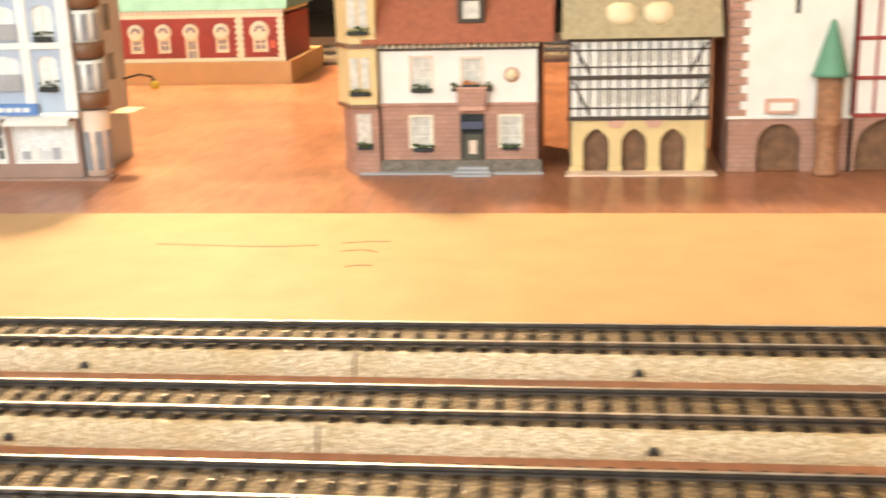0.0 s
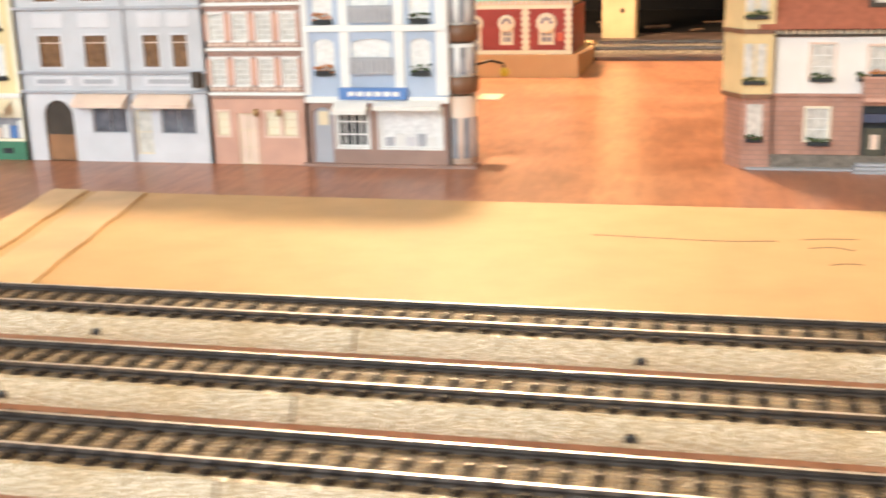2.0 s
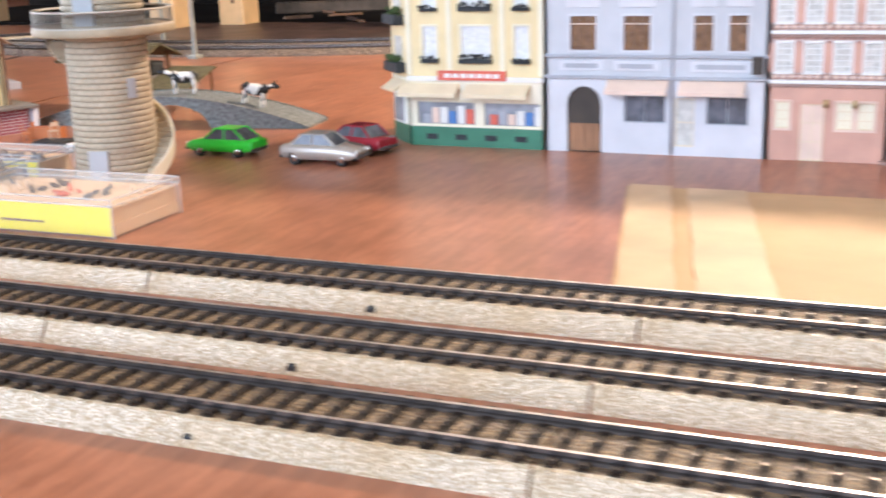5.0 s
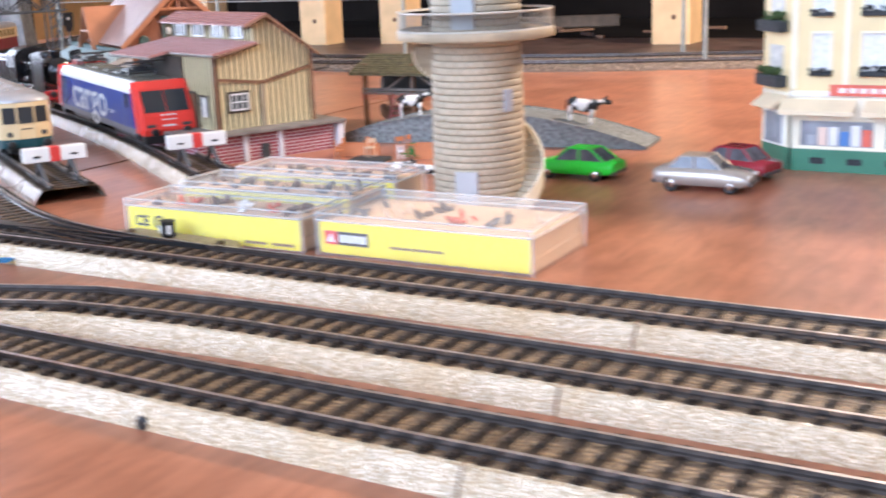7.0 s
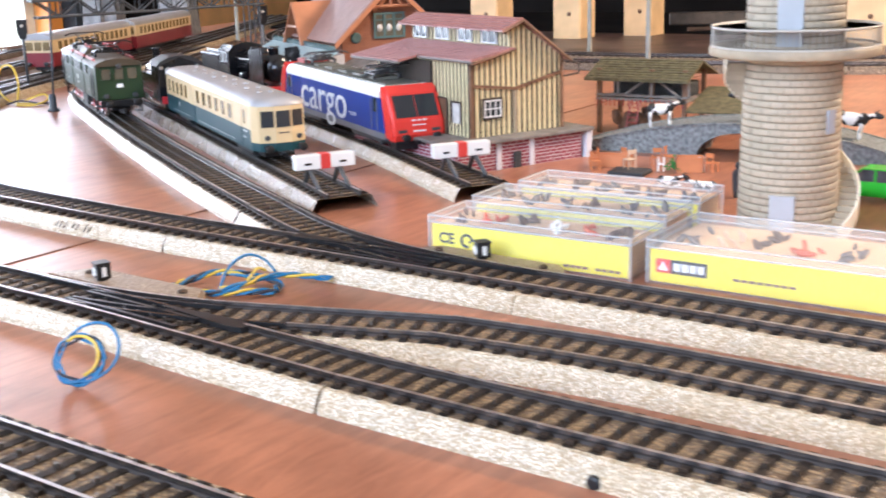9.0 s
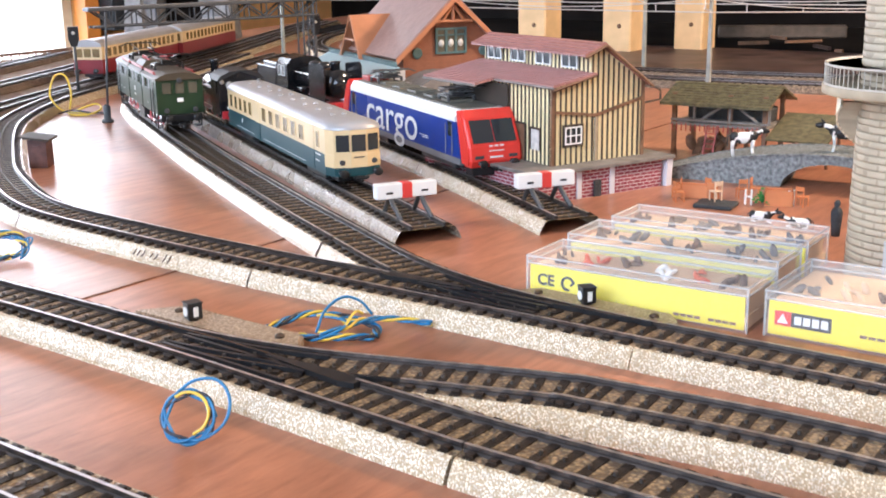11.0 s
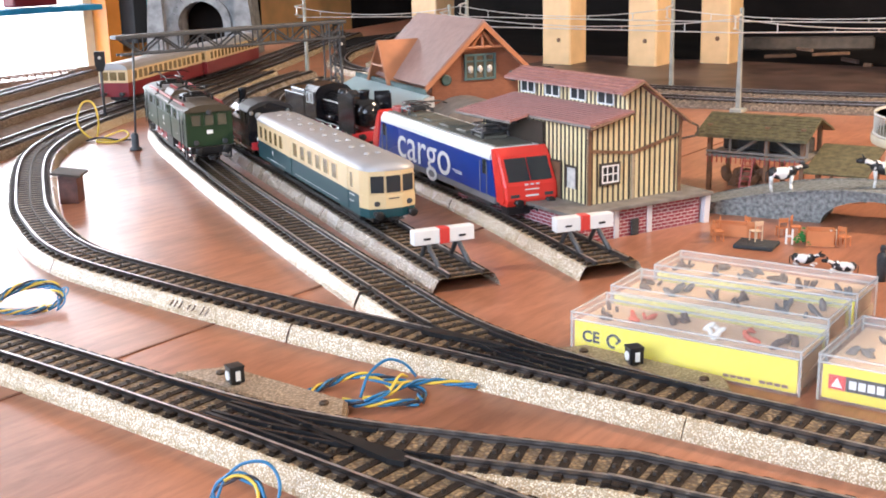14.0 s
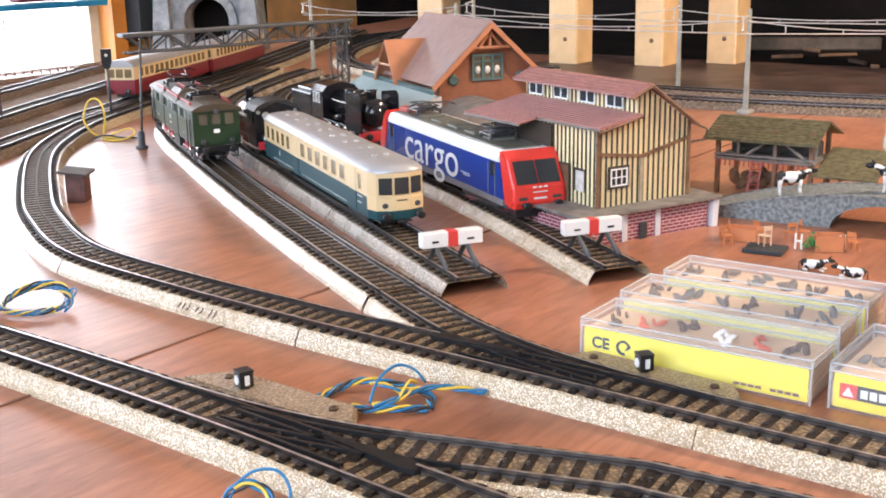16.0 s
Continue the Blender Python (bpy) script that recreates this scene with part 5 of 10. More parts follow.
M["leaf"] = mat("flock_leaves", (0.06, 0.10, 0.025), 0.8, var=0.5, scale=900, bump=0.8)
M["flower"] = mat("orange_flock", (0.72, 0.25, 0.07), 0.8, var=0.4, scale=900, bump=0.8)
M["curtain"] = mat("curtained_pane", (0.62, 0.60, 0.55), 0.3, var=0.15, scale=300)
M["lace"] = mat("white_lace_pane", (0.80, 0.80, 0.79), 0.3, var=0.10, scale=500)
M["shopglass"] = mat("dark_shop_glass", (0.11, 0.115, 0.14), 0.12, var=0.3, scale=160)
M["archbrown"] = mat("brown_passage", (0.20, 0.10, 0.05), 0.6, var=0.25, scale=150)
M["doorgreen"] = mat("dark_green_door", (0.085, 0.080, 0.055), 0.45, var=0.15)
M["slateblue"] = mat("dark_blue_canopy", (0.06, 0.08, 0.14), 0.25, var=0.1)
M["greypane"] = mat("grey_pane", (0.30, 0.31, 0.34), 0.15, var=0.2, scale=120)
M["brownpane"] = mat("brown_pane", (0.22, 0.12, 0.06), 0.2, var=0.25, scale=250)
M["tileroof"] = mat("red_tile_roof", (0.36, 0.11, 0.06), 0.55, var=0.12, scale=300, bump=0.4)
M["tanroof"] = mat("tan_roof", (0.42, 0.35, 0.22), 0.6, var=0.1, scale=300, bump=0.3)
M["redbrick"] = brickmat("red_sandstone_blocks", (0.60, 0.33, 0.25), (0.53, 0.28, 0.20), (0.46, 0.27, 0.21), 0.0058, 0.0026)
M["sand"] = mat("yellow_sandstone", (0.72, 0.55, 0.28), 0.6, var=0.07)
M["teal"] = mat("teal_paint", (0.18, 0.35, 0.31), 0.5, var=0.1)
M["plinthstone"] = mat("dark_plinth_stone", (0.20, 0.17, 0.14), 0.7, var=0.25, scale=400, bump=0.5)
M["sandred"] = mat("brown_turret_stone", (0.36, 0.17, 0.09), 0.6, var=0.2, scale=350, bump=0.4)
M["oakgate"] = mat("oak_gate", (0.30, 0.15, 0.07), 0.5, var=0.2)
M["coppergreen"] = mat("verdigris", (0.12, 0.30, 0.20), 0.5, var=0.1)


def wall(bm, x0, x1, z0, z1, y, holes=(), depth=0.0016, face=-1):
    """A wall face with openings of real depth; holes: (x0, x1, z0, z1)."""
    xs = sorted({x0, x1, *(h[0] for h in holes), *(h[1] for h in holes)})
    zs = sorted({z0, z1, *(h[2] for h in holes), *(h[3] for h in holes)})
    def quad(*p):
        bm.faces.new([bm.verts.new(q) for q in p])
    for a, b in zip(xs, xs[1:]):
        for c, d in zip(zs, zs[1:]):
            mx, mz = (a + b) / 2, (c + d) / 2
            if any(h[0] < mx < h[1] and h[2] < mz < h[3] for h in holes):
                continue
            quad((a, y, c), (b, y, c), (b, y, d), (a, y, d))
    yb = y - face * depth
    for a, b, c, d in holes:
        quad((a, y, c), (a, y, d), (a, yb, d), (a, yb, c))
        quad((b, y, c), (b, yb, c), (b, yb, d), (b, y, d))
        quad((a, y, d), (b, y, d), (b, yb, d), (a, yb, d))
        quad((a, y, c), (a, yb, c), (b, yb, c), (b, y, c))


def house(name, label, x0, x1, yf, depth, z1, front, holes, side, m=None, group=""):
    """A house standing on the board: base point at the middle of its front."""
    cx = (x0 + x1) / 2
    e = thing(name, label, "model house", m or Matrix.Translation((cx, yf, 0)), group or "model houses")
    w = (x1 - x0) / 2
    # front bands: (z0, z1, material)
    for za, zb, mt in front:
        bm = bmesh.new()
        wall(bm, -w, w, za, zb, 0.0, [(h[0] - cx, h[1] - cx, h[2], h[3]) for h in holes if za <= h[2] and h[3] <= zb])
        part("front_wall", bm, mt, e)
    bk = 0.0072 if name in ("arcade_house", "gate_tower", "timbered_house") else 0.0018
    bm = bmesh.new()
    box(bm, -w, w, bk, depth, 0, z1)
    for s in (-w, w):
        box(bm, min(s, s * 0.97), max(s, s * 0.97), 0.0, bk, 0, z1)
    part("house_body", bm, side, e)
    return e, cx


def ring(bm, a, b, c, d, t, y0, y1):
    """A rectangular frame of one piece, t wide."""
    rows = []
    for y in (y0, y1):
        for k in (0, t):
            rows.append([bm.verts.new(p) for p in ((a + k, y, c + k), (b - k, y, c + k), (b - k, y, d - k), (a + k, y, d - k))])
    o0, i0, o1, i1 = rows
    for p, q in ((o0, i0), (i0, i1), (i1, o1), (o1, o0)):
        for k in range(4):
            bm.faces.new((p[k], p[(k + 1) % 4], q[(k + 1) % 4], q[k]))
    bmesh.ops.recalc_face_normals(bm, faces=bm.faces[:])


def window(e, cx, x0, x1, z0, z1, frame, pane, nx=2, nz=2, trim=None, y=0.0, depth=0.0013, name="window", bar=0.00035):
    """A framed window with glazing bars, set back in its opening."""
    a, b = x0 - cx, x1 - cx
    t = bar * 1.6
    yo, yi = y + depth - 0.0007, y + depth
    bm = bmesh.new()
    ring(bm, a, b, z0, z1, t, yo, yi)
    w = part(name, bm, frame, e)
    for k in range(1, nx):
        x = a + (b - a) * k / nx
        bm = bmesh.new()
        box(bm, x - bar / 2, x + bar / 2, yo + 0.0001, yi, z0 + t, z1 - t)
        part("glazing_bar", bm, frame, w)
    for k in range(1, nz):
        z = z0 + (z1 - z0) * k / nz
        bm = bmesh.new()
        box(bm, a + t, b - t, yo + 0.0002, yi, z - bar / 2, z + bar / 2)
        part("glazing_bar", bm, frame, w)
    bm = bmesh.new()
    box(bm, a, b, yi, yi + 0.0003, z0, z1)
    part("pane", bm, pane, w)
    if trim:
        bm = bmesh.new()
        ring(bm, a - 0.0011, b + 0.0011, z0 - 0.0011, z1 + 0.0011, 0.0011, y - 0.0005, y + 0.0002)
        part("surround", bm, trim, w)
    return w


def trimbox(e, name, m, *b, label=""):
    bm = bmesh.new()
    rbox(bm, *b, 0.0002, 1)
    return part(name, bm, m, e, label)


def flowerbox(e, cx, x0, x1, z0, h, leaf, y=0.0, box_m=None):
    a, b = x0 - cx, x1 - cx
    rnd = random.Random(int(x0 * 1e5) + int(z0 * 1e5))
    f = trimbox(e, "flower_box", box_m or M["planter"], a, b, y - 0.0026, y, z0, z0 + h * 0.45)
    bm = bmesh.new()
    n = max(4, int((b - a) / 0.0016))
    for k in range(n * 2):
        c = Vector((a + (b - a) * (k + 0.5) / (n * 2), y - 0.0014 + rnd.uniform(-0.0012, 0.0010), z0 + h * 0.5 + rnd.uniform(-0.2, 0.5) * h))
        r = rnd.uniform(0.0007, 0.0013)
        bmesh.ops.create_icosphere(bm, subdivisions=1, radius=r, matrix=Matrix.Translation(c) @ Matrix.Diagonal((1, 1, rnd.uniform(0.6, 1.1), 1)))
    part("foliage", bm, leaf, f)


def awning(e, cx, x0, x1, ztop, zlow, out, m):
    a, b = x0 - cx, x1 - cx
    bm = bmesh.new()
    prism(bm, [(0, ztop), (0, ztop - 0.0006), (-out, zlow + 0.0002), (-out, zlow - 0.0016), (-out - 0.0004, zlow - 0.0016), (-out - 0.0004, zlow + 0.0006)], a, b, "x")
    part("awning", bm, m, e, "sloping cloth awning")


def arch_fill(e, cx, x0, x1, z0, z1, m_wall, m_dark, y=0.0, depth=0.004, spring=0.55, steps=10, pointed=False, name="arch", inner=None):
    """Fills an opening's upper corners to an arch and closes its back."""
    a, b = x0 - cx, x1 - cx
    r = (b - a) / 2
    zs = z1 - r * (1.25 if pointed else 1.0)
    for s in (0, 1):
        bm = bmesh.new()
        poly = [(a if s == 0 else b, z1)]
        pts = []
        for k in range(steps + 1):
            t = k / steps * math.pi / 2
            px = (a + b) / 2 + (-1 if s == 0 else 1) * r * math.cos(t)
            pz = zs + (z1 - zs) * math.sin(t)
            if pointed:
                px = (b - 2 * r * math.cos(t / 1.5)) if s == 0 else (a + 2 * r * math.cos(t / 1.5))
                pz = zs + (z1 - zs) * math.sin(t / 1.5) / math.sin(math.pi / 3)
            pts.append((px, pz))
        poly = [(a if s == 0 else b, z1)] + pts
        prism(bm, poly, y, y + depth, "y")
        part(name, bm, m_wall, e)
    bm = bmesh.new()
    box(bm, a, b, y + depth, y + depth + 0.0006, z0, z1)
    part("doorway", bm, m_dark, e)


YF = 0.280
# the cream house with two shops
H0 = [(0.159, 0.196, 0.0125, 0.0265), (0.201, 0.2355, 0.0125, 0.0265)]
HW = [(x0, x1, z0, z0 + 0.0195) for z0 in (0.0505, 0.0800, 0.1095) for x0, x1 in ((0.1645, 0.1730), (0.1885, 0.2060), (0.2210, 0.2290))]
e, cx = house("cream_house", "cream-yellow model town house with two awninged shops, green base", 0.154, 0.238, YF, 0.075, 0.135,
              [(0.0, 0.0115, M["shopgreen"]), (0.0115, 0.040, M["creamtrim"]), (0.040, 0.135, M["yellowwall"])], H0 + HW, M["creamtrim"])
for h in H0:
    window(e, cx, *h, M["creamtrim"], M["greypane"], 1, 1, name="shop_window", depth=0.0015)
    rnd = random.Random(int(h[0] * 1e4))
    for k in range(6):
        xx = h[0] + 0.004 + k * 0.0054
        trimbox(e, "window_display", (M["signblue"], M["white"], M["signred"], M["greytrim"], M["awningpink"], M["whitewall"])[(k + int(h[0] * 100)) % 6], xx - cx, xx - cx + 0.0046, 0.0006, 0.0014, h[2] + 0.001, h[2] + rnd.uniform(0.006, 0.012))
for h in HW:
    wide = h[1] - h[0] > 0.012
    window(e, cx, *h, M["whitepaint"], M["lace"], 4 if wide else 2, 3, M["creamtrim"])
    flowerbox(e, cx, h[0] - 0.0012, h[1] + 0.0012, h[2] - 0.0015, 0.0052 if wide else 0.0035, M["planter"])
for x in (0.1555, 0.1810, 0.2135, 0.2365):
    trimbox(e, "pilaster", M["creamtrim"], x - cx - 0.0014, x - cx + 0.0014, -0.0008, 0.0004, 0.0420, 0.134)
trimbox(e, "cornice", M["whitewall"], 0.154 - cx, 0.238 - cx, -0.0016, 0.0004, 0.0385, 0.0412)
sg = trimbox(e, "shop_sign", M["signred"], 0.174 - cx, 0.216 - cx, -0.0028, -0.0014, 0.0392, 0.0448, label="red shop sign with pale lettering bars")
bm = bmesh.new()
for k in range(7):
    box(bm, 0.1785 - cx + k * 0.005, 0.1785 - cx + k * 0.005 + 0.0036, -0.0031, -0.0028, 0.0408, 0.0432)
part("lettering", bm, M["whitewall"], sg)
awning(e, cx, 0.1500, 0.1870, 0.0370, 0.0315, 0.0085, M["awningcream"])
awning(e, cx, 0.1910, 0.2300, 0.0370, 0.0315, 0.0085, M["awningcream"])
bm = bmesh.new()
prism(bm, [(-0.003, 0.135), (0.0375, 0.165), (0.078, 0.135)], -0.043, 0.043, "x")
part("roof", bm, M["tileroof"], e, "red tiled roof")
bm = bmesh.new()
for k in range(4):
    box(bm, -0.031 + k * 0.0185, -0.031 + k * 0.0185 + 0.007, -0.0004, 0.0002, 0.0040, 0.0072)
part("cellar_grille", bm, M["planter"], e)

# the pale grey double house
GH = [(0.2840, 0.3070, 0.0175, 0.0325), (0.3290, 0.3510, 0.0175, 0.0325), (0.3120, 0.3225, 0.0050, 0.0315), (0.2515, 0.2710, 0.0, 0.0370)]
GW = [(x0, x1, z0, z0 + 0.0185) for z0 in (0.0570, 0.0955) for x0, x1 in ((0.2535, 0.2680), (0.2835, 0.2980), (0.3215, 0.3315), (0.3400, 0.3495))]
e, cx = house("grey_house", "pale grey model town house with brown windows, arched passage and shops", 0.2385, 0.3608, YF, 0.075, 0.132,
              [(0.0, 0.0415, M["greypale"]), (0.0415, 0.132, M["greywall"])], GH + GW, M["greywall"])
for h in GH[:2]:
    window(e, cx, *h, M["greytrim"], M["shopglass"], 2, 1, name="shop_window", trim=M["greypale"])
window(e, cx, *GH[2], M["awningcream"], M["curtain"], 1, 2, name="shop_door")
# the dark panel behind the arch stands for the shaded open passage
arch_fill(e, cx, *GH[3], M["greypale"], M["darkbeam"], depth=0.0017)
for k in range(4):
    bm = bmesh.new()
    box(bm, 0.2525 - cx + k * 0.0045, 0.2525 - cx + k * 0.0045 + 0.0041, 0.0010, 0.0016, 0.0005, 0.0160)
    part("gate_plank", bm, M["oakgate"], e, "brown gate plank")
for h in GW:
    window(e, cx, *h, M["woodbrown"], M["brownpane"], 3 if h[1] - h[0] > 0.012 else 2, 1, M["greypale"])
    trimbox(e, "transom", M["awningpink"], h[0] - cx, h[1] - cx, 0.0004, 0.0008, h[2] + 0.0138, h[2] + 0.0145)
for z0, z1, o in ((0.0415, 0.0432, 0.0018), (0.0530, 0.0548, 0.0016), (0.0905, 0.0925, 0.0018), (0.129, 0.132, 0.002)):
    trimbox(e, "cornice", M["greytrim"], 0.2385 - cx, 0.3608 - cx, -o, 0.0004, z0, z1)
for x0, x1 in ((0.2470, 0.2720), (0.2780, 0.3030), (0.3200, 0.3520)):
    trimbox(e, "panel", M["greypale"], x0 - cx, x1 - cx, -0.0006, 0.0003, 0.0458, 0.0512)
    trimbox(e, "panel", M["greytrim"], x0 - cx + 0.003, x1 - cx - 0.003, -0.0008, 0.0003, 0.0472, 0.0498)
for x0, x1 in ((0.2510, 0.2700), (0.2810, 0.3005), (0.3195, 0.3335), (0.3380, 0.3515)):
    trimbox(e, "panel", M["greypale"], x0 - cx, x1 - cx, -0.0006, 0.0003, 0.0800, 0.0885)
bm = bmesh.new()
rod(bm, (0.3105 - cx, -0.0012, 0.001), (0.3105 - cx, -0.0012, 0.131), 0.0008, 8)
part("downpipe", bm, M["greytrim"], e)
awning(e, cx, 0.2745, 0.3085, 0.0410, 0.0352, 0.0070, M["awningpink"])
awning(e, cx, 0.3145, 0.3495, 0.0410, 0.0352, 0.0070, M["awningpink"])
trimbox(e, "hanging_sign", M["darkbeam"], 0.3530 - cx, 0.3580 - cx, -0.0060, -0.0008, 0.0455, 0.0545)
bm = bmesh.new()
prism(bm, [(-0.003, 0.132), (0.0375, 0.162), (0.078, 0.132)], -0.062, 0.062, "x")
part("roof", bm, M["tileroof"], e, "red tiled roof")

# the pink half-timbered house with shutters
BH = [(0.3775, 0.3895, 0.0, 0.0300), (0.3955, 0.4035, 0.0170, 0.0310), (0.4060, 0.4140, 0.0170, 0.0310), (0.3650, 0.3720, 0.0170, 0.0310)]
cols = (0.3640, 0.3785, 0.3930, 0.4075)
BW = [(x, x + 0.0085, z, z + 0.0150) for z in (0.0465, 0.0720, 0.0975) for x in cols]
e, cx = house("pink_house", "pink-brown half-timbered model house with pale shutters", 0.3612, 0.4200, YF, 0.075, 0.132,
              [(0.0, 0.0400, M["pinkwall"]), (0.0400, 0.132, M["pinkbrick"])], BH + BW, M["pinkbrick"])
window(e, cx, *BH[0], M["awningcream"], M["awningpink"], 2, 3, name="house_door")
for h in BH[1:]:
    window(e, cx, *h, M["awningcream"], M["creamtrim"], 2, 3, M["awningpink"])
for h in BW:
    window(e, cx, *h, M["whitepaint"], M["curtain"], 2, 5, M["whitepaint"])
    bm = bmesh.new()
    for s0 in (h[0] - cx - 0.0030, h[1] - cx + 0.0008):
        box(bm, s0, s0 + 0.0022, -0.0006, 0.0002, h[2], h[3])
    part("shutter", bm, M["pinkwall"], e)
for z0 in (0.0405, 0.0660, 0.0915, 0.1170):
    trimbox(e, "cornice", M["whitepaint"], 0.3612 - cx, 0.4200 - cx, -0.0014, 0.0003, z0, z0 + 0.0018)
    trimbox(e, "timber", M["brownwall"], 0.3612 - cx, 0.4200 - cx, -0.0010, 0.0003, z0 - 0.0018, z0 - 0.0001)
    for k in range(8):
        bm = bmesh.new()
        rod(bm, (0.3640 - cx + k * 0.0073, -0.0003, z0 + 0.0019), (0.3640 - cx + k * 0.0073 + (0.004 if k % 2 else -0.004) * 0.6, -0.0003, z0 + 0.0056), 0.0006, 4)
        part("brace", bm, M["brownwall"], e)
    for k in range(13):
        xo = 0.3640 - cx + k * 0.0043
        bm = bmesh.new()
        prism(bm, [(xo - 0.0013, z0 + 0.0038), (xo, z0 + 0.0024), (xo + 0.0013, z0 + 0.0038), (xo, z0 + 0.0052)], -0.0009, 0.0002, "y")
        part("carved_ornament", bm, M["awningpink"], e)
for x in (0.3905, 0.4045):
    bm = bmesh.new()
    rod(bm, (x - cx, -0.004, 0.0290), (x - cx, -0.004, 0.0330), 0.0011, 8)
    rod(bm, (x - cx, 0.0, 0.0325), (x - cx, -0.0042, 0.0325), 0.0003, 5)
    part("wall_lamp", bm, M["brass"], e)
bm = bmesh.new()
prism(bm, [(-0.003, 0.132), (0.0375, 0.162), (0.078, 0.132)], -0.030, 0.030, "x")
part("roof", bm, M["tileroof"], e, "red tiled roof")

# the pale blue corner house with shops and oriels
SH = [(0.4385, 0.4570, 0.0110, 0.0330), (0.4640, 0.5000, 0.0110, 0.0335), (0.4240, 0.4355, 0.0, 0.0340)]
SW = [(x0, x1, z, z + 0.0195) for z in (0.0530, 0.0815, 0.1100) for x0, x1 in ((0.4270, 0.4390), (0.4490, 0.4720), (0.4830, 0.4950))]
e, cx = house("blue_house", "pale blue model corner house with shops, flower boxes, brown oriels", 0.4203, 0.5050, YF, 0.075, 0.138,
              [(0.0, 0.0365, M["brownwall"]), (0.0365, 0.138, M["bluewall"])], SH + SW, M["greywall"])
window(e, cx, *SH[0], M["whitepaint"], M["glass"], 4, 3, M["whitepaint"], name="shop_window", bar=0.0008)
window(e, cx, *SH[1], M["whitepaint"], M["lace"], 1, 1, M["whitepaint"], name="shop_window", bar=0.0012)
for k in range(5):
    trimbox(e, "window_display", (M["greytrim"], M["white"], M["greypale"])[k % 3], 0.4670 - cx + k * 0.0062, 0.4670 - cx + k * 0.0062 + 0.0050, 0.0003, 0.0011, 0.0120, 0.0170 + 0.002 * (k % 2))
arch_fill(e, cx, *SH[2], M["brownwall"], M["greytrim"], depth=0.0017)
bm = bmesh.new()
box(bm, 0.4270 - cx, 0.4330 - cx, 0.0008, 0.0014, 0.0235, 0.0315)
part("door_light", bm, M["awningcream"], e)
for h in SW:
    arch = h[1] - h[0] < 0.02
    window(e, cx, *h, M["whitepaint"], M["lace"], 2 if arch else 3, 2)
    for sx in (0, 1):
        xa, xm = h[sx] - cx, (h[0] + h[1]) / 2 - cx
        bm = bmesh.new()
        prism(bm, [(xa, h[3])] + [(xm + (xa - xm) * math.cos(u * math.pi / 16), h[3] - 0.0034 * (1 - math.sin(u * math.pi / 16))) for u in range(9)], -0.0002, 0.0012, "y")
        part("window_head", bm, M["bluewall"], e)
    if arch:
        flowerbox(e, cx, h[0] + 0.0005, h[1] - 0.0005, h[2] - 0.0010, 0.0062, M["flower"] if h[0] < 0.45 else M["leaf"])
    else:
        bm = bmesh.new()
        ring(bm, h[0] - cx - 0.0005, h[1] - cx + 0.0012, h[2], h[2] + 0.0093, 0.0008, -0.0032, -0.0022)
        rl = part("balcony_railing", bm, M["greytrim"], e, "grey balcony railing")
        for k in range(9):
            bm = bmesh.new()
            box(bm, h[0] - cx + k * 0.00285, h[0] - cx + k * 0.00285 + 0.0018, -0.0030, -0.0024, h[2] + 0.0006, h[2] + 0.0087)
            part("baluster", bm, M["greytrim"], rl)
for x0, x1 in ((0.4203, 0.4240), (0.4425, 0.4480), (0.4740, 0.4800), (0.4980, 0.5050)):
    trimbox(e, "pilaster", M["whitepaint"], x0 - cx, x1 - cx, -0.0012, 0.0004, 0.0410, 0.1375)
for z0 in (0.0365, 0.0765, 0.1050, 0.1345):
    trimbox(e, "cornice", M["whitepaint"], 0.4203 - cx, 0.5050 - cx, -0.0016, 0.0004, z0, z0 + 0.0036)
sg = trimbox(e, "shop_sign", M["signblue"], 0.4415 - cx, 0.4815 - cx, -0.0038, -0.0018, 0.0388, 0.0455, label="blue shop sign with pale lettering bars")
bm = bmesh.new()
for k in range(6):
    box(bm, 0.4470 - cx + k * 0.0052, 0.4470 - cx + k * 0.0052 + 0.0038, -0.0041, -0.0038, 0.0408, 0.0434)
part("lettering", bm, M["whitepaint"], sg)
awning(e, cx, 0.4380, 0.4580, 0.0390, 0.0325, 0.0080, M["whitewall"])
awning(e, cx, 0.4620, 0.5010, 0.0390, 0.0350, 0.0080, M["whitewall"])
for z0 in (0.0405, 0.0690, 0.0975):
    bm = bmesh.new()
    lathe(bm, [(0.0060, 0), (0.0105, 0.0022), (0.0108, 0.0100), (0.0100, 0.0102)], 8, (0.5090 - cx, 0.0110), z0)
    part("oriel_balcony", bm, M["woodbrown"], e, "brown oriel parapet")
    bm = bmesh.new()
    lathe(bm, [(0.0090, 0.0102), (0.0090, 0.0285)], 8, (0.5090 - cx, 0.0110), z0)
    o = part("oriel", bm, M["whitepaint"], e, "white oriel")
    for k in range(4):
        ang = math.radians(-112 + k * 45)
        bm = bmesh.new()
        box(bm, -0.0020, 0.0020, -0.0090, -0.0082, z0 + 0.0115, z0 + 0.0265, Matrix.Translation((0.5090 - cx, 0.0110, 0)) @ Matrix.Rotation(ang + math.radians(90), 4, "Z"))
        part("oriel_window", bm, M["greypane"], o)
bm = bmesh.new()
lathe(bm, [(0.0095, 0.0), (0.0095, 0.0395), (0.0, 0.0395)], 8, (0.5085 - cx, 0.0110))
part("corner_entrance", bm, M["awningpink"], e, "pale orange corner entrance")
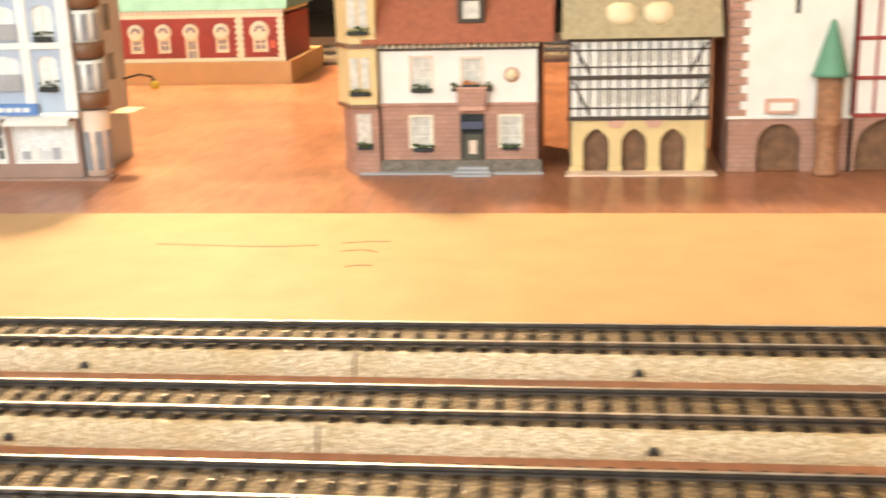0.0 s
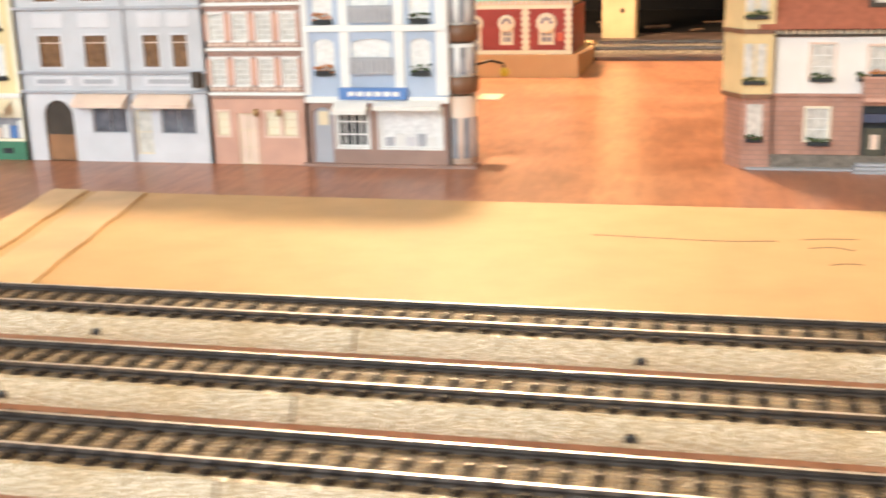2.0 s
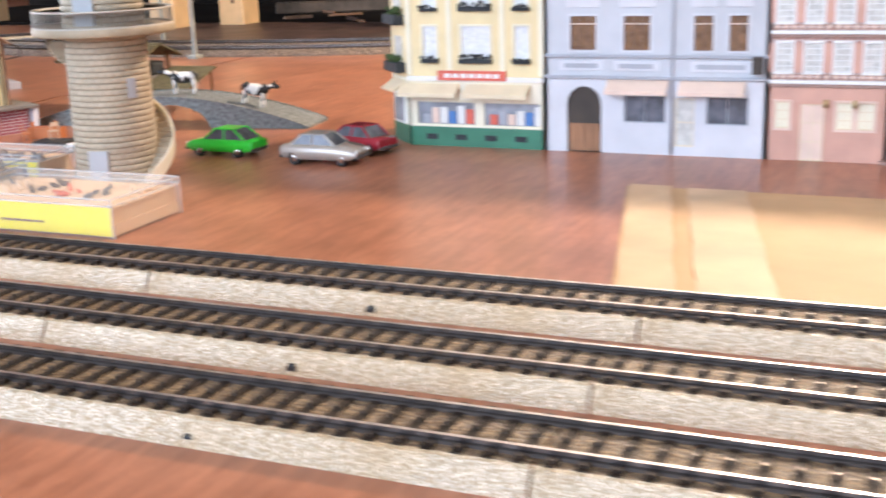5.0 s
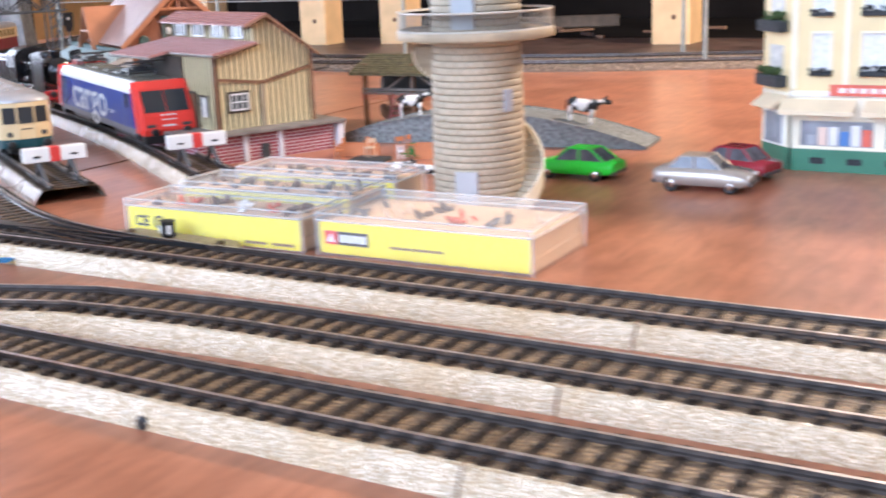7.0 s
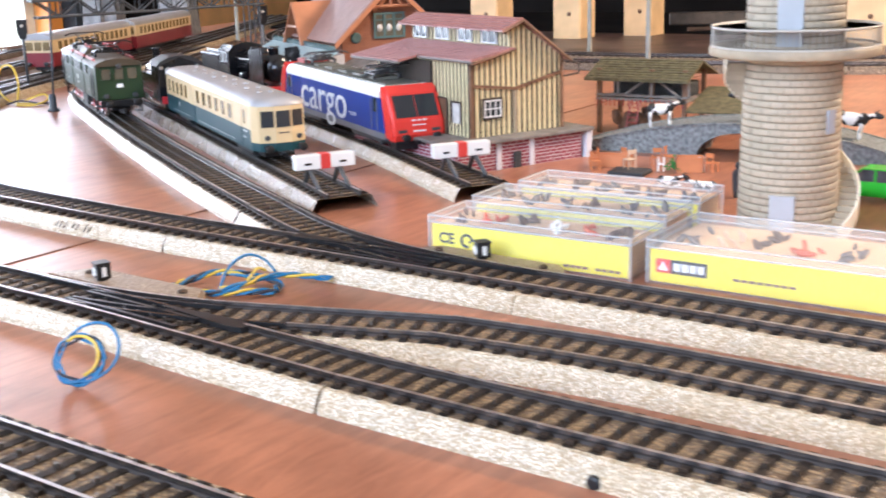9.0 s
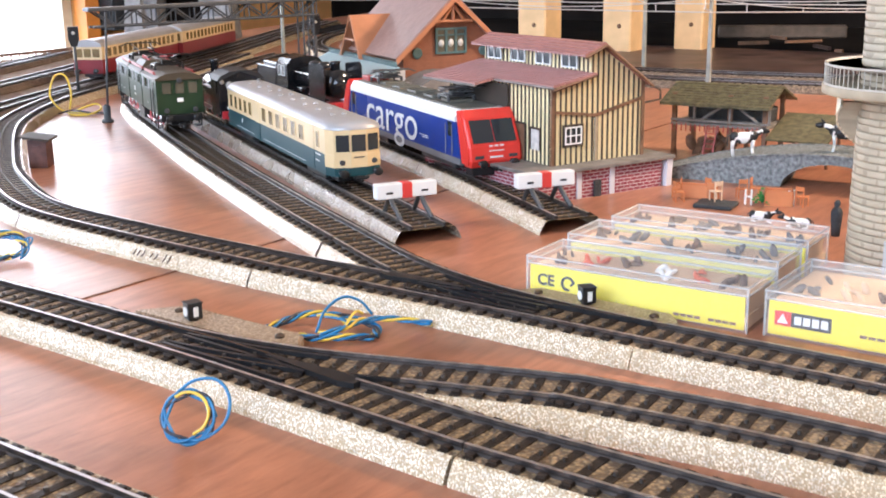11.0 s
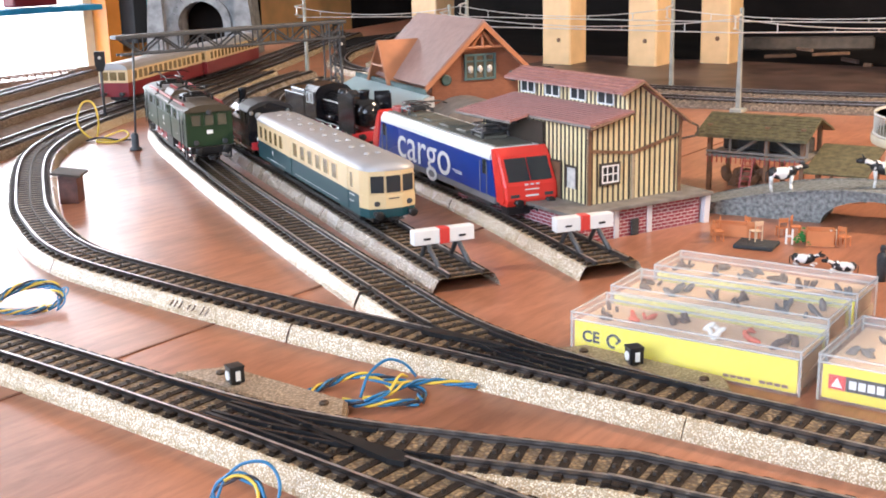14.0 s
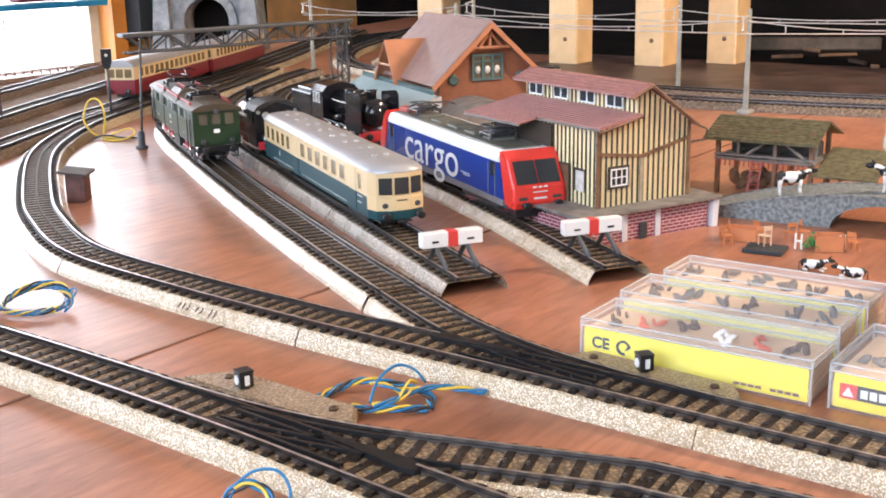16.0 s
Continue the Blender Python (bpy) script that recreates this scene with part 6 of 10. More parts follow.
for k in range(3):
    ang = math.radians(-100 + k * 45)
    bm = bmesh.new()
    box(bm, -0.0022, 0.0022, -0.0094, -0.0086, 0.005, 0.028, Matrix.Translation((0.5085 - cx, 0.0110, 0)) @ Matrix.Rotation(ang + math.radians(90), 4, "Z"))
    part("shop_window", bm, M["greypane"], e)
bm = bmesh.new()
prism(bm, [(0.020, 0.0365), (0.020, 0.0358), (0.040, 0.0358), (0.040, 0.0365)], 0.5150 - cx, 0.5290 - cx, "x")
part("awning", bm, M["awningcream"], e, "pale flat awning")
bm = bmesh.new()
box(bm, 0.4180 - cx, 0.5200 - cx, -0.0035, 0.010, 0.0, 0.0016)
part("pavement", bm, M["brownwall"], e)
for k in range(4):
    trimbox(e, "side_window", M["greypane"], 0.0424, 0.0429, 0.026 + (k % 2) * 0.022, 0.036 + (k % 2) * 0.022, 0.052 + (k // 2) * 0.03, 0.068 + (k // 2) * 0.03)
bm = bmesh.new()
prism(bm, [(-0.003, 0.138), (0.0375, 0.168), (0.078, 0.138)], -0.043, 0.043, "x")
part("roof", bm, M["tileroof"], e, "red tiled roof")

# ---- the town hall ----
def sc(v):
    return 0.775 + (v - 0.775) * 0.977
def sz(v):
    return 0.135 + (v - 0.135) * 0.977
YR = 0.295
x0, x1 = sc(0.676), sc(0.770)
RW = [(sc(0.6955), sc(0.7075), sz(0.0470), sz(0.0650)), (sc(0.7255), sc(0.7365), sz(0.0440), sz(0.0640)), (sc(0.6945), sc(0.7065), sz(0.0130), sz(0.0305)), (sc(0.7470), sc(0.7590), sz(0.0130), sz(0.0305)), (sc(0.7235), sc(0.7380), 0.0, sz(0.0320))]
zb = sz(0.0375)
e, cx = house("town_hall", "model town hall, white over red sandstone, with a half-timbered bay", x0, x1, YR, 0.085, sz(0.0740),
              [(0.0, zb, M["redbrick"]), (zb, sz(0.074), M["whitewall"])], RW, M["redbrick"])
for h in RW[:2]:
    window(e, cx, *h, M["whitepaint"], M["curtain"], 2, 3, M["awningpink"])
for h in RW[2:4]:
    window(e, cx, *h, M["whitepaint"], M["curtain"], 2, 3, M["creamtrim"])
window(e, cx, *RW[4], M["doorgreen"], M["planter"], 1, 1, name="doorway", depth=0.0015)
trimbox(e, "door", M["doorgreen"], RW[4][0] - cx + 0.0020, RW[4][1] - cx - 0.0020, 0.0004, 0.0010, 0.0045, 0.0225)
trimbox(e, "door_light", M["awningpink"], RW[4][0] - cx + 0.0050, RW[4][1] - cx - 0.0050, 0.0001, 0.0004, 0.0110, 0.0190)
trimbox(e, "door_canopy", M["slateblue"], RW[4][0] - cx + 0.0004, RW[4][1] - cx - 0.0004, -0.0030, 0.0, 0.0258, 0.0304)
flowerbox(e, cx, RW[0][0], RW[0][1], RW[0][2] - 0.002, 0.0045, M["leaf"])
flowerbox(e, cx, RW[2][0] + 0.001, RW[2][1] + 0.001, RW[2][2] - 0.003, 0.0045, M["leaf"])
flowerbox(e, cx, RW[3][0] + 0.001, RW[3][1] - 0.001, RW[3][2] - 0.002, 0.0030, M["leaf"])
trimbox(e, "balcony", M["redbrick"], sc(0.7225) - cx, sc(0.7395) - cx, -0.0060, 0.0, zb, zb + 0.0095, label="sandstone balcony")
flowerbox(e, cx, sc(0.7195), sc(0.7240), zb + 0.008, 0.0048, M["leaf"], -0.003)
flowerbox(e, cx, sc(0.7385), sc(0.7430), zb + 0.008, 0.0048, M["leaf"], -0.003)
trimbox(e, "balcony_coping", M["pinkwall"], sc(0.7218) - cx, sc(0.7402) - cx, -0.0066, 0.0, zb + 0.0095, zb + 0.0107)
trimbox(e, "balcony_corbel", M["pinkwall"], sc(0.7235) - cx, sc(0.7385) - cx, -0.0050, 0.0, zb - 0.0030, zb)
flowerbox(e, cx, sc(0.7255), sc(0.7365), zb + 0.0105, 0.0032, M["flower"], -0.004)
bm = bmesh.new()
lathe(bm, [(0.0043, 0), (0.0043, -0.0008), (0, -0.0010)], 24, (sc(0.754) - cx, sz(0.0545)), 0, "y")
ck = part("coat_of_arms", bm, M["pinkwall"], e, "round red and cream plaque")
bm = bmesh.new()
lathe(bm, [(0.0033, -0.0009), (0.0033, -0.0014), (0, -0.0015)], 20, (sc(0.754) - cx, sz(0.0545)), 0, "y")
part("plaque_centre", bm, M["awningcream"], ck)
for z0, z1, o, mm in ((zb - 0.0008, zb + 0.0010, 0.0010, M["redbrick"]), (sz(0.0690), sz(0.0735), 0.0012, M["darkbeam"])):
    trimbox(e, "cornice", mm, x0 - cx, x1 - cx, -o, 0.0004, z0, z1)
for k in range(24):
    trimbox(e, "bracket", M["creamtrim"], x0 - cx + 0.0008 + k * 0.00385, x0 - cx + 0.0008 + k * 0.00385 + 0.0022, -0.0018, -0.0012, sz(0.0705), sz(0.0728))
bm = bmesh.new()
prism(bm, [(-0.007, sz(0.0735)), (0.030, sz(0.125)), (0.055, sz(0.125)), (0.092, sz(0.0735))], x0 - cx - 0.008, x1 - cx + 0.008, "x")
rf = part("roof", bm, M["tileroof"], e, "red tiled mansard roof")
bm = bmesh.new()
rbox(bm, sc(0.7235) - cx, sc(0.7390) - cx, 0.000, 0.020, sz(0.084), sz(0.100), 0.0005)
dm = part("dormer", bm, M["darkbeam"], rf)
trimbox(dm, "dormer_window", M["curtain"], sc(0.7265) - cx, sc(0.7360) - cx, -0.0006, 0.0002, sz(0.0865), sz(0.0965))
for k in range(3):
    trimbox(e, "stone_step", M["greytrim"], RW[4][0] - cx - 0.004 + k * 0.0012, RW[4][1] - cx + 0.004 - k * 0.0012, -0.0125 + k * 0.0040, -0.0002, k * 0.0014, (k + 1) * 0.0014)
trimbox(e, "plinth", M["plinthstone"], x0 - cx - 0.002, x1 - cx + 0.001, -0.0014, 0.0003, 0.0, 0.0078)
trimbox(e, "pavement", M["greytrim"], x0 - cx - 0.012, x1 - cx + 0.002, -0.0060, -0.0012, 0.0, 0.0012)
# the bay on its corner
bx0, bx1 = sc(0.6520), sc(0.6762)
for za, zb2, mm in ((0.0, zb, M["redbrick"]), (zb, sz(0.074), M["sand"]), (sz(0.074), sz(0.118), M["sand"])):
    bm = bmesh.new()
    oo = 0.0 if za == 0.0 else 0.002
    prism(bm, [(bx0 - cx - oo, 0.060), (bx0 - cx - oo, 0.012), (bx0 - cx + 0.008, -0.0030 - oo), (bx1 - cx - 0.0002, -0.0030 - oo), (bx1 - cx - 0.0002, 0.060)], za, zb2, "z")
    part("bay", bm, mm, e, "corner bay")
for za in (zb, sz(0.0725), sz(0.116)):
    bm = bmesh.new()
    prism(bm, [(bx0 - cx - 0.003, 0.060), (bx0 - cx - 0.003, 0.0115), (bx0 - cx + 0.0075, -0.0062), (bx1 - cx - 0.0003, -0.0062), (bx1 - cx - 0.0003, 0.060)], za - 0.0012, za + 0.0012, "z")
    part("bay_beam", bm, M["woodbrown"], e)
for za in (sz(0.0480), sz(0.0830)):
    for a, b in ((sc(0.6605), sc(0.6655)), (sc(0.6670), sc(0.6720))):
        trimbox(e, "bay_window", M["curtain"], a - cx, b - cx, -0.0058, -0.0049, za, za + 0.0175)
    flowerbox(e, cx, sc(0.6600), sc(0.6725), za - 0.004, 0.0045, M["leaf"], -0.005)
trimbox(e, "bay_window", M["curtain"], sc(0.6630) - cx, sc(0.6715) - cx, -0.0038, -0.0029, sz(0.0150), sz(0.0330))
flowerbox(e, cx, sc(0.6630), sc(0.6720), sz(0.0120), 0.0040, M["leaf"], -0.003)

# ---- the arcade house ----
x0, x1 = sc(0.787), sc(0.866)
ar = [(sc(a), sc(b), 0.0, sz(0.0225)) for a, b in ((0.7950, 0.8100), (0.8170, 0.8315), (0.8390, 0.8535))]
zb = sz(0.0285)
e, cx = house("arcade_house", "black and white half-timbered model house over yellow stone arcades", x0, x1, YR, 0.08, sz(0.0745),
              [(0.0, zb, M["sand"]), (zb, sz(0.0745), M["whitewall"])], ar, M["brownwall"])
for a in ar:
    arch_fill(e, cx, *a, M["sand"], M["archbrown"], depth=0.0060, pointed=True)
for k in range(4):
    xx = (sc(0.7910), sc(0.8135), sc(0.8353), sc(0.8590))[k]
    trimbox(e, "pier_base", M["sand"], xx - cx - 0.0040, xx - cx + 0.0040, -0.0016, 0.0, 0.0, 0.0035)
for xx in (0.8135, 0.8353):
    bm = bmesh.new()
    prism(bm, [(-0.0055, 0.0), (0.0055, 0.0), (0.0030, -0.0045), (-0.0030, -0.0045)], -0.0010, 0.0, "y")
    bmesh.ops.translate(bm, vec=(sc(xx) - cx, 0, zb - 0.0008), verts=bm.verts[:])
    part("keystone", bm, M["pinkwall"], e)
W2 = x1 - x0
for z in (zb, sz(0.0520), sz(0.0735)):
    trimbox(e, "beam", M["darkbeam"], x0 - cx - 0.001, x1 - cx + 0.001, -0.0016, 0.0003, z - 0.0010, z + 0.0012)
for z in (sz(0.0345), sz(0.0455), sz(0.0580), sz(0.0675)):
    trimbox(e, "beam", M["darkbeam"], x0 - cx, x1 - cx, -0.0010, 0.0003, z - 0.0004, z + 0.0004)
for zl, zh in ((zb, sz(0.052)), (sz(0.052), sz(0.0735))):
    for k in range(15):
        xx = x0 - cx + W2 * k / 14
        trimbox(e, "post", M["darkbeam"], xx - 0.0005, xx + 0.0005, -0.0009, 0.0003, zl, zh)
    for s, xa in ((1, x0 - cx + 0.002), (-1, x1 - cx - 0.002)):
        bm = bmesh.new()
        rod(bm, (xa, -0.0006, zh - 0.002), (xa + s * 0.0095, -0.0006, zl + 0.002), 0.0007, 4)
        part("brace", bm, M["darkbeam"], e)
    for k in range(8):
        xx = x0 - cx + W2 * (k + 3) / 14
        trimbox(e, "pane", M["curtain"], xx + 0.0010, xx + W2 / 14 - 0.0010, -0.0003, 0.0002, zl + 0.0085, zh - 0.0062)
bm = bmesh.new()
prism(bm, [(-0.005, sz(0.0745)), (0.040, sz(0.135)), (0.085, sz(0.0745))], x0 - cx - 0.004, x1 - cx + 0.006, "x")
rf = part("roof", bm, M["tanroof"], e, "tan steep roof")
for a in (0.8165, 0.8375):
    bm = bmesh.new()
    lathe(bm, [(0.0085, 0), (0.0095, 0.0035), (0.0085, 0.0090), (0.004, 0.0115), (0, 0.0115)], 14, (sc(a) - cx, 0.0080), sz(0.0815))
    dm = part("dormer", bm, M["awningcream"], rf, "round-topped pale dormer")
trimbox(e, "pavement", M["awningpink"], x0 - cx - 0.002, x1 - cx + 0.004, -0.012, 0.0, 0.0, 0.0010)

# ---- the gate tower and its turret ----
x0, x1 = sc(0.876), sc(0.9445)
e, cx = house("gate_tower", "white model gate tower with red quoins, arched gate and round turret", x0, x1, YR, 0.08, 0.20,
              [(0.0, sz(0.0285), M["redbrick"]), (sz(0.0285), 0.20, M["whitewall"])], [(sc(0.8935), sc(0.9180), 0.0, sz(0.0245))], M["redbrick"])
arch_fill(e, cx, sc(0.8935), sc(0.9180), 0.0, sz(0.0245), M["redbrick"], M["archbrown"], depth=0.0060)
for k in range(36):
    w = 0.0072 if k % 2 else 0.0105
    trimbox(e, "quoin", M["redbrick"], x0 - cx - 0.0002, x0 - cx + w, -0.0009, 0.0003, sz(0.0285) + k * 0.0045, sz(0.0285) + k * 0.0045 + 0.0042)
trimbox(e, "sill_band", M["whitewall"], x0 - cx, x1 - cx, -0.0014, 0.0003, sz(0.0275), sz(0.0292))
trimbox(e, "oriel_shelf", M["pinkwall"], sc(0.897) - cx, sc(0.914) - cx, -0.004, 0.0, sz(0.0310), sz(0.0390))
trimbox(e, "shelf_panel", M["whitewall"], sc(0.899) - cx, sc(0.912) - cx, -0.0045, -0.0038, sz(0.0325), sz(0.0372))
trimbox(e, "arrow_slit", M["planter"], sc(0.9115) - cx, sc(0.9140) - cx, -0.0003, 0.0004, sz(0.086), sz(0.098))
bm = bmesh.new()
lathe(bm, [(0.0072, 0), (0.0072, 0.0030), (0.0060, 0.0036), (0.0060, 0.0260), (0.0074, 0.0285), (0.0074, 0.0300), (0.0068, 0.0302), (0.0068, 0.0560), (0.0, 0.0560)], 18, (sc(0.9305) - cx, -0.0085))
tr = part("turret", bm, M["sandred"], e, "round red sandstone turret")
bm = bmesh.new()
lathe(bm, [(0.0102, 0.0545), (0.0090, 0.0570), (0.0015, 0.0830), (0.0, 0.0850)], 18, (sc(0.9305) - cx, -0.0085))
part("turret_roof", bm, M["coppergreen"], tr, "pointed green roof")
e, cx = house("timbered_house", "red half-timbered model house over a broad arch", sc(0.9450), sc(1.03), YR, 0.08, 0.10,
              [(0.0, sz(0.0285), M["redbrick"]), (sz(0.0285), 0.10, M["whitewall"])], [(sc(0.9480), sc(0.9850), 0.0, sz(0.0270))], M["redbrick"])
arch_fill(e, cx, sc(0.9480), sc(0.9850), 0.0, sz(0.0270), M["redbrick"], M["archbrown"], depth=0.0060)
for z in (sz(0.0290), sz(0.0500), sz(0.0720), 0.098):
    trimbox(e, "beam", M["ocher"], sc(0.9450) - cx, sc(1.03) - cx, -0.0012, 0.0003, z - 0.0010, z + 0.0010)
for k in range(9):
    xx = sc(0.9455) - cx + k * 0.0102
    trimbox(e, "post", M["ocher"], xx, xx + 0.0014, -0.0010, 0.0003, sz(0.0290), 0.098)
bm = bmesh.new()
prism(bm, [(-0.005, 0.10), (0.040, 0.15), (0.085, 0.10)], sc(0.9450) - cx, sc(1.03) - cx + 0.004, "x")
part("roof", bm, M["tileroof"], e)

# ---- the far red house on its box ----
YB, ZB = 0.705, 0.0205
bm = bmesh.new()
box(bm, 0.320, 0.528, 0.697, 0.84, 0.0, ZB)
bx = single("cardboard_box", bm, M["tan"], "flat brown cardboard box carrying a house", "box")
bm = bmesh.new()
prism(bm, [(0.528, 0.0205), (0.541, 0.0265), (0.540, 0.0278), (0.526, 0.0215)], 0.697, 0.745, "y")
part("box_flap", bm, M["tan"], bx, "raised end flap")
cx = 0.431
RB = [(0.4010, 0.4110, 0.030, 0.049), (0.4275, 0.4375, 0.0225, 0.049), (0.4570, 0.4670, 0.030, 0.049), (0.4925, 0.5045, 0.030, 0.049), (0.3480, 0.3580, 0.030, 0.049), (0.3740, 0.3840, 0.030, 0.049)]
VR = [(a - cx, b - cx, c - ZB, d - ZB) for a, b, c, d in RB]
e, cx = house("brick_villa", "dark red brick model villa with cream trim and teal roof", 0.340, 0.522, YB, 0.10, 0.0410, [(0.0, 0.0410, M["ocher"])], RB, M["ocher"], Matrix.Translation((cx, YB, ZB)))
for ch in list(e.children):
    if ch.name.startswith("front_wall"):
        bpy.data.objects.remove(ch)
bm = bmesh.new()
wall(bm, 0.340 - cx, 0.522 - cx, 0.0, 0.0410, 0.0, VR)
part("front_wall", bm, M["ocher"], e, "dark red brick front")
for a, b, c, d in VR:
    w = window(e, 0.0, a, b, c, d, M["creamtrim"], M["greypane"], 2, 3, M["creamtrim"], bar=0.0009)
    r = (b - a) * 0.78
    bm = bmesh.new()
    lathe(bm, [(r, 0.0), (r, -0.0010), (r * 0.62, -0.0014), (0, -0.0014)], 20, ((a + b) / 2, d - 0.0008), 0, "y")
    hd = part("arched_head", bm, M["creamtrim"], w, "cream round window head")
    for k in range(5):
        u = math.radians(10 + k * 40)
        bm = bmesh.new()
        box(bm, -0.0011, 0.0011, -0.0018, -0.0012, r * 0.28, r * 0.62, Matrix.Translation(((a + b) / 2, 0, d - 0.0008)) @ Matrix.Rotation(u - math.pi / 2, 4, "Y"))
        part("fanlight_pane", bm, M["greypane"], hd)
for a, b in ((0.340, 0.3435), (0.4755, 0.4835), (0.5150, 0.522)):
    pl = trimbox(e, "pilaster", M["creamtrim"], a - cx + 0.0012, b - cx - 0.0012, -0.0014, 0.0004, 0, 0.041)
    for k in range(7):
        trimbox(pl, "quoin", M["creamtrim"], a - cx, b - cx, -0.0018, -0.0013, 0.0045 + k * 0.0052, 0.0045 + k * 0.0052 + 0.0028)
for z in (0.0, 0.0405):
    trimbox(e, "cornice", M["creamtrim"], 0.340 - cx, 0.522 - cx, -0.0018, 0.0004, z, z + 0.0036)
# small red shape, awning-like and of unclear purpose, added as a plain block
trimbox(e, "red_block", M["signred"], 0.5085 - cx, 0.5140 - cx, -0.0040, -0.0004, 0.0120, 0.0195, label="small bright red box")
bm = bmesh.new()
prism(bm, [(-0.004, 0.0478), (0.010, 0.074), (0.090, 0.074), (0.104, 0.0478)], -0.0945, 0.0945, "x")
part("roof", bm, M["teal"], e, "teal slate roof")
bm = bmesh.new()
box(bm, -0.091, 0.091, -0.0012, 0.10, 0.0441, 0.0478)
part("eaves_board", bm, M["sand"], e)
for k in range(37):
    bm = bmesh.new()
    box(bm, -0.0915 + k * 0.005, -0.0915 + k * 0.005 + 0.0028, -0.0028, -0.0012, 0.0446, 0.0474)
    part("dentil", bm, M["whitewall"], e)

# ---- goods shed ----
M["yellowplank"] = mat("yellow_planks", (0.88, 0.76, 0.43), 0.45, var=0.06, rand=0.06)
M["rooftile_red"] = mat("wine_tile", (0.36, 0.175, 0.155), 0.36, var=0.12, scale=200, bump=0.2, rand=0.12)
M["stonegrey"] = mat("grey_cobble", (0.20, 0.215, 0.21), 0.55, var=0.4, scale=420, bump=0.9, bscale=420)
M["mossroof"] = mat("mossy_shingles", (0.115, 0.098, 0.045), 0.75, var=0.3, scale=260, bump=0.6)
M["barnwood"] = mat("grey_barn_wood", (0.20, 0.18, 0.16), 0.6, var=0.2, scale=120)
M["oldwood"] = mat("brown_barn_wood", (0.18, 0.095, 0.05), 0.6, var=0.25, scale=120)
M["shedbrick"] = brickmat("pink_foundation_brick", (0.36, 0.06, 0.09), (0.30, 0.045, 0.07), (0.72, 0.62, 0.62), 0.0050, 0.0020)
M["towerstone"] = mat("tower_stone", (0.40, 0.325, 0.22), 0.6, var=0.10, scale=120, bump=0.2, rand=0.07)

SHED = pose(-0.1620, 0.2050, 0, 0, 0, -22.2)
e = thing("goods_shed", "yellow and black planked model goods shed, red roof, loading platform", "model shed", SHED)
SL, SWD, Z0 = 0.107, 0.066, 0.0185
ZEL, ZER, ZAP, YAP = 0.0632, 0.0625, 0.0835, 0.0343
bm = bmesh.new()
prism(bm, [(0.0, Z0), (0.0, ZEL), (0.0273, 0.0695), (0.0273, 0.0800), (YAP, ZAP), (SWD, ZER), (SWD, Z0)], -SL, 0.0, "x")
part("shed_wall", bm, M["yellowplank"], e, "yellow plank wall")
# battens on the gable and on the long side
def gable_top(y):
    if y < 0.0273:
        return ZEL + (0.0695 - ZEL) * y / 0.0273
    if y < YAP:
        return 0.0800 + (ZAP - 0.0800) * (y - 0.0273) / (YAP - 0.0273)
    return ZAP + (ZER - ZAP) * (y - YAP) / (SWD - YAP)
k = 0
y = 0.0020
while y < SWD - 0.001:
    bm = bmesh.new()
    box(bm, 0.0, 0.0006, y - 0.00045, y + 0.00045, Z0, gable_top(y) - 0.0006)
    part("batten", bm, M["darkbeam"], e)
    y += 0.0038
y = -SL + 0.002
while y < -0.001:
    bm = bmesh.new()
    box(bm, y - 0.00045, y + 0.00045, -0.0006, 0.0, Z0, ZEL)
    part("batten", bm, M["darkbeam"], e)
    y += 0.0038
y = -SL + 0.002
while y < -0.001:
    bm = bmesh.new()
    box(bm, y - 0.00045, y + 0.00045, 0.0267, 0.0273, 0.0695, 0.0800)
    part("batten", bm, M["darkbeam"], e)
    y += 0.0038
for ya, za, yb, zb2 in ((0.0, 0.0490, 0.031, 0.0450), (0.031, 0.0450, SWD, 0.0525)):
    bm = bmesh.new()
    prism(bm, [(ya, za - 0.0009), (yb, zb2 - 0.0009), (yb, zb2 + 0.0009), (ya, za + 0.0009)], 0.0, 0.0013, "x")
    part("rail_board", bm, M["oldwood"], e)
for ya in (0.0, 0.031, SWD):
    bm = bmesh.new()
    zt = ZEL if ya == 0 else 0.0450 if ya < 0.05 else ZER
    box(bm, -0.0004, 0.0012, ya - 0.0010, ya + 0.0010, Z0, zt)
    part("corner_post", bm, M["oldwood"] if ya != 0.031 else M["towerstone"], e)
# window of the gable
QX = pose(0, 0, 0, 0, 0, 90)
wf = bmesh.new()
ring(wf, 0.0085, 0.0205, 0.0297, 0.0398, 0.0008, -0.0014, -0.0006)
bmesh.ops.transform(wf, matrix=QX, verts=wf.verts[:])
w = part("window", wf, M["whitepaint"], e, "white six-pane window")
for a, b, c, d in ((0.0122, 0.0128, 0.0305, 0.0390), (0.0162, 0.0168, 0.0305, 0.0390), (0.0093, 0.0197, 0.0344, 0.0350)):
    bm = bmesh.new()
    box(bm, 0.0006, 0.0013, a, b, c, d)
    part("glazing_bar", bm, M["whitepaint"], w)
bm = bmesh.new()
box(bm, 0.0002, 0.0009, 0.0085, 0.0205, 0.0297, 0.0398)
part("pane", bm, M["glass"], w)
bm = bmesh.new()
ring(bm, 0.0072, 0.0218, 0.0284, 0.0411, 0.0013, -0.0011, -0.0003)
bmesh.ops.transform(bm, matrix=QX, verts=bm.verts[:])
part("window_surround", bm, M["darkbeam"], w)
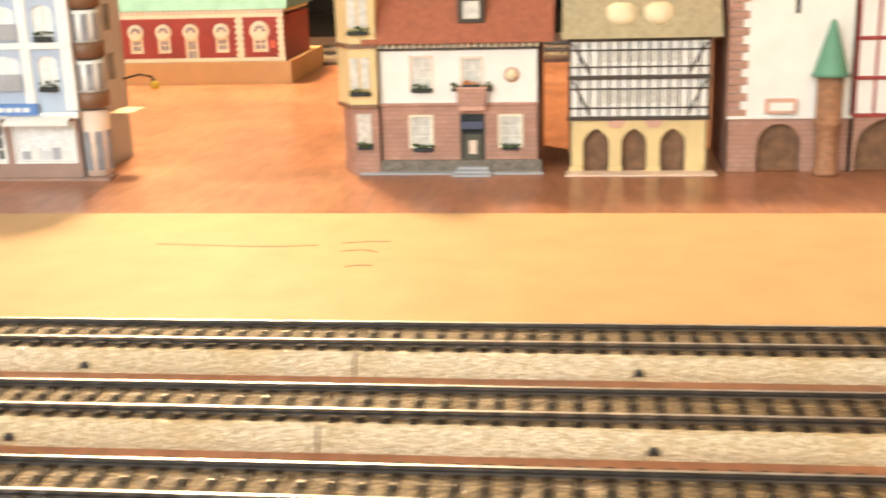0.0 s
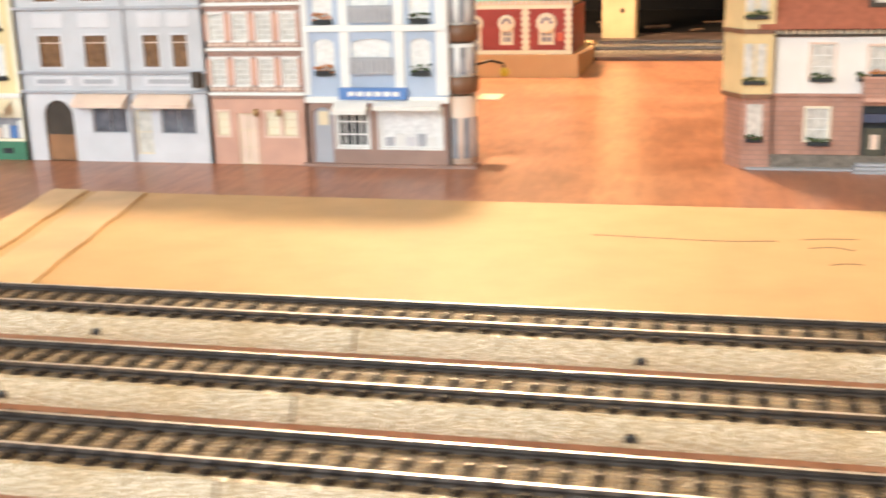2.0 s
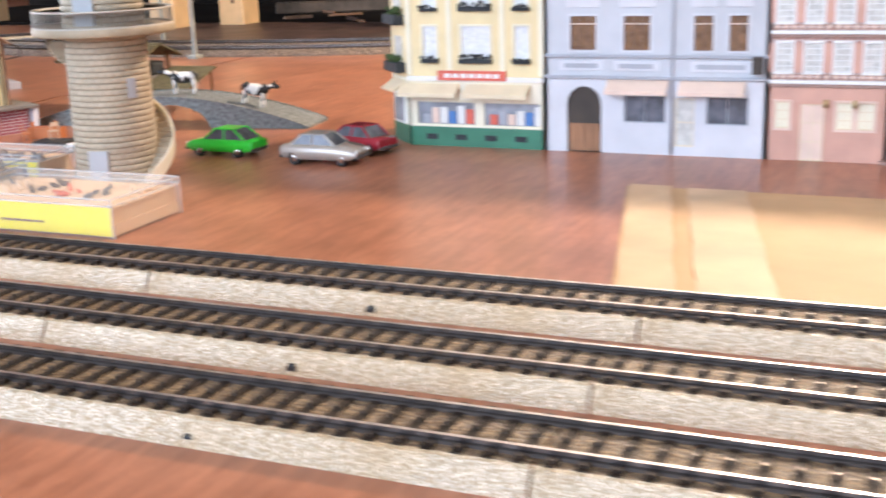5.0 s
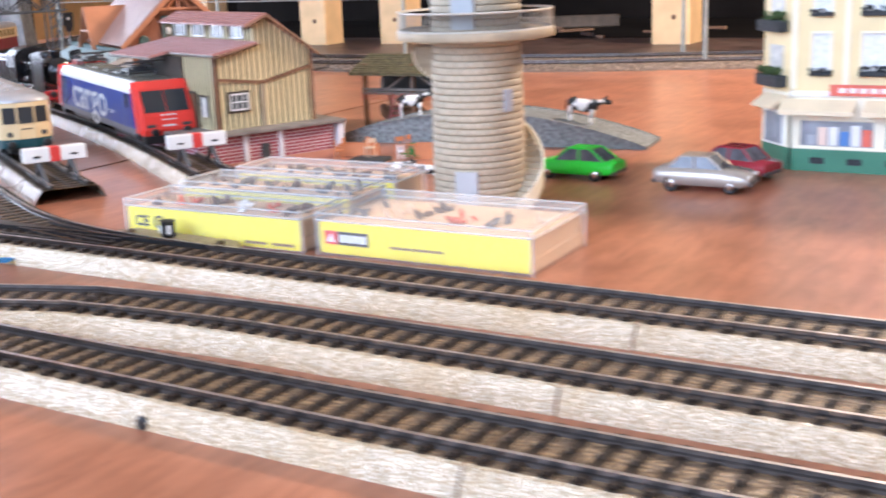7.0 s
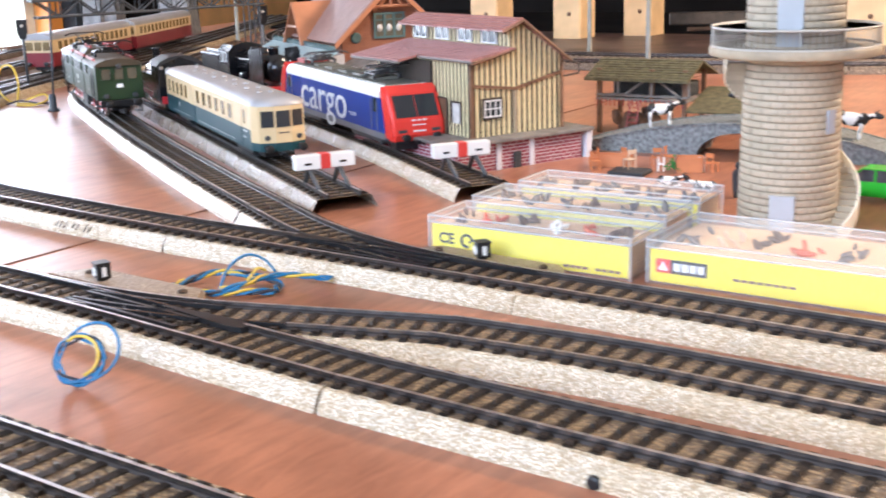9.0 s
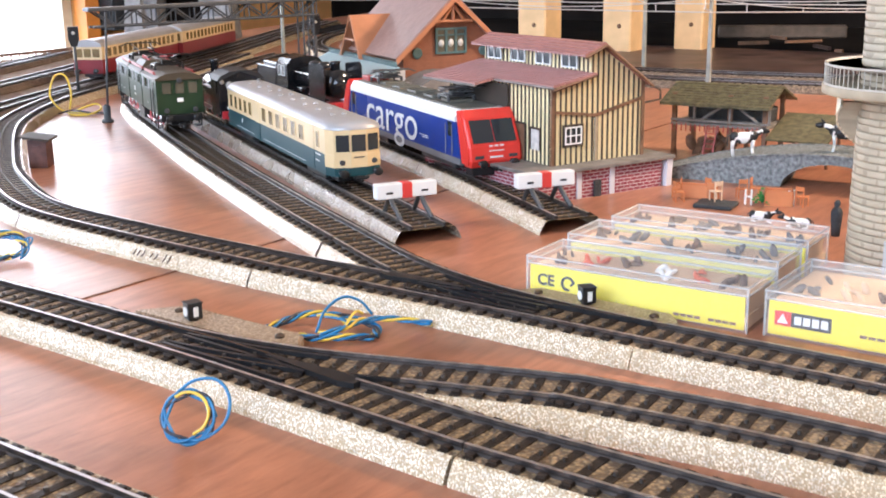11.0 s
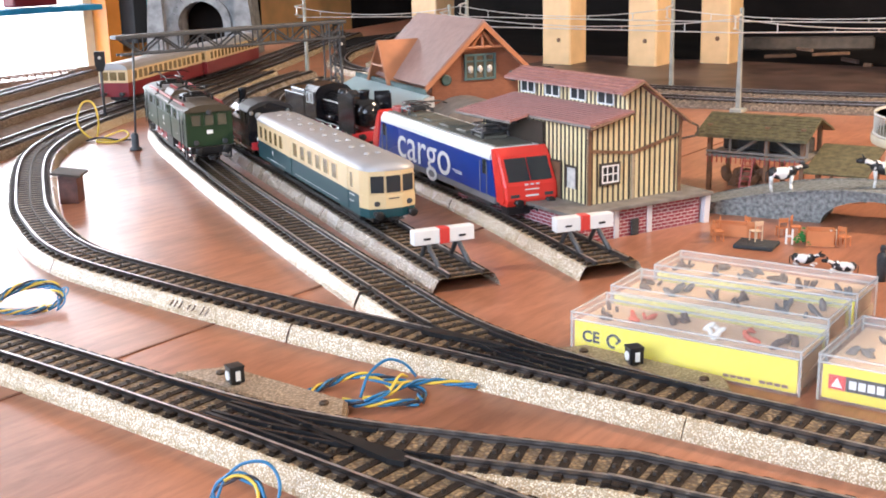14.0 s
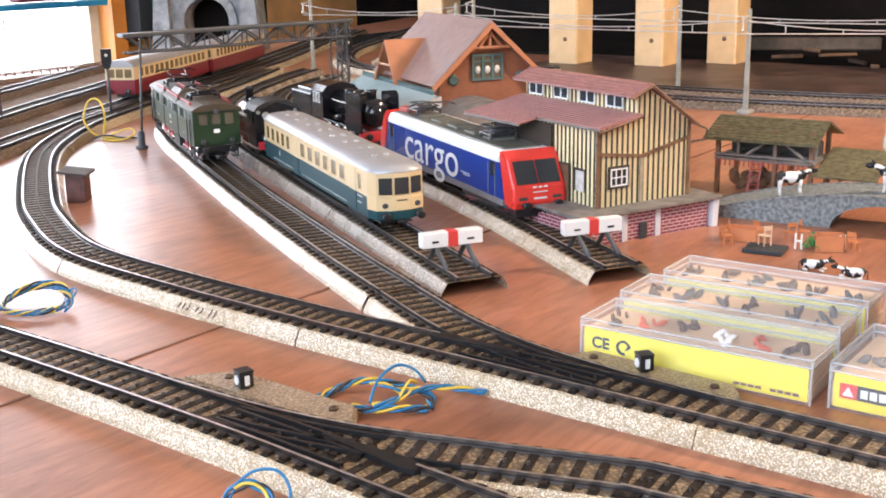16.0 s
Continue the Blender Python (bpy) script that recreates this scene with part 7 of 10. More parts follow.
# the loading door is drawn large and dark for the eaves' shade
for xa, xb, za, zb2, nm, mm in ((-0.0185, -0.0100, 0.0260, 0.0380, "window", M["curtain"]), (-0.0340, -0.0245, Z0, 0.0395, "door", M["oldwood"]), (-0.1000, -0.0420, Z0, 0.0600, "shaded_loading_door", M["darkbeam"])):
    bm = bmesh.new()
    box(bm, xa, xb, -0.0010, -0.0004, za, zb2)
    d = part(nm, bm, mm, e)
    bm = bmesh.new()
    for p, q, r, s in ((xa - 0.001, xb + 0.001, zb2, zb2 + 0.001), (xa - 0.001, xa, za, zb2), (xb, xb + 0.001, za, zb2)):
        box(bm, p, q, -0.0016, -0.0006, r, s)
    part("door_frame", bm, M["darkbeam"], d)
for k in range(4):
    xa = -0.1015 + k * 0.0255
    bm = bmesh.new()
    box(bm, xa, xa + 0.0135, 0.0263, 0.0270, 0.0715, 0.0785)
    w = part("clerestory_window", bm, M["glass"], e)
    bm = bmesh.new()
    for a, b, c, d in ((xa - 0.0008, xa + 0.0143, 0.0785, 0.0793), (xa - 0.0008, xa + 0.0143, 0.0707, 0.0715), (xa - 0.0008, xa, 0.0707, 0.0793), (xa + 0.0135, xa + 0.0143, 0.0707, 0.0793), (xa + 0.0063, xa + 0.0071, 0.0715, 0.0785)):
        box(bm, a, b, 0.0258, 0.0266, c, d)
    part("window_frame", bm, M["whitepaint"], w)


def tiled_roof(parent, name, xa, xb, y0, z0, y1, z1, rows, mt, label, tile=0.0052, thick=0.0009):
    """A roof slope of overlapping courses, each a run of single tiles."""
    s = Vector((0, y1 - y0, z1 - z0))
    L = s.length
    u = s.normalized()
    n = Vector((0, -u.z, u.y))
    if n.z < 0:
        n = -n
    bm = bmesh.new()
    def q(x, d, h):
        p = Vector((x, y0, z0)) + u * d + n * h
        return bm.verts.new(p)
    def cell(x0, x1, d0, d1, h0, h1):
        a = [q(x0, d0, -thick * 0.2), q(x1, d0, -thick * 0.2), q(x1, d1, -thick * 0.2), q(x0, d1, -thick * 0.2)]
        b = [q(x0, d0, h0), q(x1, d0, h0), q(x1, d1, h1), q(x0, d1, h1)]
        for f in ((b[0], b[1], b[2], b[3]), (a[0], a[1], b[1], b[0]), (a[1], a[2], b[2], b[1]), (a[3], a[0], b[0], b[3])):
            bm.faces.new(f)
    rnd = random.Random(7)
    cw = L / rows
    for r in range(rows):
        x = xa - (tile / 2 if r % 2 else 0)
        while x < xb:
            x0, x1 = max(x, xa), min(x + tile - 0.00025, xb)
            if x1 - x0 > 0.0004:
                j = rnd.uniform(-0.0001, 0.0001)
                cell(x0, x1, r * cw, (r + 1) * cw, thick + j, thick * 0.25)
            x += tile
    bmesh.ops.recalc_face_normals(bm, faces=bm.faces[:])
    return tagged(part(name, bm, mt, parent, label), kind="stuff")


# the lower roof reaches out farther over the loading doors than beside the gable
for xa, xb, ya, rows in ((-SL - 0.004, -0.0520, -0.0170, 16), (-0.0520, 0.0055, -0.0030, 11)):
    za = 0.0692 + (ya - 0.0278) * 0.172
    bm = bmesh.new()
    prism(bm, [(ya, za), (ya, za - 0.0008), (0.0278, 0.0684), (0.0278, 0.0692)], xa, xb, "x")
    part("lower_roof", bm, M["rooftile_red"], e, "wine-red lower roof")
    tiled_roof(e, "roof_tiles", xa, xb, ya, za + 0.0001, 0.0278, 0.0693, rows, M["rooftile_red"], "wine-red roof tiles")
    bm = bmesh.new()
    rod(bm, (xa, ya, za - 0.0010), (xb, ya, za - 0.0010), 0.0008, 6)
    part("gutter", bm, M["barnwood"], e, "grey eaves gutter")
bm = bmesh.new()
prism(bm, [(0.0193, 0.0795), (0.0193, 0.0787), (YAP, 0.0848), (SWD + 0.004, 0.0590), (SWD + 0.004, 0.0600), (YAP, 0.0858)], -SL - 0.004, 0.0050, "x")
part("upper_roof", bm, M["rooftile_red"], e, "wine-red upper roof")
tiled_roof(e, "roof_tiles", -SL - 0.004, 0.0050, 0.0193, 0.0796, YAP, 0.0859, 5, M["rooftile_red"], "wine-red roof tiles")
for (ya, za), (yb, zb2) in (((-0.0030, 0.0615), (0.0273, 0.0682)), ((0.0193, 0.0782), (YAP, 0.0843)), ((YAP, 0.0843), (SWD + 0.004, 0.0588))):
    bm = bmesh.new()
    rod(bm, (0.0052, ya, za), (0.0052, yb, zb2), 0.0009, 4)
    part("barge_board", bm, M["oldwood"], e)
bm = bmesh.new()
for a, b in (((0.0, SWD + 0.004, 0.060), (0.003, SWD + 0.0115, 0.056)), ((0.003, SWD + 0.0115, 0.056), (0.003, SWD + 0.0115, 0.0505)), ((0.003, SWD + 0.0115, 0.0505), (0.0, SWD, 0.0490))):
    rod(bm, a, b, 0.0006, 6)
part("hoist", bm, M["darkbeam"], e)
bm = bmesh.new()
prism(bm, [(-0.0190, 0.0), (-0.0190, 0.0165), (-0.0170, 0.0165), (-0.0170, 0.0)], -SL, 0.010, "x")
part("platform_skirt", bm, M["shedbrick"], e)
bm = bmesh.new()
box(bm, -SL, 0.0100, -0.0165, SWD + 0.0080, 0.0, 0.0164)
part("foundation", bm, M["shedbrick"], e, "dark pink brick foundation")
bm = bmesh.new()
rbox(bm, -SL - 0.002, 0.0140, -0.0220, SWD + 0.0150, 0.0164, 0.0185, 0.0004)
part("platform", bm, M["barnwood"], e, "worn grey platform deck")
for ya in (0.010, 0.034):
    bm = bmesh.new()
    rbox(bm, 0.0098, 0.0108, ya, ya + 0.0035, 0.0, 0.0163, 0.0002, 1)
    part("pier", bm, M["greypale"], e)
bm = bmesh.new()
rbox(bm, 0.0099, 0.0112, 0.022, 0.0275, 0.0, 0.0095, 0.0003, 1)
part("cellar_door", bm, M["planter"], e)
bm = bmesh.new()
prism(bm, [(SWD + 0.0095, 0.0), (SWD + 0.0135, 0.0), (SWD + 0.0145, 0.0163), (SWD + 0.0105, 0.0163)], 0.0065, 0.0125, "x")
part("ramp_wall", bm, M["greypale"], e, "pale grey concrete ramp wall")

# ---- station building ----
M["stationbrick"] = brickmat("orange_brown_brick", (0.33, 0.12, 0.055), (0.29, 0.10, 0.045), (0.26, 0.10, 0.05), 0.0040, 0.0016)
M["stationroof"] = mat("brown_grey_roof", (0.34, 0.225, 0.195), 0.36, var=0.08, scale=150, bump=0.25)
M["stationtrim"] = mat("orange_brown_trim", (0.42, 0.17, 0.075), 0.5, var=0.1)
ST = pose(-0.3915, 0.4295, 0, 0, 0, -30)
e = thing("station_building", "orange-brown brick model station with a wide grey-brown gable roof", "model station", ST)
HW, EZ = 0.0523, 0.0535
bm = bmesh.new()
prism(bm, [(-HW + 0.010, 0.0), (-HW + 0.010, 0.0615), (0, 0.0985), (HW - 0.010, 0.0615), (HW - 0.010, 0.0)], -0.125, 0.0, "x")
part("brick_wall", bm, M["stationbrick"], e, "orange-brown brick wall")
bm = bmesh.new()
prism(bm, [(-HW, EZ), (0, 0.1030), (HW, EZ), (HW - 0.002, EZ - 0.0015), (0, 0.0998), (-HW + 0.002, EZ - 0.0015)], -0.130, 0.0090, "x")
part("main_roof", bm, M["stationroof"], e, "broad grey-brown roof")
for s in (1, -1):
    bm = bmesh.new()
    prism(bm, [(0, 0.1010), (0, 0.0965), (s * HW, EZ - 0.0050), (s * HW, EZ - 0.0005)], 0.0090, 0.0112, "x")
    part("barge_board", bm, M["stationtrim"], e, "carved brown barge board")
bm = bmesh.new()
for a, b in (((0.006, -0.019, 0.0810), (0.006, 0.019, 0.0810)), ((0.006, 0, 0.0980), (0.006, 0, 0.0800)), ((0.006, -0.010, 0.0810), (0.006, 0, 0.0940)), ((0.006, 0.010, 0.0810), (0.006, 0, 0.0940))):
    rod(bm, a, b, 0.0013, 6)
part("gable_truss", bm, M["stationtrim"], e)
bm = bmesh.new()
ring(bm, -0.0140, 0.0140, 0.0545, 0.0756, 0.0018, -0.0020, -0.0002)
bmesh.ops.transform(bm, matrix=QX, verts=bm.verts[:])
M["darkteal"] = mat("dark_teal_paint", (0.07, 0.12, 0.115), 0.5, var=0.15)
w = part("gable_window", bm, M["darkteal"], e, "dark teal three-part window")
for y0, y1, z0, z1 in ((-0.0053, -0.0033, 0.0563, 0.0738), (0.0033, 0.0053, 0.0563, 0.0738), (-0.0122, 0.0122, 0.0690, 0.0703)):
    bm = bmesh.new()
    box(bm, 0.0002, 0.0019, y0, y1, z0, z1)
    part("glazing_bar", bm, M["darkteal"], w)
bm = bmesh.new()
box(bm, 0.0001, 0.0008, -0.0130, 0.0130, 0.0550, 0.0750)
part("pane", bm, M["glassdim"], w)
for yc in (-0.0086, 0.0, 0.0086):
    bm = bmesh.new()
    lathe(bm, [(0.0024, 0.0007), (0.0024, 0.0011), (0.0, 0.0012)], 14, (yc, 0.0630), 0, "x")
    bmesh.ops.scale(bm, vec=(1, 1, 1.35), space=Matrix.Translation((0, 0, -0.0630)), verts=bm.verts[:])
    part("curtain", bm, M["curtain"], w, "pale curtain behind the pane")
for yy in (-0.030, 0.030):
    bm = bmesh.new()
    lathe(bm, [(0.0045, 0), (0.0045, 0.0010), (0.0030, 0.0011), (0.0, 0.0006)], 16, (yy, 0.0560), 0, "x")
    part("round_window", bm, M["darkteal"], e, "round dark teal window")
# the small cross gable on the roof slope towards the tracks
bm = bmesh.new()
prism(bm, [(-0.1070, 0.0500), (-0.0815, 0.0800), (-0.0620, 0.0500)], -0.0500, -0.014, "y")
cg = part("cross_gable", bm, M["stationbrick"], e, "small cross gable")
bm = bmesh.new()
prism(bm, [(-0.1120, 0.0480), (-0.0815, 0.0840), (-0.0580, 0.0480), (-0.0600, 0.0475), (-0.0815, 0.0812), (-0.1095, 0.0475)], -0.0580, -0.012, "y")
part("cross_roof", bm, M["stationtrim"], cg, "brown cross-gable roof")
bm = bmesh.new()
for a, b in (((-0.1090, -0.0575, 0.0482), (-0.0815, -0.0575, 0.0835)), ((-0.0600, -0.0575, 0.0482), (-0.0815, -0.0575, 0.0835)), ((-0.0960, -0.0575, 0.0630), (-0.0700, -0.0575, 0.0630))):
    rod(bm, a, b, 0.0012, 6)
part("cross_truss", bm, M["stationtrim"], cg)
bm = bmesh.new()
prism(bm, [(-0.066, 0.0), (-0.066, 0.0400), (-HW + 0.010, 0.0440), (-HW + 0.010, 0.0)], -0.125, 0.004, "x")
part("porch", bm, M["greypale"], e, "pale glazed platform front")
M["canopyteal"] = mat("pale_turquoise_glazing", (0.36, 0.46, 0.46), 0.35, var=0.06)
bm = bmesh.new()
prism(bm, [(-0.0750, 0.0365), (-0.0545, 0.0465), (-0.0545, 0.0480), (-0.0750, 0.0380)], -0.150, 0.022, "x")
cn = part("platform_canopy", bm, M["canopyteal"], e, "pale turquoise glazed platform canopy")
for k in range(42):
    bm = bmesh.new()
    x = -0.149 + k * 0.0040
    prism(bm, [(x, 0.0470), (x + 0.0028, 0.0470), (x + 0.0028, 0.0500), (x + 0.0014, 0.0520), (x, 0.0500)], -0.0556, -0.0546, "y")
    part("cresting", bm, M["darkteal"], cn)
bm = bmesh.new()
prism(bm, [(-0.078, 0.0), (-0.078, 0.006), (HW + 0.02, 0.006), (HW + 0.02, 0.0)], -0.16, 0.060, "x")
part("platform", bm, M["greytrim"], e)
bm = bmesh.new()
pts = [(-0.048 + 0.0062 * k, 0.0330 + 0.010 * math.sin(math.pi * k / 10)) for k in range(11)]
prism(bm, pts + [(0.014, 0.006), (-0.048, 0.006)], 0.0005, 0.042, "x")
part("porch_roof", bm, M["barnwood"], e, "rounded grey porch roof")

# ---- hay barn ----
BARN = pose(-0.1610, 0.3580, 0, 0, 0, 3)
e = thing("hay_barn", "open wooden model hay barn on posts with a mossy roof", "model barn", BARN)
BL, BD = 0.065, 0.040
for x in (0.002, 0.040, BL - 0.002):
    for y in (0.002, BD - 0.002):
        bm = bmesh.new()
        prism(bm, [(x - 0.0014, 0.0), (x + 0.0014, 0.0), (x + 0.0014, 0.044), (x - 0.0014, 0.044)], y - 0.0013, y + 0.0013, "y")
        part("post", bm, M["oldwood"], e)
bm = bmesh.new()
rbox(bm, 0.0, BL, 0.0, BD, 0.0225, 0.0245, 0.0003, 1)
part("loft_floor", bm, M["barnwood"], e)
for k in range(20):
    bm = bmesh.new()
    box(bm, 0.001 + k * 0.0032, 0.0016 + k * 0.0032, -0.0005, 0.0003, 0.0190, 0.0240)
    part("slat", bm, M["ocher"], e)
bm = bmesh.new()
for z in (0.0262, 0.0400):
    rod(bm, (0, 0.001, z), (BL, 0.001, z), 0.0010, 5)
for a, b in (((0.040, 0.001, 0.040), (0.020, 0.001, 0.026)), ((0.040, 0.001, 0.040), (0.060, 0.001, 0.026)), ((0.040, 0.001, 0.040), (0.040, 0.001, 0.026)), ((0.016, 0.001, 0.040), (0.016, 0.001, 0.026)), ((0.066, 0.001, 0.040), (0.066, 0.001, 0.026))):
    rod(bm, a, b, 0.0010, 5)
part("loft_truss", bm, M["barnwood"], e, "grey timber truss")
bm = bmesh.new()
rbox(bm, 0.004, BL - 0.004, 0.020, BD - 0.004, 0.0245, 0.0345, 0.002)
part("hay", bm, M["planter"], e)
bm = bmesh.new()
prism(bm, [(-0.010, 0.0380), (BD / 2, 0.0490), (BD + 0.010, 0.0380), (BD + 0.010, 0.0368), (BD / 2, 0.0477), (-0.010, 0.0368)], -0.004, BL + 0.004, "x")
part("roof", bm, M["mossroof"], e, "mossy brown roof")
tiled_roof(e, "roof_shingles", -0.004, BL + 0.004, -0.010, 0.0381, BD / 2, 0.0491, 9, M["mossroof"], "mossy shingles", 0.0040, 0.0008)
bm = bmesh.new()
for x in (0.026, 0.0325):
    rod(bm, (x, -0.010, 0.0), (x, -0.001, 0.0235), 0.0006, 5)
for k in range(7):
    rod(bm, (0.026, -0.0088 + k * 0.0012, 0.003 + k * 0.0031), (0.0325, -0.0088 + k * 0.0012, 0.003 + k * 0.0031), 0.0004, 5)
part("ladder", bm, M["ocher"], e, "reddish ladder")
bm = bmesh.new()
prism(bm, [(-0.006, 0.0185), (BD - 0.002, 0.0300), (BD - 0.002, 0.0288), (-0.006, 0.0173)], BL + 0.001, BL + 0.040, "x")
ln = part("lean_to_roof", bm, M["mossroof"], e, "low mossy lean-to roof")
for x in (BL + 0.008, BL + 0.037):
    for y in (0.006, BD - 0.006):
        bm = bmesh.new()
        rod(bm, (x, y, 0), (x, y, 0.0185 + 0.0115 * (y + 0.006) / 0.044 - 0.0008), 0.0011, 6)
        part("post", bm, M["oldwood"], e)

bm = bmesh.new()
rnd = random.Random(12)
for k in range(26):
    bmesh.ops.create_icosphere(bm, subdivisions=1, radius=rnd.uniform(0.003, 0.006), matrix=Matrix.Translation((rnd.uniform(-0.014, 0.014), rnd.uniform(-0.008, 0.008), rnd.uniform(0.001, 0.010))) @ Euler((rnd.random() * 3, rnd.random() * 3, 0)).to_matrix().to_4x4() @ Matrix.Diagonal((1.3, 0.8, 0.6, 1)))
for v in bm.verts:
    v.co.z = max(v.co.z, 0.0) + 0.0005
single("hay_heap", bm, M["oldwood"], "dark brown heap of hay below the barn loft", "hay", BARN @ Matrix.Translation((0.021, 0.022, 0)))

# ---- stone bridge ----
BRG = pose(-0.1450, 0.2930, 0, 0, 0, 7.0)
e = thing("stone_bridge", "grey cobbled model stone bridge with an arch", "model bridge", BRG)
BLN, BW2 = 0.210, 0.036
prof = []
for k in range(25):
    t = k / 24
    prof.append((t * BLN, 0.0014 + 0.0190 * math.sin(math.pi * min(1, max(0, t))) ** 0.9))
arch = [(0.110 + 0.029 * math.cos(math.pi * k / 12), 0.0150 * math.sin(math.pi * k / 12)) for k in range(13)]
bm = bmesh.new()
poly = [(0, 0)] + prof + [(BLN, 0)] + arch
vs = []
lo = [bm.verts.new((x, 0.0, z)) for x, z in poly]
hi = [bm.verts.new((x, BW2, z)) for x, z in poly]
f1 = bm.faces.new(lo)
f2 = bm.faces.new(hi[::-1])
for i in range(len(poly)):
    bm.faces.new((lo[i], lo[(i + 1) % len(poly)], hi[(i + 1) % len(poly)], hi[i]))
bmesh.ops.recalc_face_normals(bm, faces=bm.faces[:])
bmesh.ops.triangulate(bm, faces=[f1, f2])
part("bridge_body", bm, M["stonegrey"], e, "grey cobbled deck")
for y0 in (-0.0016, BW2 - 0.0004):
    bm = bmesh.new()
    lo = [bm.verts.new((x, y0, z - 0.0005)) for x, z in prof]
    for s, (dy, dz) in enumerate(((0.0, 0.0010), (0.0020, 0.0010), (0.0020, 0.0))):
        hi = [bm.verts.new((x, y0 + dy, z - 0.0005 + dz)) for x, z in prof]
        for i in range(len(prof) - 1):
            bm.faces.new((lo[i], lo[i + 1], hi[i + 1], hi[i]))
        lo = hi
    bmesh.ops.recalc_face_normals(bm, faces=bm.faces[:])
    part("kerb", bm, M["stonegrey"], e, "low grey stone kerb")


def cow(m, label, head=1, group="cows", lying=False):
    """A toy cow; a lying one has its legs folded under the body."""
    lo = 0.0068 if lying else 0.0
    m = m @ Matrix.Translation((0, 0, -lo))
    e = thing("cow_figure", label, "cow figure", m, group)
    bm = bmesh.new()
    for c, r, sc3 in (((0, 0, 0.0118), 0.0048, (1.75, 0.75, 0.85)), ((0.0062, 0, 0.0130), 0.0036, (1.0, 0.75, 1.0)), ((-0.0060, 0, 0.0125), 0.0038, (0.9, 0.75, 1.0))):
        bmesh.ops.create_uvsphere(bm, u_segments=14, v_segments=9, radius=r, matrix=Matrix.Translation(c) @ Matrix.Diagonal((*sc3, 1)))
    rod(bm, (0.0080, 0, 0.0140), (0.0128, 0, 0.0162), 0.0019, 8, 0.0014)
    for f in bm.faces:
        f.smooth = True
    body = part("body", bm, M["cowhide"], e, "white hide with black patches")
    bm = bmesh.new()
    bmesh.ops.create_uvsphere(bm, u_segments=10, v_segments=8, radius=0.0019, matrix=Matrix.Translation((0.0145, 0, 0.0160)) @ Matrix.Diagonal((1.7, 0.8, 0.9, 1)))
    for s in (1, -1):
        rod(bm, (0.0130, s * 0.0012, 0.0174), (0.0126, s * 0.0032, 0.0180), 0.0006, 5)
        rod(bm, (0.0134, s * 0.0010, 0.0176), (0.0142, s * 0.0020, 0.0196), 0.0003, 5)
    part("head", bm, M["black"], e, "black head")
    for x, s in ((0.0068, 1), (0.0062, -1), (-0.0066, 1), (-0.0070, -1)):
        bm = bmesh.new()
        if lying:
            rod(bm, (x, s * 0.0030, 0.0085), (x + 0.0040, s * 0.0042, 0.0078), 0.0009, 7)
            part("leg", bm, M["white"], e)
            continue
        rod(bm, (x, s * 0.0018, 0.0105), (x - 0.0004, s * 0.0019, 0.0050), 0.0013, 7, 0.0008)
        rod(bm, (x - 0.0004, s * 0.0019, 0.0050), (x + 0.0002, s * 0.0019, 0.0), 0.0007, 7, 0.0009)
        part("leg", bm, M["white"], e)
    bm = bmesh.new()
    tube(bm, [(-0.0088, 0, 0.0140), (-0.0105, 0, 0.0130), (-0.0106, 0.0004, 0.0085), (-0.0104, 0.0006, 0.0065)], 0.0004, 5)
    part("tail", bm, M["black"], e)
    return e


M["cowhide"] = mat("cow_hide", (0.80, 0.78, 0.74), 0.5, var=0.02)
_nt = M["cowhide"].node_tree
for _nd in _nt.nodes:
    if _nd.type == "VALTORGB" and abs(_nd.color_ramp.elements[0].position - 0.5) < 1e-3:
        _nd.color_ramp.elements[0].position, _nd.color_ramp.elements[1].position = 0.455, 0.48
        _nd.color_ramp.elements[1].color = (1, 1, 1, 1)
    if _nd.type == "MIX":
        _nd.inputs["B"].default_value = (0.015, 0.014, 0.014, 1)
    if _nd.type == "TEX_NOISE" and _nd.inputs["Scale"].default_value < 20:
        _nd.inputs["Scale"].default_value = 95


def on_bridge(u, v):
    t = u / BLN
    return BRG @ Vector((u, v, 0.0014 + 0.0190 * math.sin(math.pi * t) ** 0.9))


p = on_bridge(0.056, 0.008)
cow(pose(p.x, p.y, p.z - 0.0004, 0, 0, 38) @ Matrix.Scale(0.90, 4), "black and white toy cow standing on the bridge")
p = on_bridge(0.113, 0.018)
cow(pose(p.x, p.y, p.z - 0.0006, 0, 0, 205), "black and white toy cow standing on the bridge")
p = on_bridge(0.166, 0.014)
cow(pose(p.x, p.y, p.z - 0.0014, 0, 8, 8), "black and white toy cow standing on the bridge")
cow(pose(-0.0200, 0.2080, 0.0, 0, 0, 200) @ Matrix.Scale(0.62, 4), "black and white toy cow lying on the ground", lying=True)
cow(pose(-0.0420, 0.2120, 0.0, 0, 0, 10) @ Matrix.Scale(0.62, 4), "black and white toy cow lying on the ground", lying=True)

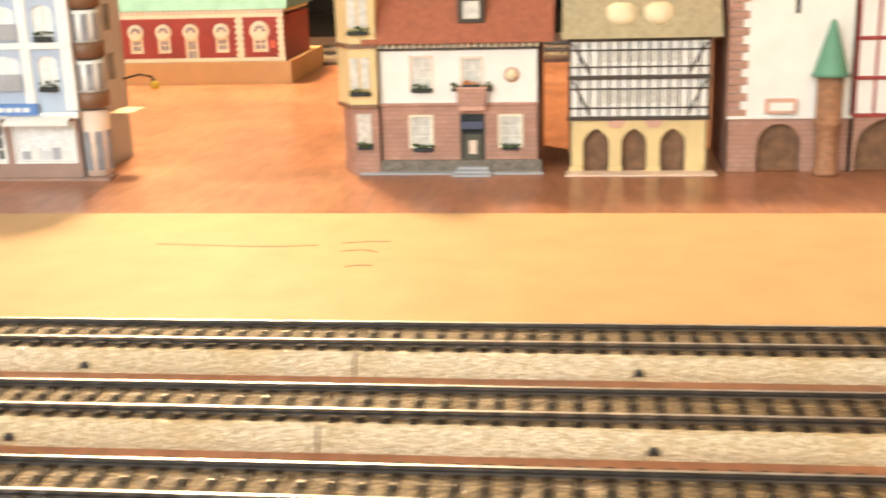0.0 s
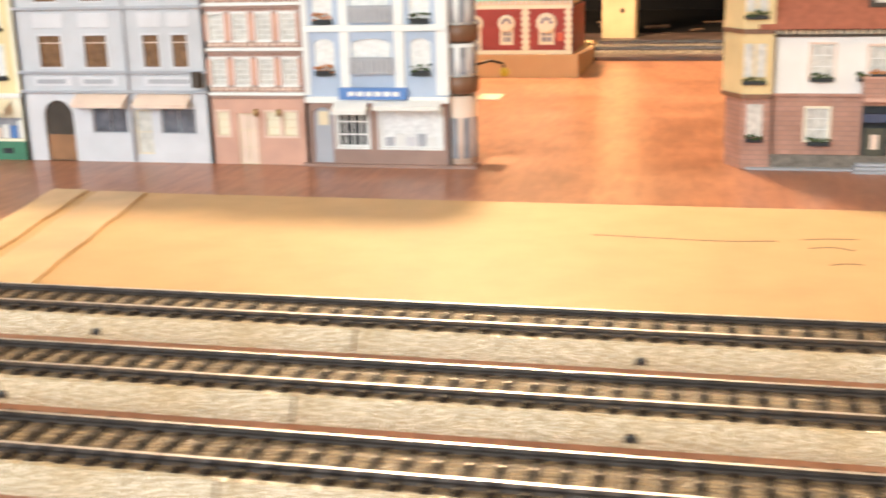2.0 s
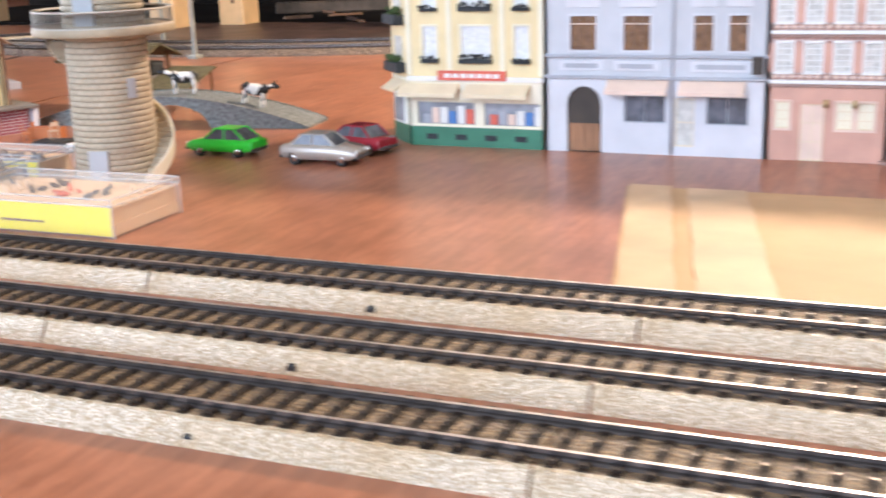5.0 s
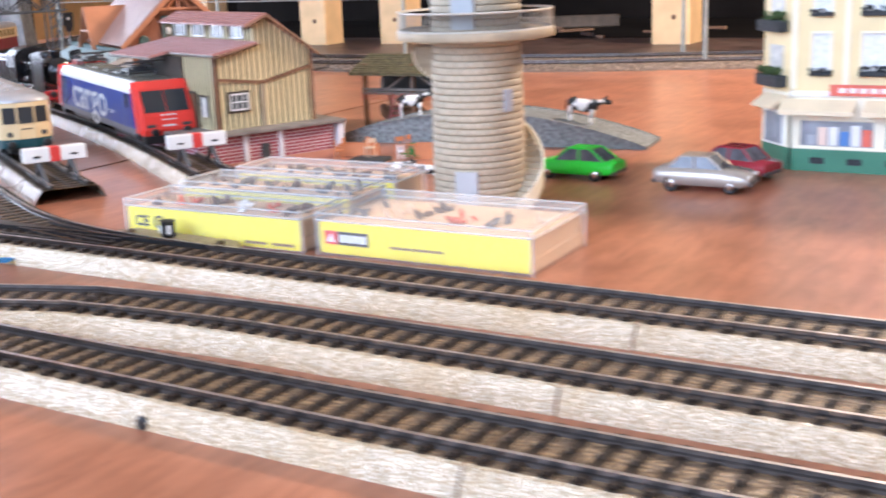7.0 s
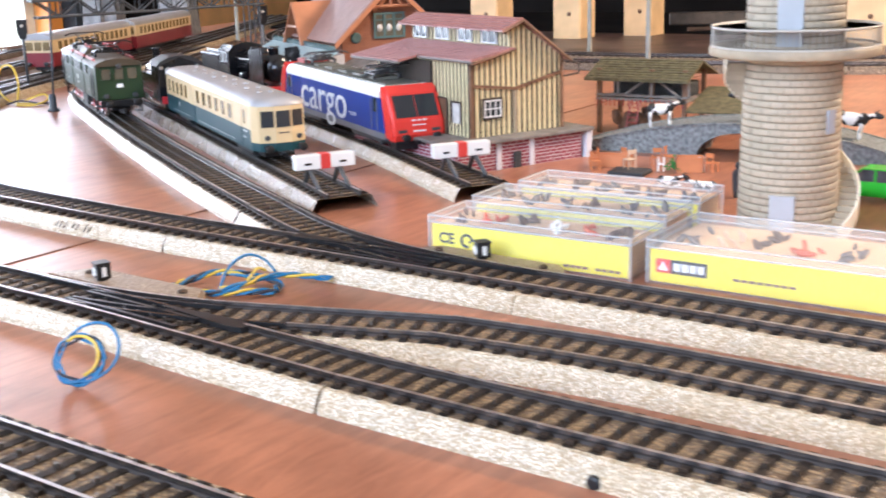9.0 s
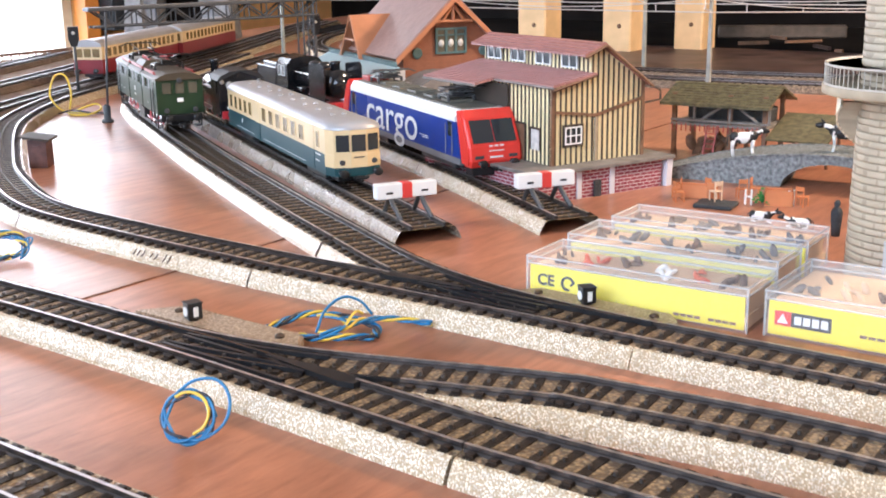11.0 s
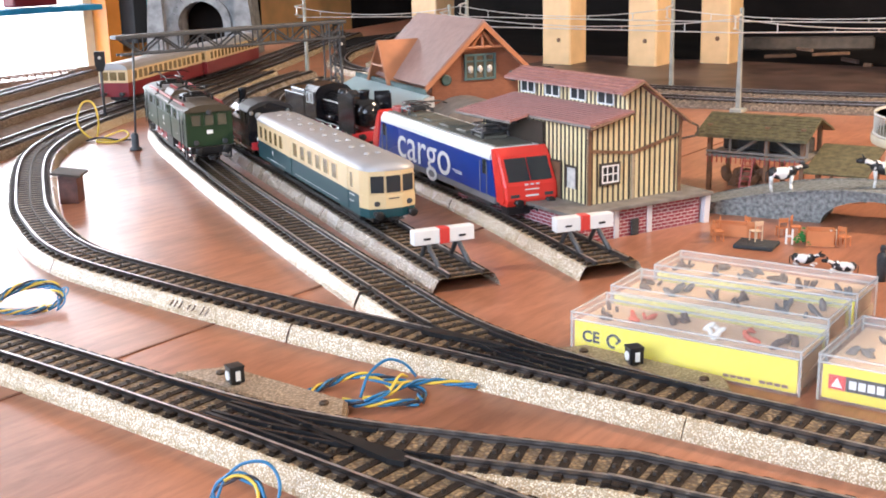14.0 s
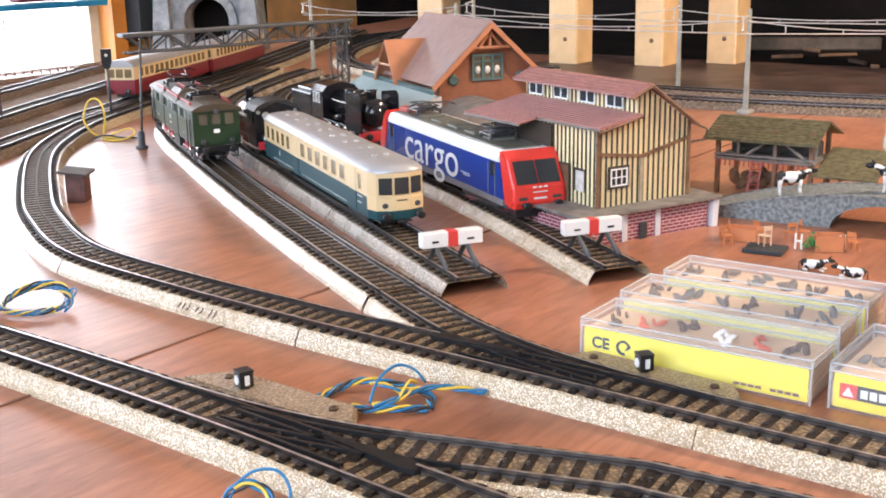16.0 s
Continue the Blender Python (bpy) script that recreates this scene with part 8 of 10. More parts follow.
# ---- observation tower ----
TC = (0.0435, 0.1470)
e = thing("round_tower", "round stone model tower with a gallery and outside stair", "model tower", Matrix.Translation((*TC, 0)))
R0, R1, ZG = 0.0219, 0.0205, 0.0800
M["towerblocks"] = brickmat("tower_stone_blocks", (0.63, 0.53, 0.385), (0.58, 0.48, 0.34), (0.47, 0.385, 0.27), 0.0058, 0.0030)
M["gallerybeige"] = mat("grey_beige_plastic", (0.50, 0.455, 0.38), 0.5, var=0.08)
M["doorgrey"] = mat("light_grey_door", (0.46, 0.47, 0.48), 0.5, var=0.06)
rows = 27
rnd = random.Random(3)
bm = bmesh.new()
lathe(bm, [(R0 - 0.0005, 0.0), (R1 - 0.0005, ZG), (R1 - 0.0005, 0.135), (0.0, 0.135)], 40)
part("tower_core", bm, M["towerstone"], e)
for r in range(rows + 18):
    z = r * 0.0030
    ra = R0 + (R1 - R0) * min(1, z / ZG)
    bm = bmesh.new()
    lathe(bm, [(ra - 0.0006, z + 0.0001), (ra - 0.00025, z + 0.00025), (ra - 0.0001, z + 0.0006), (ra + rnd.uniform(-0.00018, 0.0001), z + 0.0025), (ra - 0.0002, z + 0.0028), (ra - 0.0006, z + 0.00295)], 40)
    part("stone_course", bm, M["towerblocks"], e)
bm = bmesh.new()
lathe(bm, [(0.0200, 0.0), (0.0322, 0.0015), (0.0326, 0.0016), (0.0355, 0.0023), (0.0358, 0.0026), (0.0358, 0.0057), (0.0356, 0.0060), (0.0350, 0.0060), (0.0206, 0.0060), (0.0200, 0.0060)], 48, (0, 0), ZG - 0.004)
gal = part("gallery", bm, M["towerstone"], e, "overhanging stone gallery")
bm = bmesh.new()
for z in (0.0018, 0.0098):
    lathe(bm, [(0.0344, z), (0.0352, z), (0.0352, z + 0.0010), (0.0344, z + 0.0010), (0.0344, z)], 48, (0, 0), ZG)
part("gallery_rail", bm, M["gallerybeige"], gal, "pale railing ring")
for k in range(84):
    a = 2 * math.pi * k / 84
    bm = bmesh.new()
    rod(bm, (0.0348 * math.cos(a), 0.0348 * math.sin(a), ZG + 0.002), (0.0348 * math.cos(a), 0.0348 * math.sin(a), ZG + 0.0102), 0.00020, 5)
    part("baluster", bm, M["gallerybeige"], gal)
va = math.atan2(-0.36 - TC[1], 0.22 - TC[0])
for z0, z1, yo in ((0.001, 0.0200, 0.0), (ZG + 0.003, ZG + 0.0225, 0.0)):
    ra = (R0 if z0 < 0.05 else R1) + 0.0004
    bm = bmesh.new()
    box(bm, ra - 0.0022, ra + 0.0006, -0.0052, 0.0052, z0, z1, Matrix.Rotation(va - 0.12, 4, "Z"))
    part("door", bm, M["doorgrey"], e, "pale grey door")
bm = bmesh.new()
box(bm, R1 - 0.0005, R1 + 0.0012, -0.0022, 0.0022, 0.046, 0.0560, Matrix.Rotation(va + 0.85, 4, "Z"))
part("tower_window", bm, M["greytrim"], e)
bm = bmesh.new()
box(bm, R1 - 0.0005, R1 + 0.0012, -0.0030, 0.0030, ZG + 0.0250, ZG + 0.0290, Matrix.Rotation(va - 0.1, 4, "Z"))
part("notice", bm, M["noticeyellow"] if "noticeyellow" in M else M["yellowwall"], e, "yellow notice")
for k in range(34):
    a = va + 0.75 + k * 0.125
    z = 0.0022 * (k + 1)
    ra = R0 + (R1 - R0) * z / ZG
    bm = bmesh.new()
    box(bm, ra - 0.001, ra + 0.0078, -0.0022, 0.0022, max(0, z - 0.0035), z, Matrix.Rotation(a, 4, "Z"))
    st = part("stair_step", bm, M["towerstone"], e)
bm = bmesh.new()
prev = None
for k in range(0, 69):
    a = va + 0.75 + k * 0.0625
    z = 0.0011 * (k + 2)
    ra = R0 + (R1 - R0) * z / ZG + 0.0078
    cur = [bm.verts.new((rr * math.cos(a), rr * math.sin(a), zz)) for rr, zz in ((ra, max(0, z - 0.004)), (ra, z + 0.0042), (ra + 0.0008, z + 0.0042), (ra + 0.0008, max(0, z - 0.004)))]
    if prev:
        for i in range(4):
            bm.faces.new((prev[i], cur[i], cur[(i + 1) % 4], prev[(i + 1) % 4]))
    prev = cur
bmesh.ops.recalc_face_normals(bm, faces=bm.faces[:])
part("stair_parapet", bm, M["creamtrim"], e, "pale stair parapet")

# ---- figure packs ----
M["packyellow"] = mat("yellow_card", (0.92, 0.78, 0.015), 0.35, var=0.04)
M["packtan"] = mat("tan_insert", (0.66, 0.48, 0.32), 0.6, var=0.08)
M["clear"] = glassy("clear_plastic", (0.99, 0.99, 0.985), 0.05, 0.905)
M["clearedge"] = glassy("frosted_edge", (0.98, 0.98, 0.98), 0.12, 0.70)


def figure_pack(x0, x1, y0, y1, h, rot, seed, tint, logo=0, group="figure packs"):
    w, d = x1 - x0, y1 - y0
    e = thing("figure_pack", "clear plastic box of tiny figures on a yellow card", "plastic box", pose((x0 + x1) / 2, (y0 + y1) / 2, 0.0, 0, 0, rot), group)
    a, b = w / 2, d / 2
    bm = bmesh.new()
    rbox(bm, -a + 0.0015, a - 0.0015, -b + 0.0012, b - 0.0012, 0.0004, h * 0.78, 0.0004, 1)
    part("card_insert", bm, M["packtan"], e, "tan card insert")
    bm = bmesh.new()
    box(bm, -a + 0.0012, a - 0.0012, -b + 0.0006, -b + 0.0012, 0.0010, h * 0.80)
    fr = part("front_card", bm, M["packyellow"], e, "yellow printed front card")
    bm = bmesh.new()
    box(bm, -a + 0.0006, -a + 0.0012, -b + 0.0013, b - 0.0010, 0.0010, h * 0.6)
    box(bm, a - 0.0012, a - 0.0006, -b + 0.0010, b - 0.0010, 0.0010, h * 0.35)
    part("side_card", bm, M["packtan"], e)
    # the lid: walls, top and a raised rim
    bm = bmesh.new()
    t = 0.0004
    for p in ((-a, a, -b - t, -b, 0.0, h), (-a, a, b, b + t, 0.0, h), (-a - t, -a, -b, b, 0.0, h), (a, a + t, -b, b, 0.0, h), (-a, a, -b, b, h, h + t)):
        box(bm, *p)
    lid = part("lid", bm, M["clear"], e, "clear plastic lid")
    lid.visible_shadow = False
    bm = bmesh.new()
    for z in (h - 0.0002, h * 0.82):
        for p in ((-a - 0.0006, a + 0.0006, -b - 0.0006, -b + 0.0004), (-a - 0.0006, a + 0.0006, b - 0.0004, b + 0.0006), (-a - 0.0006, -a + 0.0004, -b, b), (a - 0.0004, a + 0.0006, -b, b)):
            rbox(bm, *p, z, z + 0.0008, 0.0003, 1)
    for sx in (-1, 1):
        for sy in (-1, 1):
            rod(bm, (sx * a, sy * b, 0), (sx * a, sy * b, h), 0.0005, 6)
    part("lid_rim", bm, M["clearedge"], lid, "bright moulded rim")
    rnd = random.Random(seed)
    for k in range(6):
        cxx = -a + w * (k + 0.6) / 6.2
        bm = bmesh.new()
        for q in range(5):
            c = Vector((cxx + rnd.uniform(-0.004, 0.004), rnd.uniform(-b * 0.45, b * 0.5), h * 0.78 + 0.0008 + rnd.uniform(0, 0.0008)))
            bmesh.ops.create_icosphere(bm, subdivisions=2, radius=rnd.uniform(0.0013, 0.0027), matrix=Matrix.Translation(c) @ Euler((rnd.random() * 3, rnd.random() * 3, 0)).to_matrix().to_4x4() @ Matrix.Diagonal((1.4, 0.6, 0.55, 1)))
        for f in bm.faces:
            f.smooth = True
        part("packed_figure", bm, tint[k % len(tint)], e)
    return e, fr, a, b, h


fig_brown = mat("figure_brown", (0.10, 0.06, 0.045), 0.5, var=0.25)
fig_grey = mat("figure_grey", (0.12, 0.11, 0.11), 0.5, var=0.25)
fig_orange = mat("figure_orange", (0.60, 0.11, 0.05), 0.5, var=0.2)
e, fr, a, b, h = figure_pack(-0.0745, 0.0185, 0.0385, 0.0690, 0.0170, 1.5, 1, [fig_brown, fig_orange, fig_brown, M["white"], fig_orange, fig_brown])
# approval marks and a line of small print
text_mesh("CE", 0.0064, 0.00005, M["black"], "lettering", fr, Matrix.Translation((-a + 0.0085, -b + 0.0005, h * 0.45)) @ pose(0, 0, 0, 90, 0, 0), "black approval mark", 0.00022)
bm = bmesh.new()
pts = [(-a + 0.0185 + 0.0026 * math.cos(t * 0.5), -b + 0.0005, h * 0.45 + 0.0026 * math.sin(t * 0.5)) for t in range(0, 11)]
tube(bm, pts, 0.0006, 5)
rod(bm, (-a + 0.0185 + 0.0012, -b + 0.0005, h * 0.45 - 0.0008), (-a + 0.0185 + 0.0030, -b + 0.0005, h * 0.45 + 0.0012), 0.0005, 5)
part("recycling_mark", bm, M["black"], fr)
bm = bmesh.new()
for k in range(9):
    if k != 4:
        box(bm, a - 0.0290 + k * 0.0028, a - 0.0290 + k * 0.0028 + 0.0023, -b + 0.0003, -b + 0.0006, h * 0.14, h * 0.14 + 0.0011)
part("small_print", bm, M["woodbrown"], fr)
figure_pack(-0.0790, 0.0140, 0.0800, 0.1100, 0.0170, 2.0, 2, [fig_brown, fig_grey, fig_grey])
figure_pack(-0.0780, 0.0130, 0.1190, 0.1480, 0.0170, 1.5, 3, [fig_brown, fig_brown, fig_grey])
e, fr, a, b, h = figure_pack(0.0245, 0.1190, 0.0425, 0.0930, 0.0170, 0.5, 4, [fig_grey, M["packtan"], fig_brown, fig_orange])
bm = bmesh.new()
box(bm, -a + 0.0035, -a + 0.0095, -b + 0.0003, -b + 0.0006, h * 0.28, h * 0.60)
lg = part("emblem", bm, M["signalred"], fr, "red square emblem")
bm = bmesh.new()
prism(bm, [(-a + 0.0045, h * 0.34), (-a + 0.0085, h * 0.34), (-a + 0.0065, h * 0.55)], -b + 0.0001, -b + 0.0003, "y")
part("emblem_shape", bm, M["whitepaint"], lg)
bm = bmesh.new()
box(bm, -a + 0.0096, -a + 0.0240, -b + 0.0003, -b + 0.0006, h * 0.28, h * 0.60)
lg = part("name_field", bm, M["black"], fr, "black name field")
bm = bmesh.new()
for k in range(4):
    box(bm, -a + 0.0108 + k * 0.0032, -a + 0.0108 + k * 0.0032 + 0.0025, -b + 0.0001, -b + 0.0003, h * 0.35, h * 0.53)
part("lettering_bar", bm, M["whitepaint"], lg)
bm = bmesh.new()
for k in range(8):
    box(bm, -a + 0.034 + k * 0.0030, -a + 0.034 + k * 0.0030 + 0.0024, -b + 0.0003, -b + 0.0006, h * 0.30, h * 0.30 + 0.0010)
part("small_print", bm, M["woodbrown"], fr)


# ---- model cars ----
def car(m, paint, label, L=0.054, W=0.0200, H=0.0160, wb=0.0325, wr=0.0037, hatch=False):
    e = thing("model_car", label, "model car", m, "model cars")
    bm = bmesh.new()
    z0 = 0.0022
    rows = [(-L / 2, 0.0050, 0.0090), (-L / 2 + 0.002, 0.0035, 0.0098), (-L * 0.30, 0.0030, 0.0102), (-L * 0.08, 0.0030, 0.0102), (L * 0.18, 0.0030, 0.0100), (L * 0.42, 0.0032, 0.0086), (L / 2 - 0.001, 0.0045, 0.0074), (L / 2, 0.0055, 0.0066)]
    rings = []
    for x, zl, zh in rows:
        k = W / 2 * (0.90 if abs(x) > L * 0.45 else 1.0)
        rings.append([bm.verts.new((x, y, z)) for y, z in ((-k, zl), (-k * 1.02, (zl + zh) / 2), (-k * 0.93, zh), (k * 0.93, zh), (k * 1.02, (zl + zh) / 2), (k, zl))])
    for r0, r1 in zip(rings, rings[1:]):
        for i in range(6):
            bm.faces.new((r0[i], r0[(i + 1) % 6], r1[(i + 1) % 6], r1[i])).smooth = True
    bm.faces.new(rings[0][::-1])
    bm.faces.new(rings[-1])
    bmesh.ops.recalc_face_normals(bm, faces=bm.faces[:])
    body = part("car_body", bm, paint, e)
    bm = bmesh.new()
    xs = (-L * 0.36 if not hatch else -L * 0.40, -L * 0.22, L * 0.06, L * 0.22)
    lo = [bm.verts.new((x, y, 0.0098)) for x, y in ((xs[0], -W * 0.45), (xs[3], -W * 0.45), (xs[3], W * 0.45), (xs[0], W * 0.45))]
    hi = [bm.verts.new((x, y, H)) for x, y in ((xs[1], -W * 0.36), (xs[2], -W * 0.36), (xs[2], W * 0.36), (xs[1], W * 0.36))]
    for i in range(4):
        bm.faces.new((lo[i], lo[(i + 1) % 4], hi[(i + 1) % 4], hi[i]))
    bmesh.ops.recalc_face_normals(bm, faces=bm.faces[:])
    part("cabin_glass", bm, M["shopglass"], body, "dark windows")
    bm = bmesh.new()
    rbox(bm, xs[1] - 0.0005, xs[2] + 0.0005, -W * 0.37, W * 0.37, H - 0.0006, H + 0.0003, 0.0004, 1)
    part("car_roof", bm, paint, body)
    for s in (1, -1):
        for x, xh in ((xs[0], xs[1]), (xs[3], xs[2]), ((xs[0] + xs[3]) / 2, (xs[1] + xs[2]) / 2)):
            bm = bmesh.new()
            rod(bm, (x, s * W * 0.45, 0.0098), (xh, s * W * 0.365, H), 0.0006, 5)
            part("pillar", bm, paint, body)
    for x in (-wb / 2, wb / 2):
        for s in (1, -1):
            bm = bmesh.new()
            y = s * W * 0.46
            lathe(bm, [(0, y - s * 0.002), (wr, y - s * 0.002), (wr, y + s * 0.0006), (wr * 0.62, y + s * 0.0007), (wr * 0.62, y + s * 0.0003), (0, y + s * 0.0003)], 16, (x, wr), 0, "y")
            wl = part("tyre", bm, M["black"], e)
            bm = bmesh.new()
            lathe(bm, [(wr * 0.60, y + s * 0.0002), (wr * 0.50, y + s * 0.0008), (0, y + s * 0.0009)], 14, (x, wr), 0, "y")
            part("rim", bm, M["chrome"], wl)
    for s in (1, -1):
        bm = bmesh.new()
        rbox(bm, L / 2 - 0.0012, L / 2 + 0.0002, s * W * 0.33 - 0.0018, s * W * 0.33 + 0.0018, 0.0060, 0.0078, 0.0003, 1)
        part("headlight", bm, M["whitepaint"], body)
    for d in (1, -1):
        bm = bmesh.new()
        rbox(bm, d * L / 2 - 0.0008, d * L / 2 + 0.0010, -W * 0.46, W * 0.46, 0.0034, 0.0052, 0.0004, 1)
        part("bumper", bm, M["darkgrey"], body)
    return e


car(pose(0.1295, 0.2170, 0, 0, 0, 2) @ Matrix.Diagonal((0.95, 1, 1.14, 1)), mat("silver_car_paint", (0.44, 0.40, 0.35), 0.28, metal=0.4, var=0.04), "silver-grey model saloon car parked on the board", L=0.049, W=0.0188, H=0.0150, wb=0.030)
car(pose(0.1310, 0.2540, 0, 0, 0, 165), mat("dark_red_car_paint", (0.30, 0.02, 0.035), 0.25, var=0.05), "dark red model car parked beside the houses", L=0.049, W=0.0190)
car(pose(0.0585, 0.2280, 0, 0, 0, 178), mat("bright_green_plastic", (0.06, 0.62, 0.03), 0.3, var=0.04), "bright green plastic toy car on the board", L=0.046, W=0.0185, wb=0.026, hatch=True)

# ---- small farm clutter ----
M["orangewood"] = mat("orange_wood", (0.55, 0.20, 0.07), 0.5, var=0.12)


def crate_set(x, y, rot, w, d, h, m, label, cat="crate", name="wooden_crate"):
    e = thing(name, label, cat, pose(x, y, 0, 0, 0, rot), "farm clutter")
    bm = bmesh.new()
    t = 0.0007
    box(bm, -w / 2, w / 2, -d / 2, d / 2, 0, t)
    for p in ((-w / 2, w / 2, -d / 2, -d / 2 + t), (-w / 2, w / 2, d / 2 - t, d / 2), (-w / 2, -w / 2 + t, -d / 2, d / 2), (w / 2 - t, w / 2, -d / 2, d / 2)):
        box(bm, *p, t, h)
    part("crate_body", bm, m, e)
    return e


def chair(x, y, rot, m, tip=0.0):
    e = thing("tiny_chair", "tiny orange-brown wooden doll chair", "chair", pose(x, y, 0, 0, 0, rot), "tiny chairs")
    bm = bmesh.new()
    rbox(bm, -0.0027, 0.0027, -0.0027, 0.0027, 0.0050, 0.0057, 0.0002, 1)
    part("seat", bm, m, e)
    for sx in (-1, 1):
        for sy in (-1, 1):
            bm = bmesh.new()
            top = 0.0112 if sx < 0 else 0.0052
            rod(bm, (sx * 0.0023, sy * 0.0023, 0), (sx * 0.0023, sy * 0.0023, top), 0.0004, 5)
            part("leg", bm, m, e)
    bm = bmesh.new()
    rbox(bm, -0.0027, -0.0021, -0.0027, 0.0027, 0.0085, 0.0110, 0.0002, 1)
    part("backrest", bm, m, e)
    return e


crate_set(-0.0950, 0.2520, 12, 0.0230, 0.0095, 0.0070, M["orangewood"], "orange toy wooden feed trough")
crate_set(-0.0485, 0.2560, 22, 0.0150, 0.0100, 0.0085, M["orangewood"], "orange toy wooden crate with greenery")
for cx2, cy2, r in ((-0.0980, 0.2360, 40), (-0.0820, 0.2455, 95), (-0.0875, 0.2560, 60), (-0.0665, 0.2680, 10), (-0.0365, 0.2590, 75), (-0.0720, 0.2620, 130), (-0.1040, 0.2460, 200)):
    chair(cx2, cy2, r, M["orangewood"])
bm = bmesh.new()
rbox(bm, -0.0105, 0.0105, -0.0085, 0.0085, 0.0, 0.0022, 0.0004, 1)
single("dark_slab", bm, M["planter"], "dark grey toy slab lying on the board", "slab", pose(-0.0755, 0.2345, 0, 0, 0, 8))
chair(-0.0775, 0.2385, 150, M["packtan"]).location.z = 0.0022
e = thing("green_plant", "small dark green toy plant beside a crate", "plant", Matrix.Translation((-0.0560, 0.2500, 0)))
bm = bmesh.new()
rnd = random.Random(5)
for k in range(60):
    c = Vector((rnd.gauss(0, 0.0018), rnd.gauss(0, 0.0018), 0.0005 + abs(rnd.gauss(0.003, 0.002))))
    bmesh.ops.create_icosphere(bm, subdivisions=1, radius=rnd.uniform(0.0004, 0.0009), matrix=Matrix.Translation(c) @ Matrix.Diagonal((1.4, 0.8, 0.7, 1)))
part("leaves", bm, mat("bright_leaf", (0.04, 0.22, 0.04), 0.7, var=0.3), e)
for x, y, r in ((-0.0625, 0.2480, 10), (-0.0420, 0.2575, 60)):
    e = thing("milk_churn", "tiny white toy bucket stand", "bucket", pose(x, y, 0, 0, 0, r), "farm clutter")
    bm = bmesh.new()
    for s in (-1, 1):
        rod(bm, (s * 0.0016, 0, 0), (s * 0.0016, 0, 0.0085), 0.0006, 6)
    rod(bm, (-0.0016, 0, 0.0045), (0.0016, 0, 0.0045), 0.0006, 6)
    part("stand", bm, M["white"], e)


def doll(x, y, m):
    bm = bmesh.new()
    lathe(bm, [(0.0020, 0), (0.0023, 0.0035), (0.0027, 0.0085), (0.0028, 0.0120), (0.0020, 0.0138), (0.0009, 0.0144), (0.0014, 0.0152), (0.0015, 0.0166), (0.0010, 0.0178), (0, 0.0181)], 14)
    single("doll_figure", bm, m, "tiny plain dark doll standing on the board", "figurine", Matrix.Translation((x, y, 0)))


doll(-0.0005, 0.2030, M["planter"])

# ---- hut, wires ----
M["hutbrown"] = mat("dark_maroon_wood", (0.085, 0.034, 0.026), 0.55, var=0.3, scale=160, bump=0.2)
e = thing("track_hut", "dark brown model track hut with a sloping roof", "model hut", pose(-0.5060, 0.1130, 0, 0, 0, 38))
bm = bmesh.new()
box(bm, -0.0060, 0.0060, -0.0078, 0.0078, 0, 0.0190)
part("hut_wall", bm, M["hutbrown"], e)
bm = bmesh.new()
prism(bm, [(-0.0100, 0.0205), (0.0090, 0.0180), (0.0090, 0.0196), (-0.0100, 0.0221)], -0.0110, 0.0110, "y")
part("hut_roof", bm, M["darkbeam"], e, "dark flat roof")
for k in range(5):
    bm = bmesh.new()
    box(bm, -0.0064, -0.0060, -0.0072 + k * 0.0030, -0.0048 + k * 0.0030, 0.0005, 0.0185)
    part("plank", bm, M["hutbrown"], e)
bm = bmesh.new()
box(bm, -0.0040, 0.0040, -0.0082, -0.0078, 0.0005, 0.0150)
part("hut_door", bm, M["hutbrown"], e)

M["wireblue"] = mat("blue_wire", (0.03, 0.17, 0.36), 0.35, var=0.08)
M["wireyellow"] = mat("yellow_wire", (0.72, 0.52, 0.05), 0.35, var=0.08)
M["wireblack"] = mat("dark_wire", (0.03, 0.03, 0.04), 0.4, var=0.1)


def twisted(parent, pts, mats, rad=0.0013, wire=0.00058, pitch=0.020):
    """Strands of thin wire twisted round one another along a line."""
    line = smooth_line(pts, 0.0010)
    for k, m in enumerate(mats):
        out = []
        for i, p in enumerate(line):
            d = (line[min(i + 1, len(line) - 1)] - line[max(i - 1, 0)]).normalized()
            sd = d.cross(Vector((0.0, 0.0, 1.0)))
            sd = sd.normalized() if sd.length > 0.2 else Vector((1.0, 0.0, 0.0))
            w = sd.cross(d)
            q = i * 0.001 / pitch * 6.283 + 6.283 * k / len(mats)
            c = p + rad * (math.cos(q) * sd + 0.6 * math.sin(q) * w)
            c.z = max(c.z, wire)
            out.append(c)
        bm = bmesh.new()
        tube(bm, out, wire, 6)
        part("wire", bm, m, parent, "thin insulated wire")


